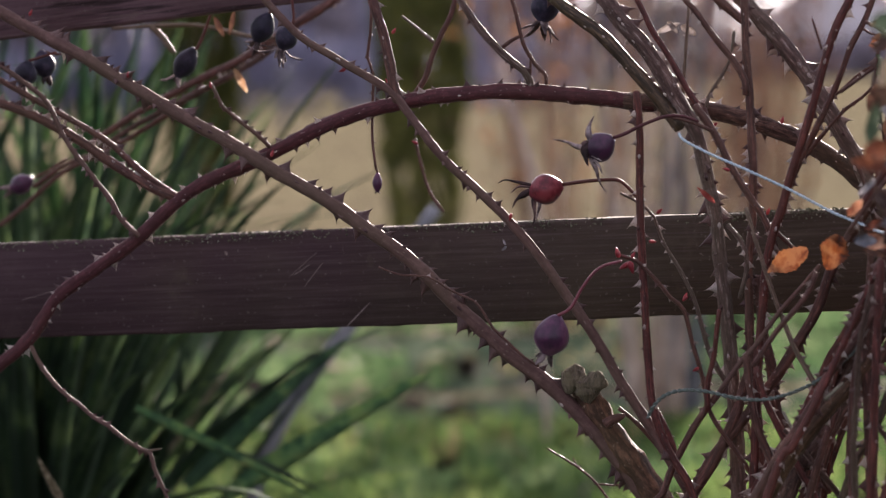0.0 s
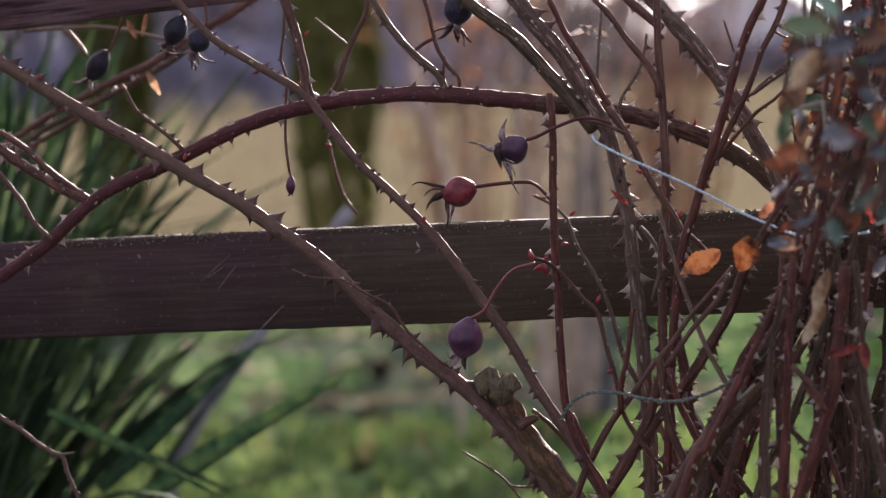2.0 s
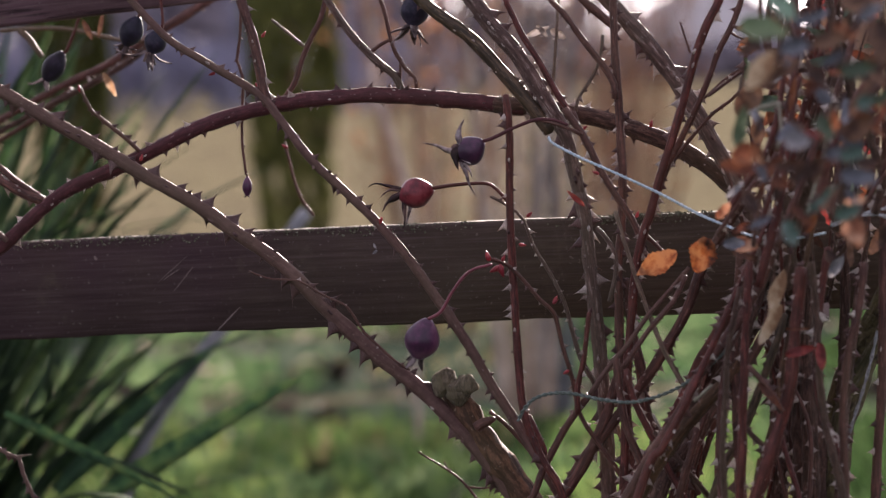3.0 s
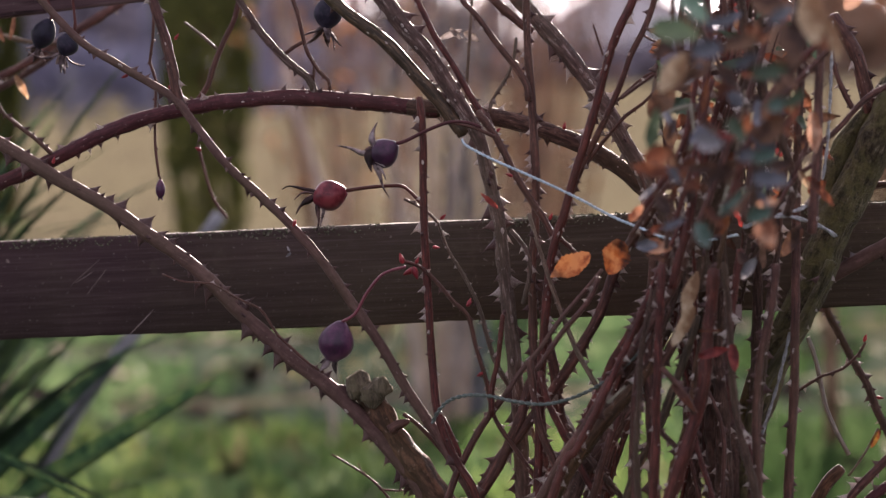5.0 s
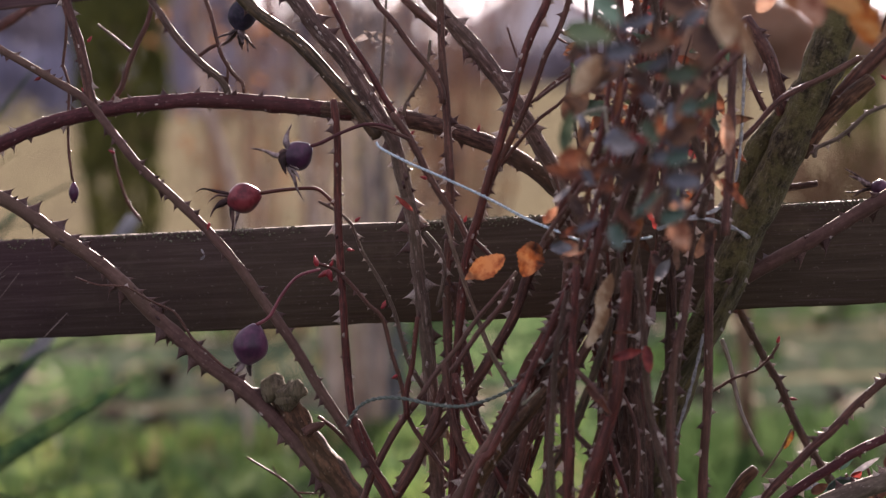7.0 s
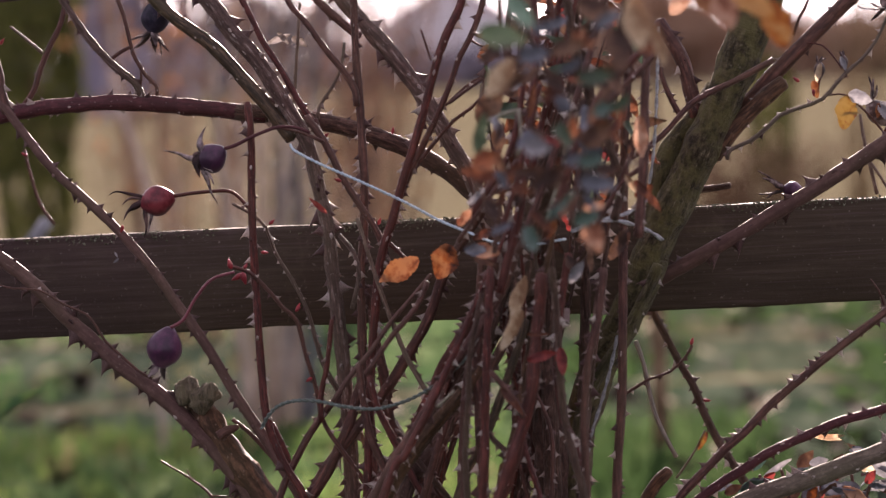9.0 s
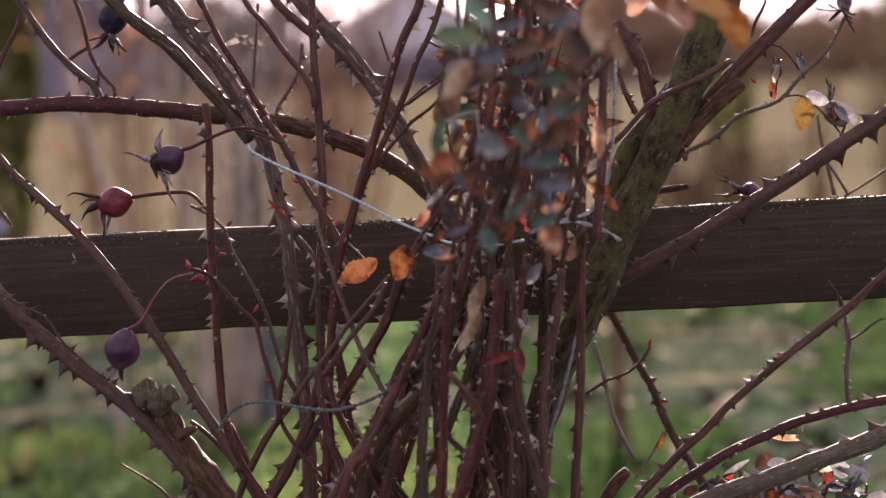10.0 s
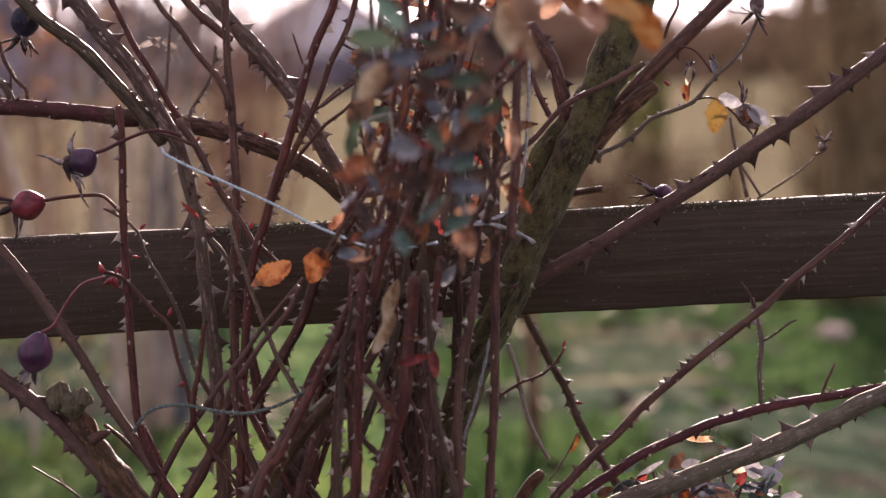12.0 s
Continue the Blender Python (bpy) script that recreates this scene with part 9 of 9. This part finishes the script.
leaf('blue', (0.3981, 2.2663, 0.4166), (-0.9268, 0.1298, 0.3524), 0.0241, 0.0111, 0, 0.5, 0.723469)
leaf('brown', (0.3541, 2.2657, 0.4642), (0.8954, -0.1254, -0.4272), 0.0225, 0.0130, 70, 0.5, 0.928857)
leaf('yellow', (0.4581, 2.2613, 0.4347), (-0.7438, 0.1041, 0.6603), 0.0211, 0.0139, 20, 0.5, 0.600414)
leaf('pink', (0.4066, 2.2942, 0.4383), (0.6475, -0.0907, -0.7566), 0.0277, 0.0207, 70, 0.5, 0.83231)
leaf('blue', (0.3768, 2.3336, 0.4408), (0.1749, -0.0245, -0.9843), 0.0117, 0.0103, -40, 0.5, 1.06738)
leaf('pink', (0.5001, 2.3088, 0.4263), (-0.0413, 0.0058, 0.9991), 0.0185, 0.0150, -70, 0.5, 0.635515)
leaf('blue', (0.4226, 2.2250, 0.4763), (0.1584, -0.0222, 0.9871), 0.0126, 0.0120, 0, 0.5, 0.728958)
leaf('cream', (0.4130, 2.3429, 0.4225), (0.9843, -0.1378, -0.1107), 0.0336, 0.0152, -15, 0.5, 0.480874)
leaf('brown', (0.4577, 2.2896, 0.4193), (0.8308, -0.1163, -0.5443), 0.0209, 0.0106, 0, 0.5, 0.432589)
leaf('brown', (0.4429, 2.2324, 0.4500), (0.5152, -0.0721, 0.8541), 0.0235, 0.0177, 50, 0.5, 0.699068)
leaf('cream', (0.4560, 2.3207, 0.4568), (-0.8570, 0.1200, 0.5011), 0.0210, 0.0138, 20, 0.5, 0.433994)
leaf('green', (0.4648, 2.2781, 0.4456), (0.9898, -0.1386, 0.0339), 0.0297, 0.0189, 70, 0.5, 0.814384)
leaf('blue', (0.4726, 2.2507, 0.4650), (-0.9870, 0.1382, 0.0825), 0.0304, 0.0138, 20, 0.5, 0.582486)
leaf('brown', (0.4542, 2.3407, 0.4039), (0.1448, -0.0203, 0.9893), 0.0239, 0.0198, 20, 0.5, 1.09164)
leaf('teal', (0.4578, 2.2136, 0.4730), (-0.8245, 0.1154, -0.5540), 0.0203, 0.0116, -70, 0.5, 1.18948)
leaf('blue', (0.3819, 2.2415, 0.4206), (-0.8843, 0.1238, 0.4503), 0.0297, 0.0152, 20, 0.5, 0.773382)
leaf('red', (0.4187, 2.2669, 0.4677), (-0.5820, 0.0815, -0.8091), 0.0129, 0.0084, 20, 0.5, 0.397398)
leaf('pink', (0.4329, 2.3268, 0.4445), (-0.9484, 0.1328, -0.2879), 0.0199, 0.0111, -15, 0.5, 0.775214)
leaf('red', (0.4186, 2.2635, 0.4667), (-0.9560, 0.1338, -0.2609), 0.0203, 0.0103, -70, 0.5, 0.651181)
leaf('pink', (0.3625, 2.2447, 0.4221), (-0.9863, 0.1381, 0.0898), 0.0180, 0.0071, 50, 0.5, 0.665207)
leaf('white', (0.3304, 2.2901, 0.4200), (0.9875, -0.1382, -0.0763), 0.0198, 0.0093, -70, 0.5, 1.12911)
leaf('blue', (0.4102, 2.2235, 0.4631), (0.9402, -0.1316, -0.3142), 0.0169, 0.0102, -15, 0.5, 1.00438)
leaf('blue', (0.4391, 2.2165, 0.4270), (0.7254, -0.1015, 0.6808), 0.0240, 0.0185, -40, 0.5, 0.644983)
leaf('blue', (0.3938, 2.2224, 0.4216), (-0.9896, 0.1385, -0.0390), 0.0311, 0.0119, 20, 0.5, 0.653395)
cane('brown', [(0.3906, 2.2542, 0.4139), (0.3957, 2.2534, 0.4414), (0.3997, 2.2529, 0.4578)], 0.0018, 0.0027, gap=0)
cane('brown', [(0.3910, 2.2727, 0.4109), (0.3803, 2.2741, 0.4389), (0.3710, 2.2754, 0.4691)], 0.0018, 0.0028, gap=0)
cane('brown', [(0.3877, 2.3052, 0.4057), (0.3722, 2.3073, 0.4342), (0.3586, 2.3092, 0.4603)], 0.0019, 0.0028, gap=0)
cane('brown', [(0.3841, 2.3009, 0.4066), (0.3903, 2.3000, 0.4345), (0.3953, 2.2993, 0.4555)], 0.0019, 0.0028, gap=0)
cane('brown', [(0.4543, 2.3057, 0.4027), (0.4452, 2.3070, 0.4312), (0.4368, 2.3081, 0.4469)], 0.0019, 0.0028, gap=0)
cane('brown', [(0.4302, 2.2759, 0.4087), (0.4376, 2.2749, 0.4364), (0.4439, 2.2740, 0.4548)], 0.0019, 0.0028, gap=0)
cane('brown', [(0.4734, 2.3066, 0.4018), (0.4781, 2.3059, 0.4299), (0.4822, 2.3054, 0.4491)], 0.0019, 0.0028, gap=0)
cane('brown', [(0.3846, 2.3176, 0.4038), (0.3838, 2.3177, 0.4321), (0.3834, 2.3178, 0.4538)], 0.0019, 0.0028, gap=0)
cane('brown', [(0.4487, 2.2702, 0.4088), (0.4443, 2.2708, 0.4367), (0.4402, 2.2714, 0.4595)], 0.0018, 0.0028, gap=0)
cane('brown', [(0.4594, 2.2612, 0.4098), (0.4537, 2.2620, 0.4376), (0.4487, 2.2627, 0.4590)], 0.0018, 0.0028, gap=0)
cane('brown', [(0.4387, 2.2762, 0.4082), (0.4329, 2.2771, 0.4362), (0.4285, 2.2777, 0.4623)], 0.0019, 0.0028, gap=0)
cane('brown', [(0.4323, 2.2793, 0.4080), (0.4374, 2.2786, 0.4358), (0.4421, 2.2780, 0.4640)], 0.0019, 0.0028, gap=0)
leaf('blue', (0.3334, 2.2433, 0.4569), (0.9473, -0.1326, 0.2915), 0.0301, 0.0177, 0, 0.3, 0.4)
leaf('paper', (-0.0139, 2.2920, 0.8308), (-0.9087, 0.1272, -0.3976), 0.0225, 0.0073, 0, 0.6, 0.6, label='dry papery curled leaf')
leaf('paper', (-0.0126, 2.2918, 0.8285), (0.8106, -0.1135, -0.5745), 0.0174, 0.0100, 0, 0.6, 0.9)
leaf('paper', (-0.0239, 2.2933, 0.8325), (0.7586, -0.1062, -0.6428), 0.0155, 0.0063, 20, 0.6, 0.9)
leaf('cream', (-0.4175, 2.5584, 0.8049), (0.4829, -0.0676, -0.8731), 0.0251, 0.0079, 0, 0.3, 0.2)
leaf('brown', (-0.4292, 2.5301, 0.8517), (0.4301, -0.0602, -0.9007), 0.0200, 0.0070, 0, 0.3, 0.2)
leaf('brown', (-0.4108, 2.5275, 0.8562), (-0.2116, 0.0296, -0.9769), 0.0217, 0.0059, 0, 0.3, 0.2)
leaf('teal', (0.3304, 2.2437, 0.4564), (0.9367, -0.1311, 0.3246), 0.0266, 0.0139, 0, 0.35, 0.6)
leaf('white', (0.3892, 2.2455, 0.4770), (0.9613, -0.1346, 0.2402), 0.0161, 0.0099, 0, 0.35, 0.6)
leaf('white', (0.3516, 2.2408, 0.4688), (0.8212, -0.1150, 0.5589), 0.0285, 0.0060, 0, 0.35, 0.6)
leaf('blue', (0.3903, 2.2254, 0.4632), (0.9711, -0.1360, -0.1963), 0.0273, 0.0167, 0, 0.35, 0.6)
leaf('red', (0.4312, 2.2296, 0.4618), (0.5095, -0.0713, 0.8575), 0.0143, 0.0090, 0, 0.35, 0.6)
leaf('white', (0.4409, 2.2383, 0.4588), (0.9901, -0.1386, -0.0212), 0.0151, 0.0109, 0, 0.35, 0.6)
leaf('blue', (0.4465, 2.2275, 0.4569), (0.8201, -0.1148, 0.5606), 0.0265, 0.0119, 0, 0.35, 0.6)
leaf('brown', (0.3194, 2.2353, 0.4568), (0.8665, -0.1213, 0.4843), 0.0161, 0.0099, 0, 0.35, 0.6)
leaf('orange', (0.3822, 2.2165, 0.4522), (0.5105, -0.0715, 0.8569), 0.0142, 0.0099, 0, 0.35, 0.6)
leaf('red', (0.3517, 2.2408, 0.4636), (0.6503, -0.0910, 0.7542), 0.0133, 0.0090, 0, 0.35, 0.6)
leaf('cream', (0.3965, 2.2645, 0.4966), (0.9843, -0.1378, -0.1099), 0.0258, 0.0070, 0, 0.35, 0.6)
leaf('brown', (0.4216, 2.2610, 0.4986), (0.3951, -0.0553, -0.9170), 0.0212, 0.0071, 0, 0.35, 0.6)
leaf('blue', (0.4246, 2.2506, 0.4887), (0.9218, -0.1291, -0.3656), 0.0162, 0.0060, 0, 0.35, 0.6)
leaf('teal', (0.3700, 2.2482, 0.4637), (0.8662, -0.1213, 0.4847), 0.0238, 0.0050, 0, 0.35, 0.6)
leaf('teal', (0.3465, 2.2615, 0.4707), (0.6506, -0.0911, 0.7539), 0.0192, 0.0070, 0, 0.35, 0.6)
leaf('pink', (0.4092, 2.2127, 0.4622), (0.8444, -0.1182, -0.5225), 0.0234, 0.0118, 0, 0.35, 0.6)
leaf('green', (0.4310, 2.2197, 0.4558), (0.9219, -0.1291, -0.3653), 0.0263, 0.0108, 0, 0.35, 0.6)
leaf('white', (0.4667, 2.2347, 0.4484), (0.9784, -0.1370, 0.1550), 0.0189, 0.0099, 0, 0.35, 0.6)

# twine
twisted('twine', [(-0.0159, 2.2072, 0.7448), (-0.0117, 2.1991, 0.7396), (0.0089, 2.1888, 0.7285), (0.0344, 2.1777, 0.7169), (0.0681, 2.1655, 0.7005), (0.0917, 2.1547, 0.6874), (0.1039, 2.1455, 0.6816), (0.1181, 2.1360, 0.6758), (0.1322, 2.1265, 0.6700), (0.1537, 2.1160, 0.6666), (0.1864, 2.1039, 0.6714)], 0.0024, TWINE['blue'], 'thin pale blue twine stretched across the canes')
twisted('twine', [(0.1924, 2.1231, 0.6756), (0.2147, 2.1333, 0.6824), (0.2371, 2.1435, 0.6872), (0.2534, 2.1545, 0.6956)], 0.0030, TWINE['pale'], 'loose end of pale grey twine', 0.6)
twisted('twine', [(0.1988, 2.1222, 0.6809), (0.2227, 2.1288, 0.6829), (0.2403, 2.1364, 0.6786), (0.2559, 2.1442, 0.6713), (0.2641, 2.1530, 0.6654)], 0.0032, TWINE['pale'], 'frayed loose end of pale grey twine', 0.6)
twisted('twine', [(0.2638, 2.1431, 0.8272), (0.2619, 2.1458, 0.7807), (0.2603, 2.1486, 0.7510), (0.2580, 2.1514, 0.7255), (0.2540, 2.1544, 0.7020)], 0.0026, TWINE['pale'], 'pale grey string hanging among the canes', 0.6)
twisted('twine', [(-0.0450, 2.1963, 0.5263), (-0.0403, 2.1916, 0.5355), (-0.0313, 2.1864, 0.5446), (-0.0180, 2.1805, 0.5489), (-0.0007, 2.1741, 0.5487), (0.0207, 2.1671, 0.5445), (0.0421, 2.1601, 0.5430), (0.0636, 2.1531, 0.5484), (0.0828, 2.1464, 0.5580), (0.1021, 2.1397, 0.5728), (0.1192, 2.1333, 0.5900)], 0.0033, TWINE['grey'], 'twisted grey-green garden twine looped round the canes')
twisted('twine', [(0.2299, 2.1678, 0.5921), (0.2227, 2.1713, 0.5616), (0.2165, 2.1747, 0.5397), (0.2094, 2.1782, 0.5176), (0.2058, 2.1812, 0.4999)], 0.0028, TWINE['pale'], 'pale grey string hanging down among the canes', 0.6)
tag = tagged(new('plant_tag', mesh('plant_tag', *box(-0.0047, 0.0047, -0.0005, 0.0005, -0.0052, 0.0052), TAG, smooth=False)), 'small faded pinkish square plant tag stuck among the canes', 'plant tag')
tag.matrix_basis = Matrix.Translation((0.1886, 2.1636, 0.6097)) @ pose(0, 0, 0, -8, 3, 12)

# board faces marked by wear
scratch((-0.3501, 2.3983, 0.6269), (-0.3258, 2.3949, 0.6473), 0.0010)
scratch((-0.3461, 2.3978, 0.6283), (-0.3320, 2.3958, 0.6373), 0.0008)
scratch((-0.3375, 2.3966, 0.6181), (-0.3201, 2.3941, 0.6391), 0.0009)
scratch((-0.3022, 2.3916, 0.5832), (-0.2805, 2.3886, 0.6046), 0.0011)
scratch((-0.5896, 2.4318, 0.6098), (-0.5558, 2.4271, 0.6184), 0.0006)
leaf('white', (-0.1647, 2.3631, 0.6566), (0.4169, -0.0584, -0.8860), 0.0052, 0.0022, 0, 0.3, 0.2, label='pale curled fibre on the board')
leaf('white', (-0.1615, 2.3626, 0.6509), (-0.7936, 0.1111, -0.6015), 0.0056, 0.0026, 0, 0.3, 0.2)
scratch((-0.4061, 2.4061, 0.6493), (-0.4037, 2.4058, 0.6459), 0.0023)
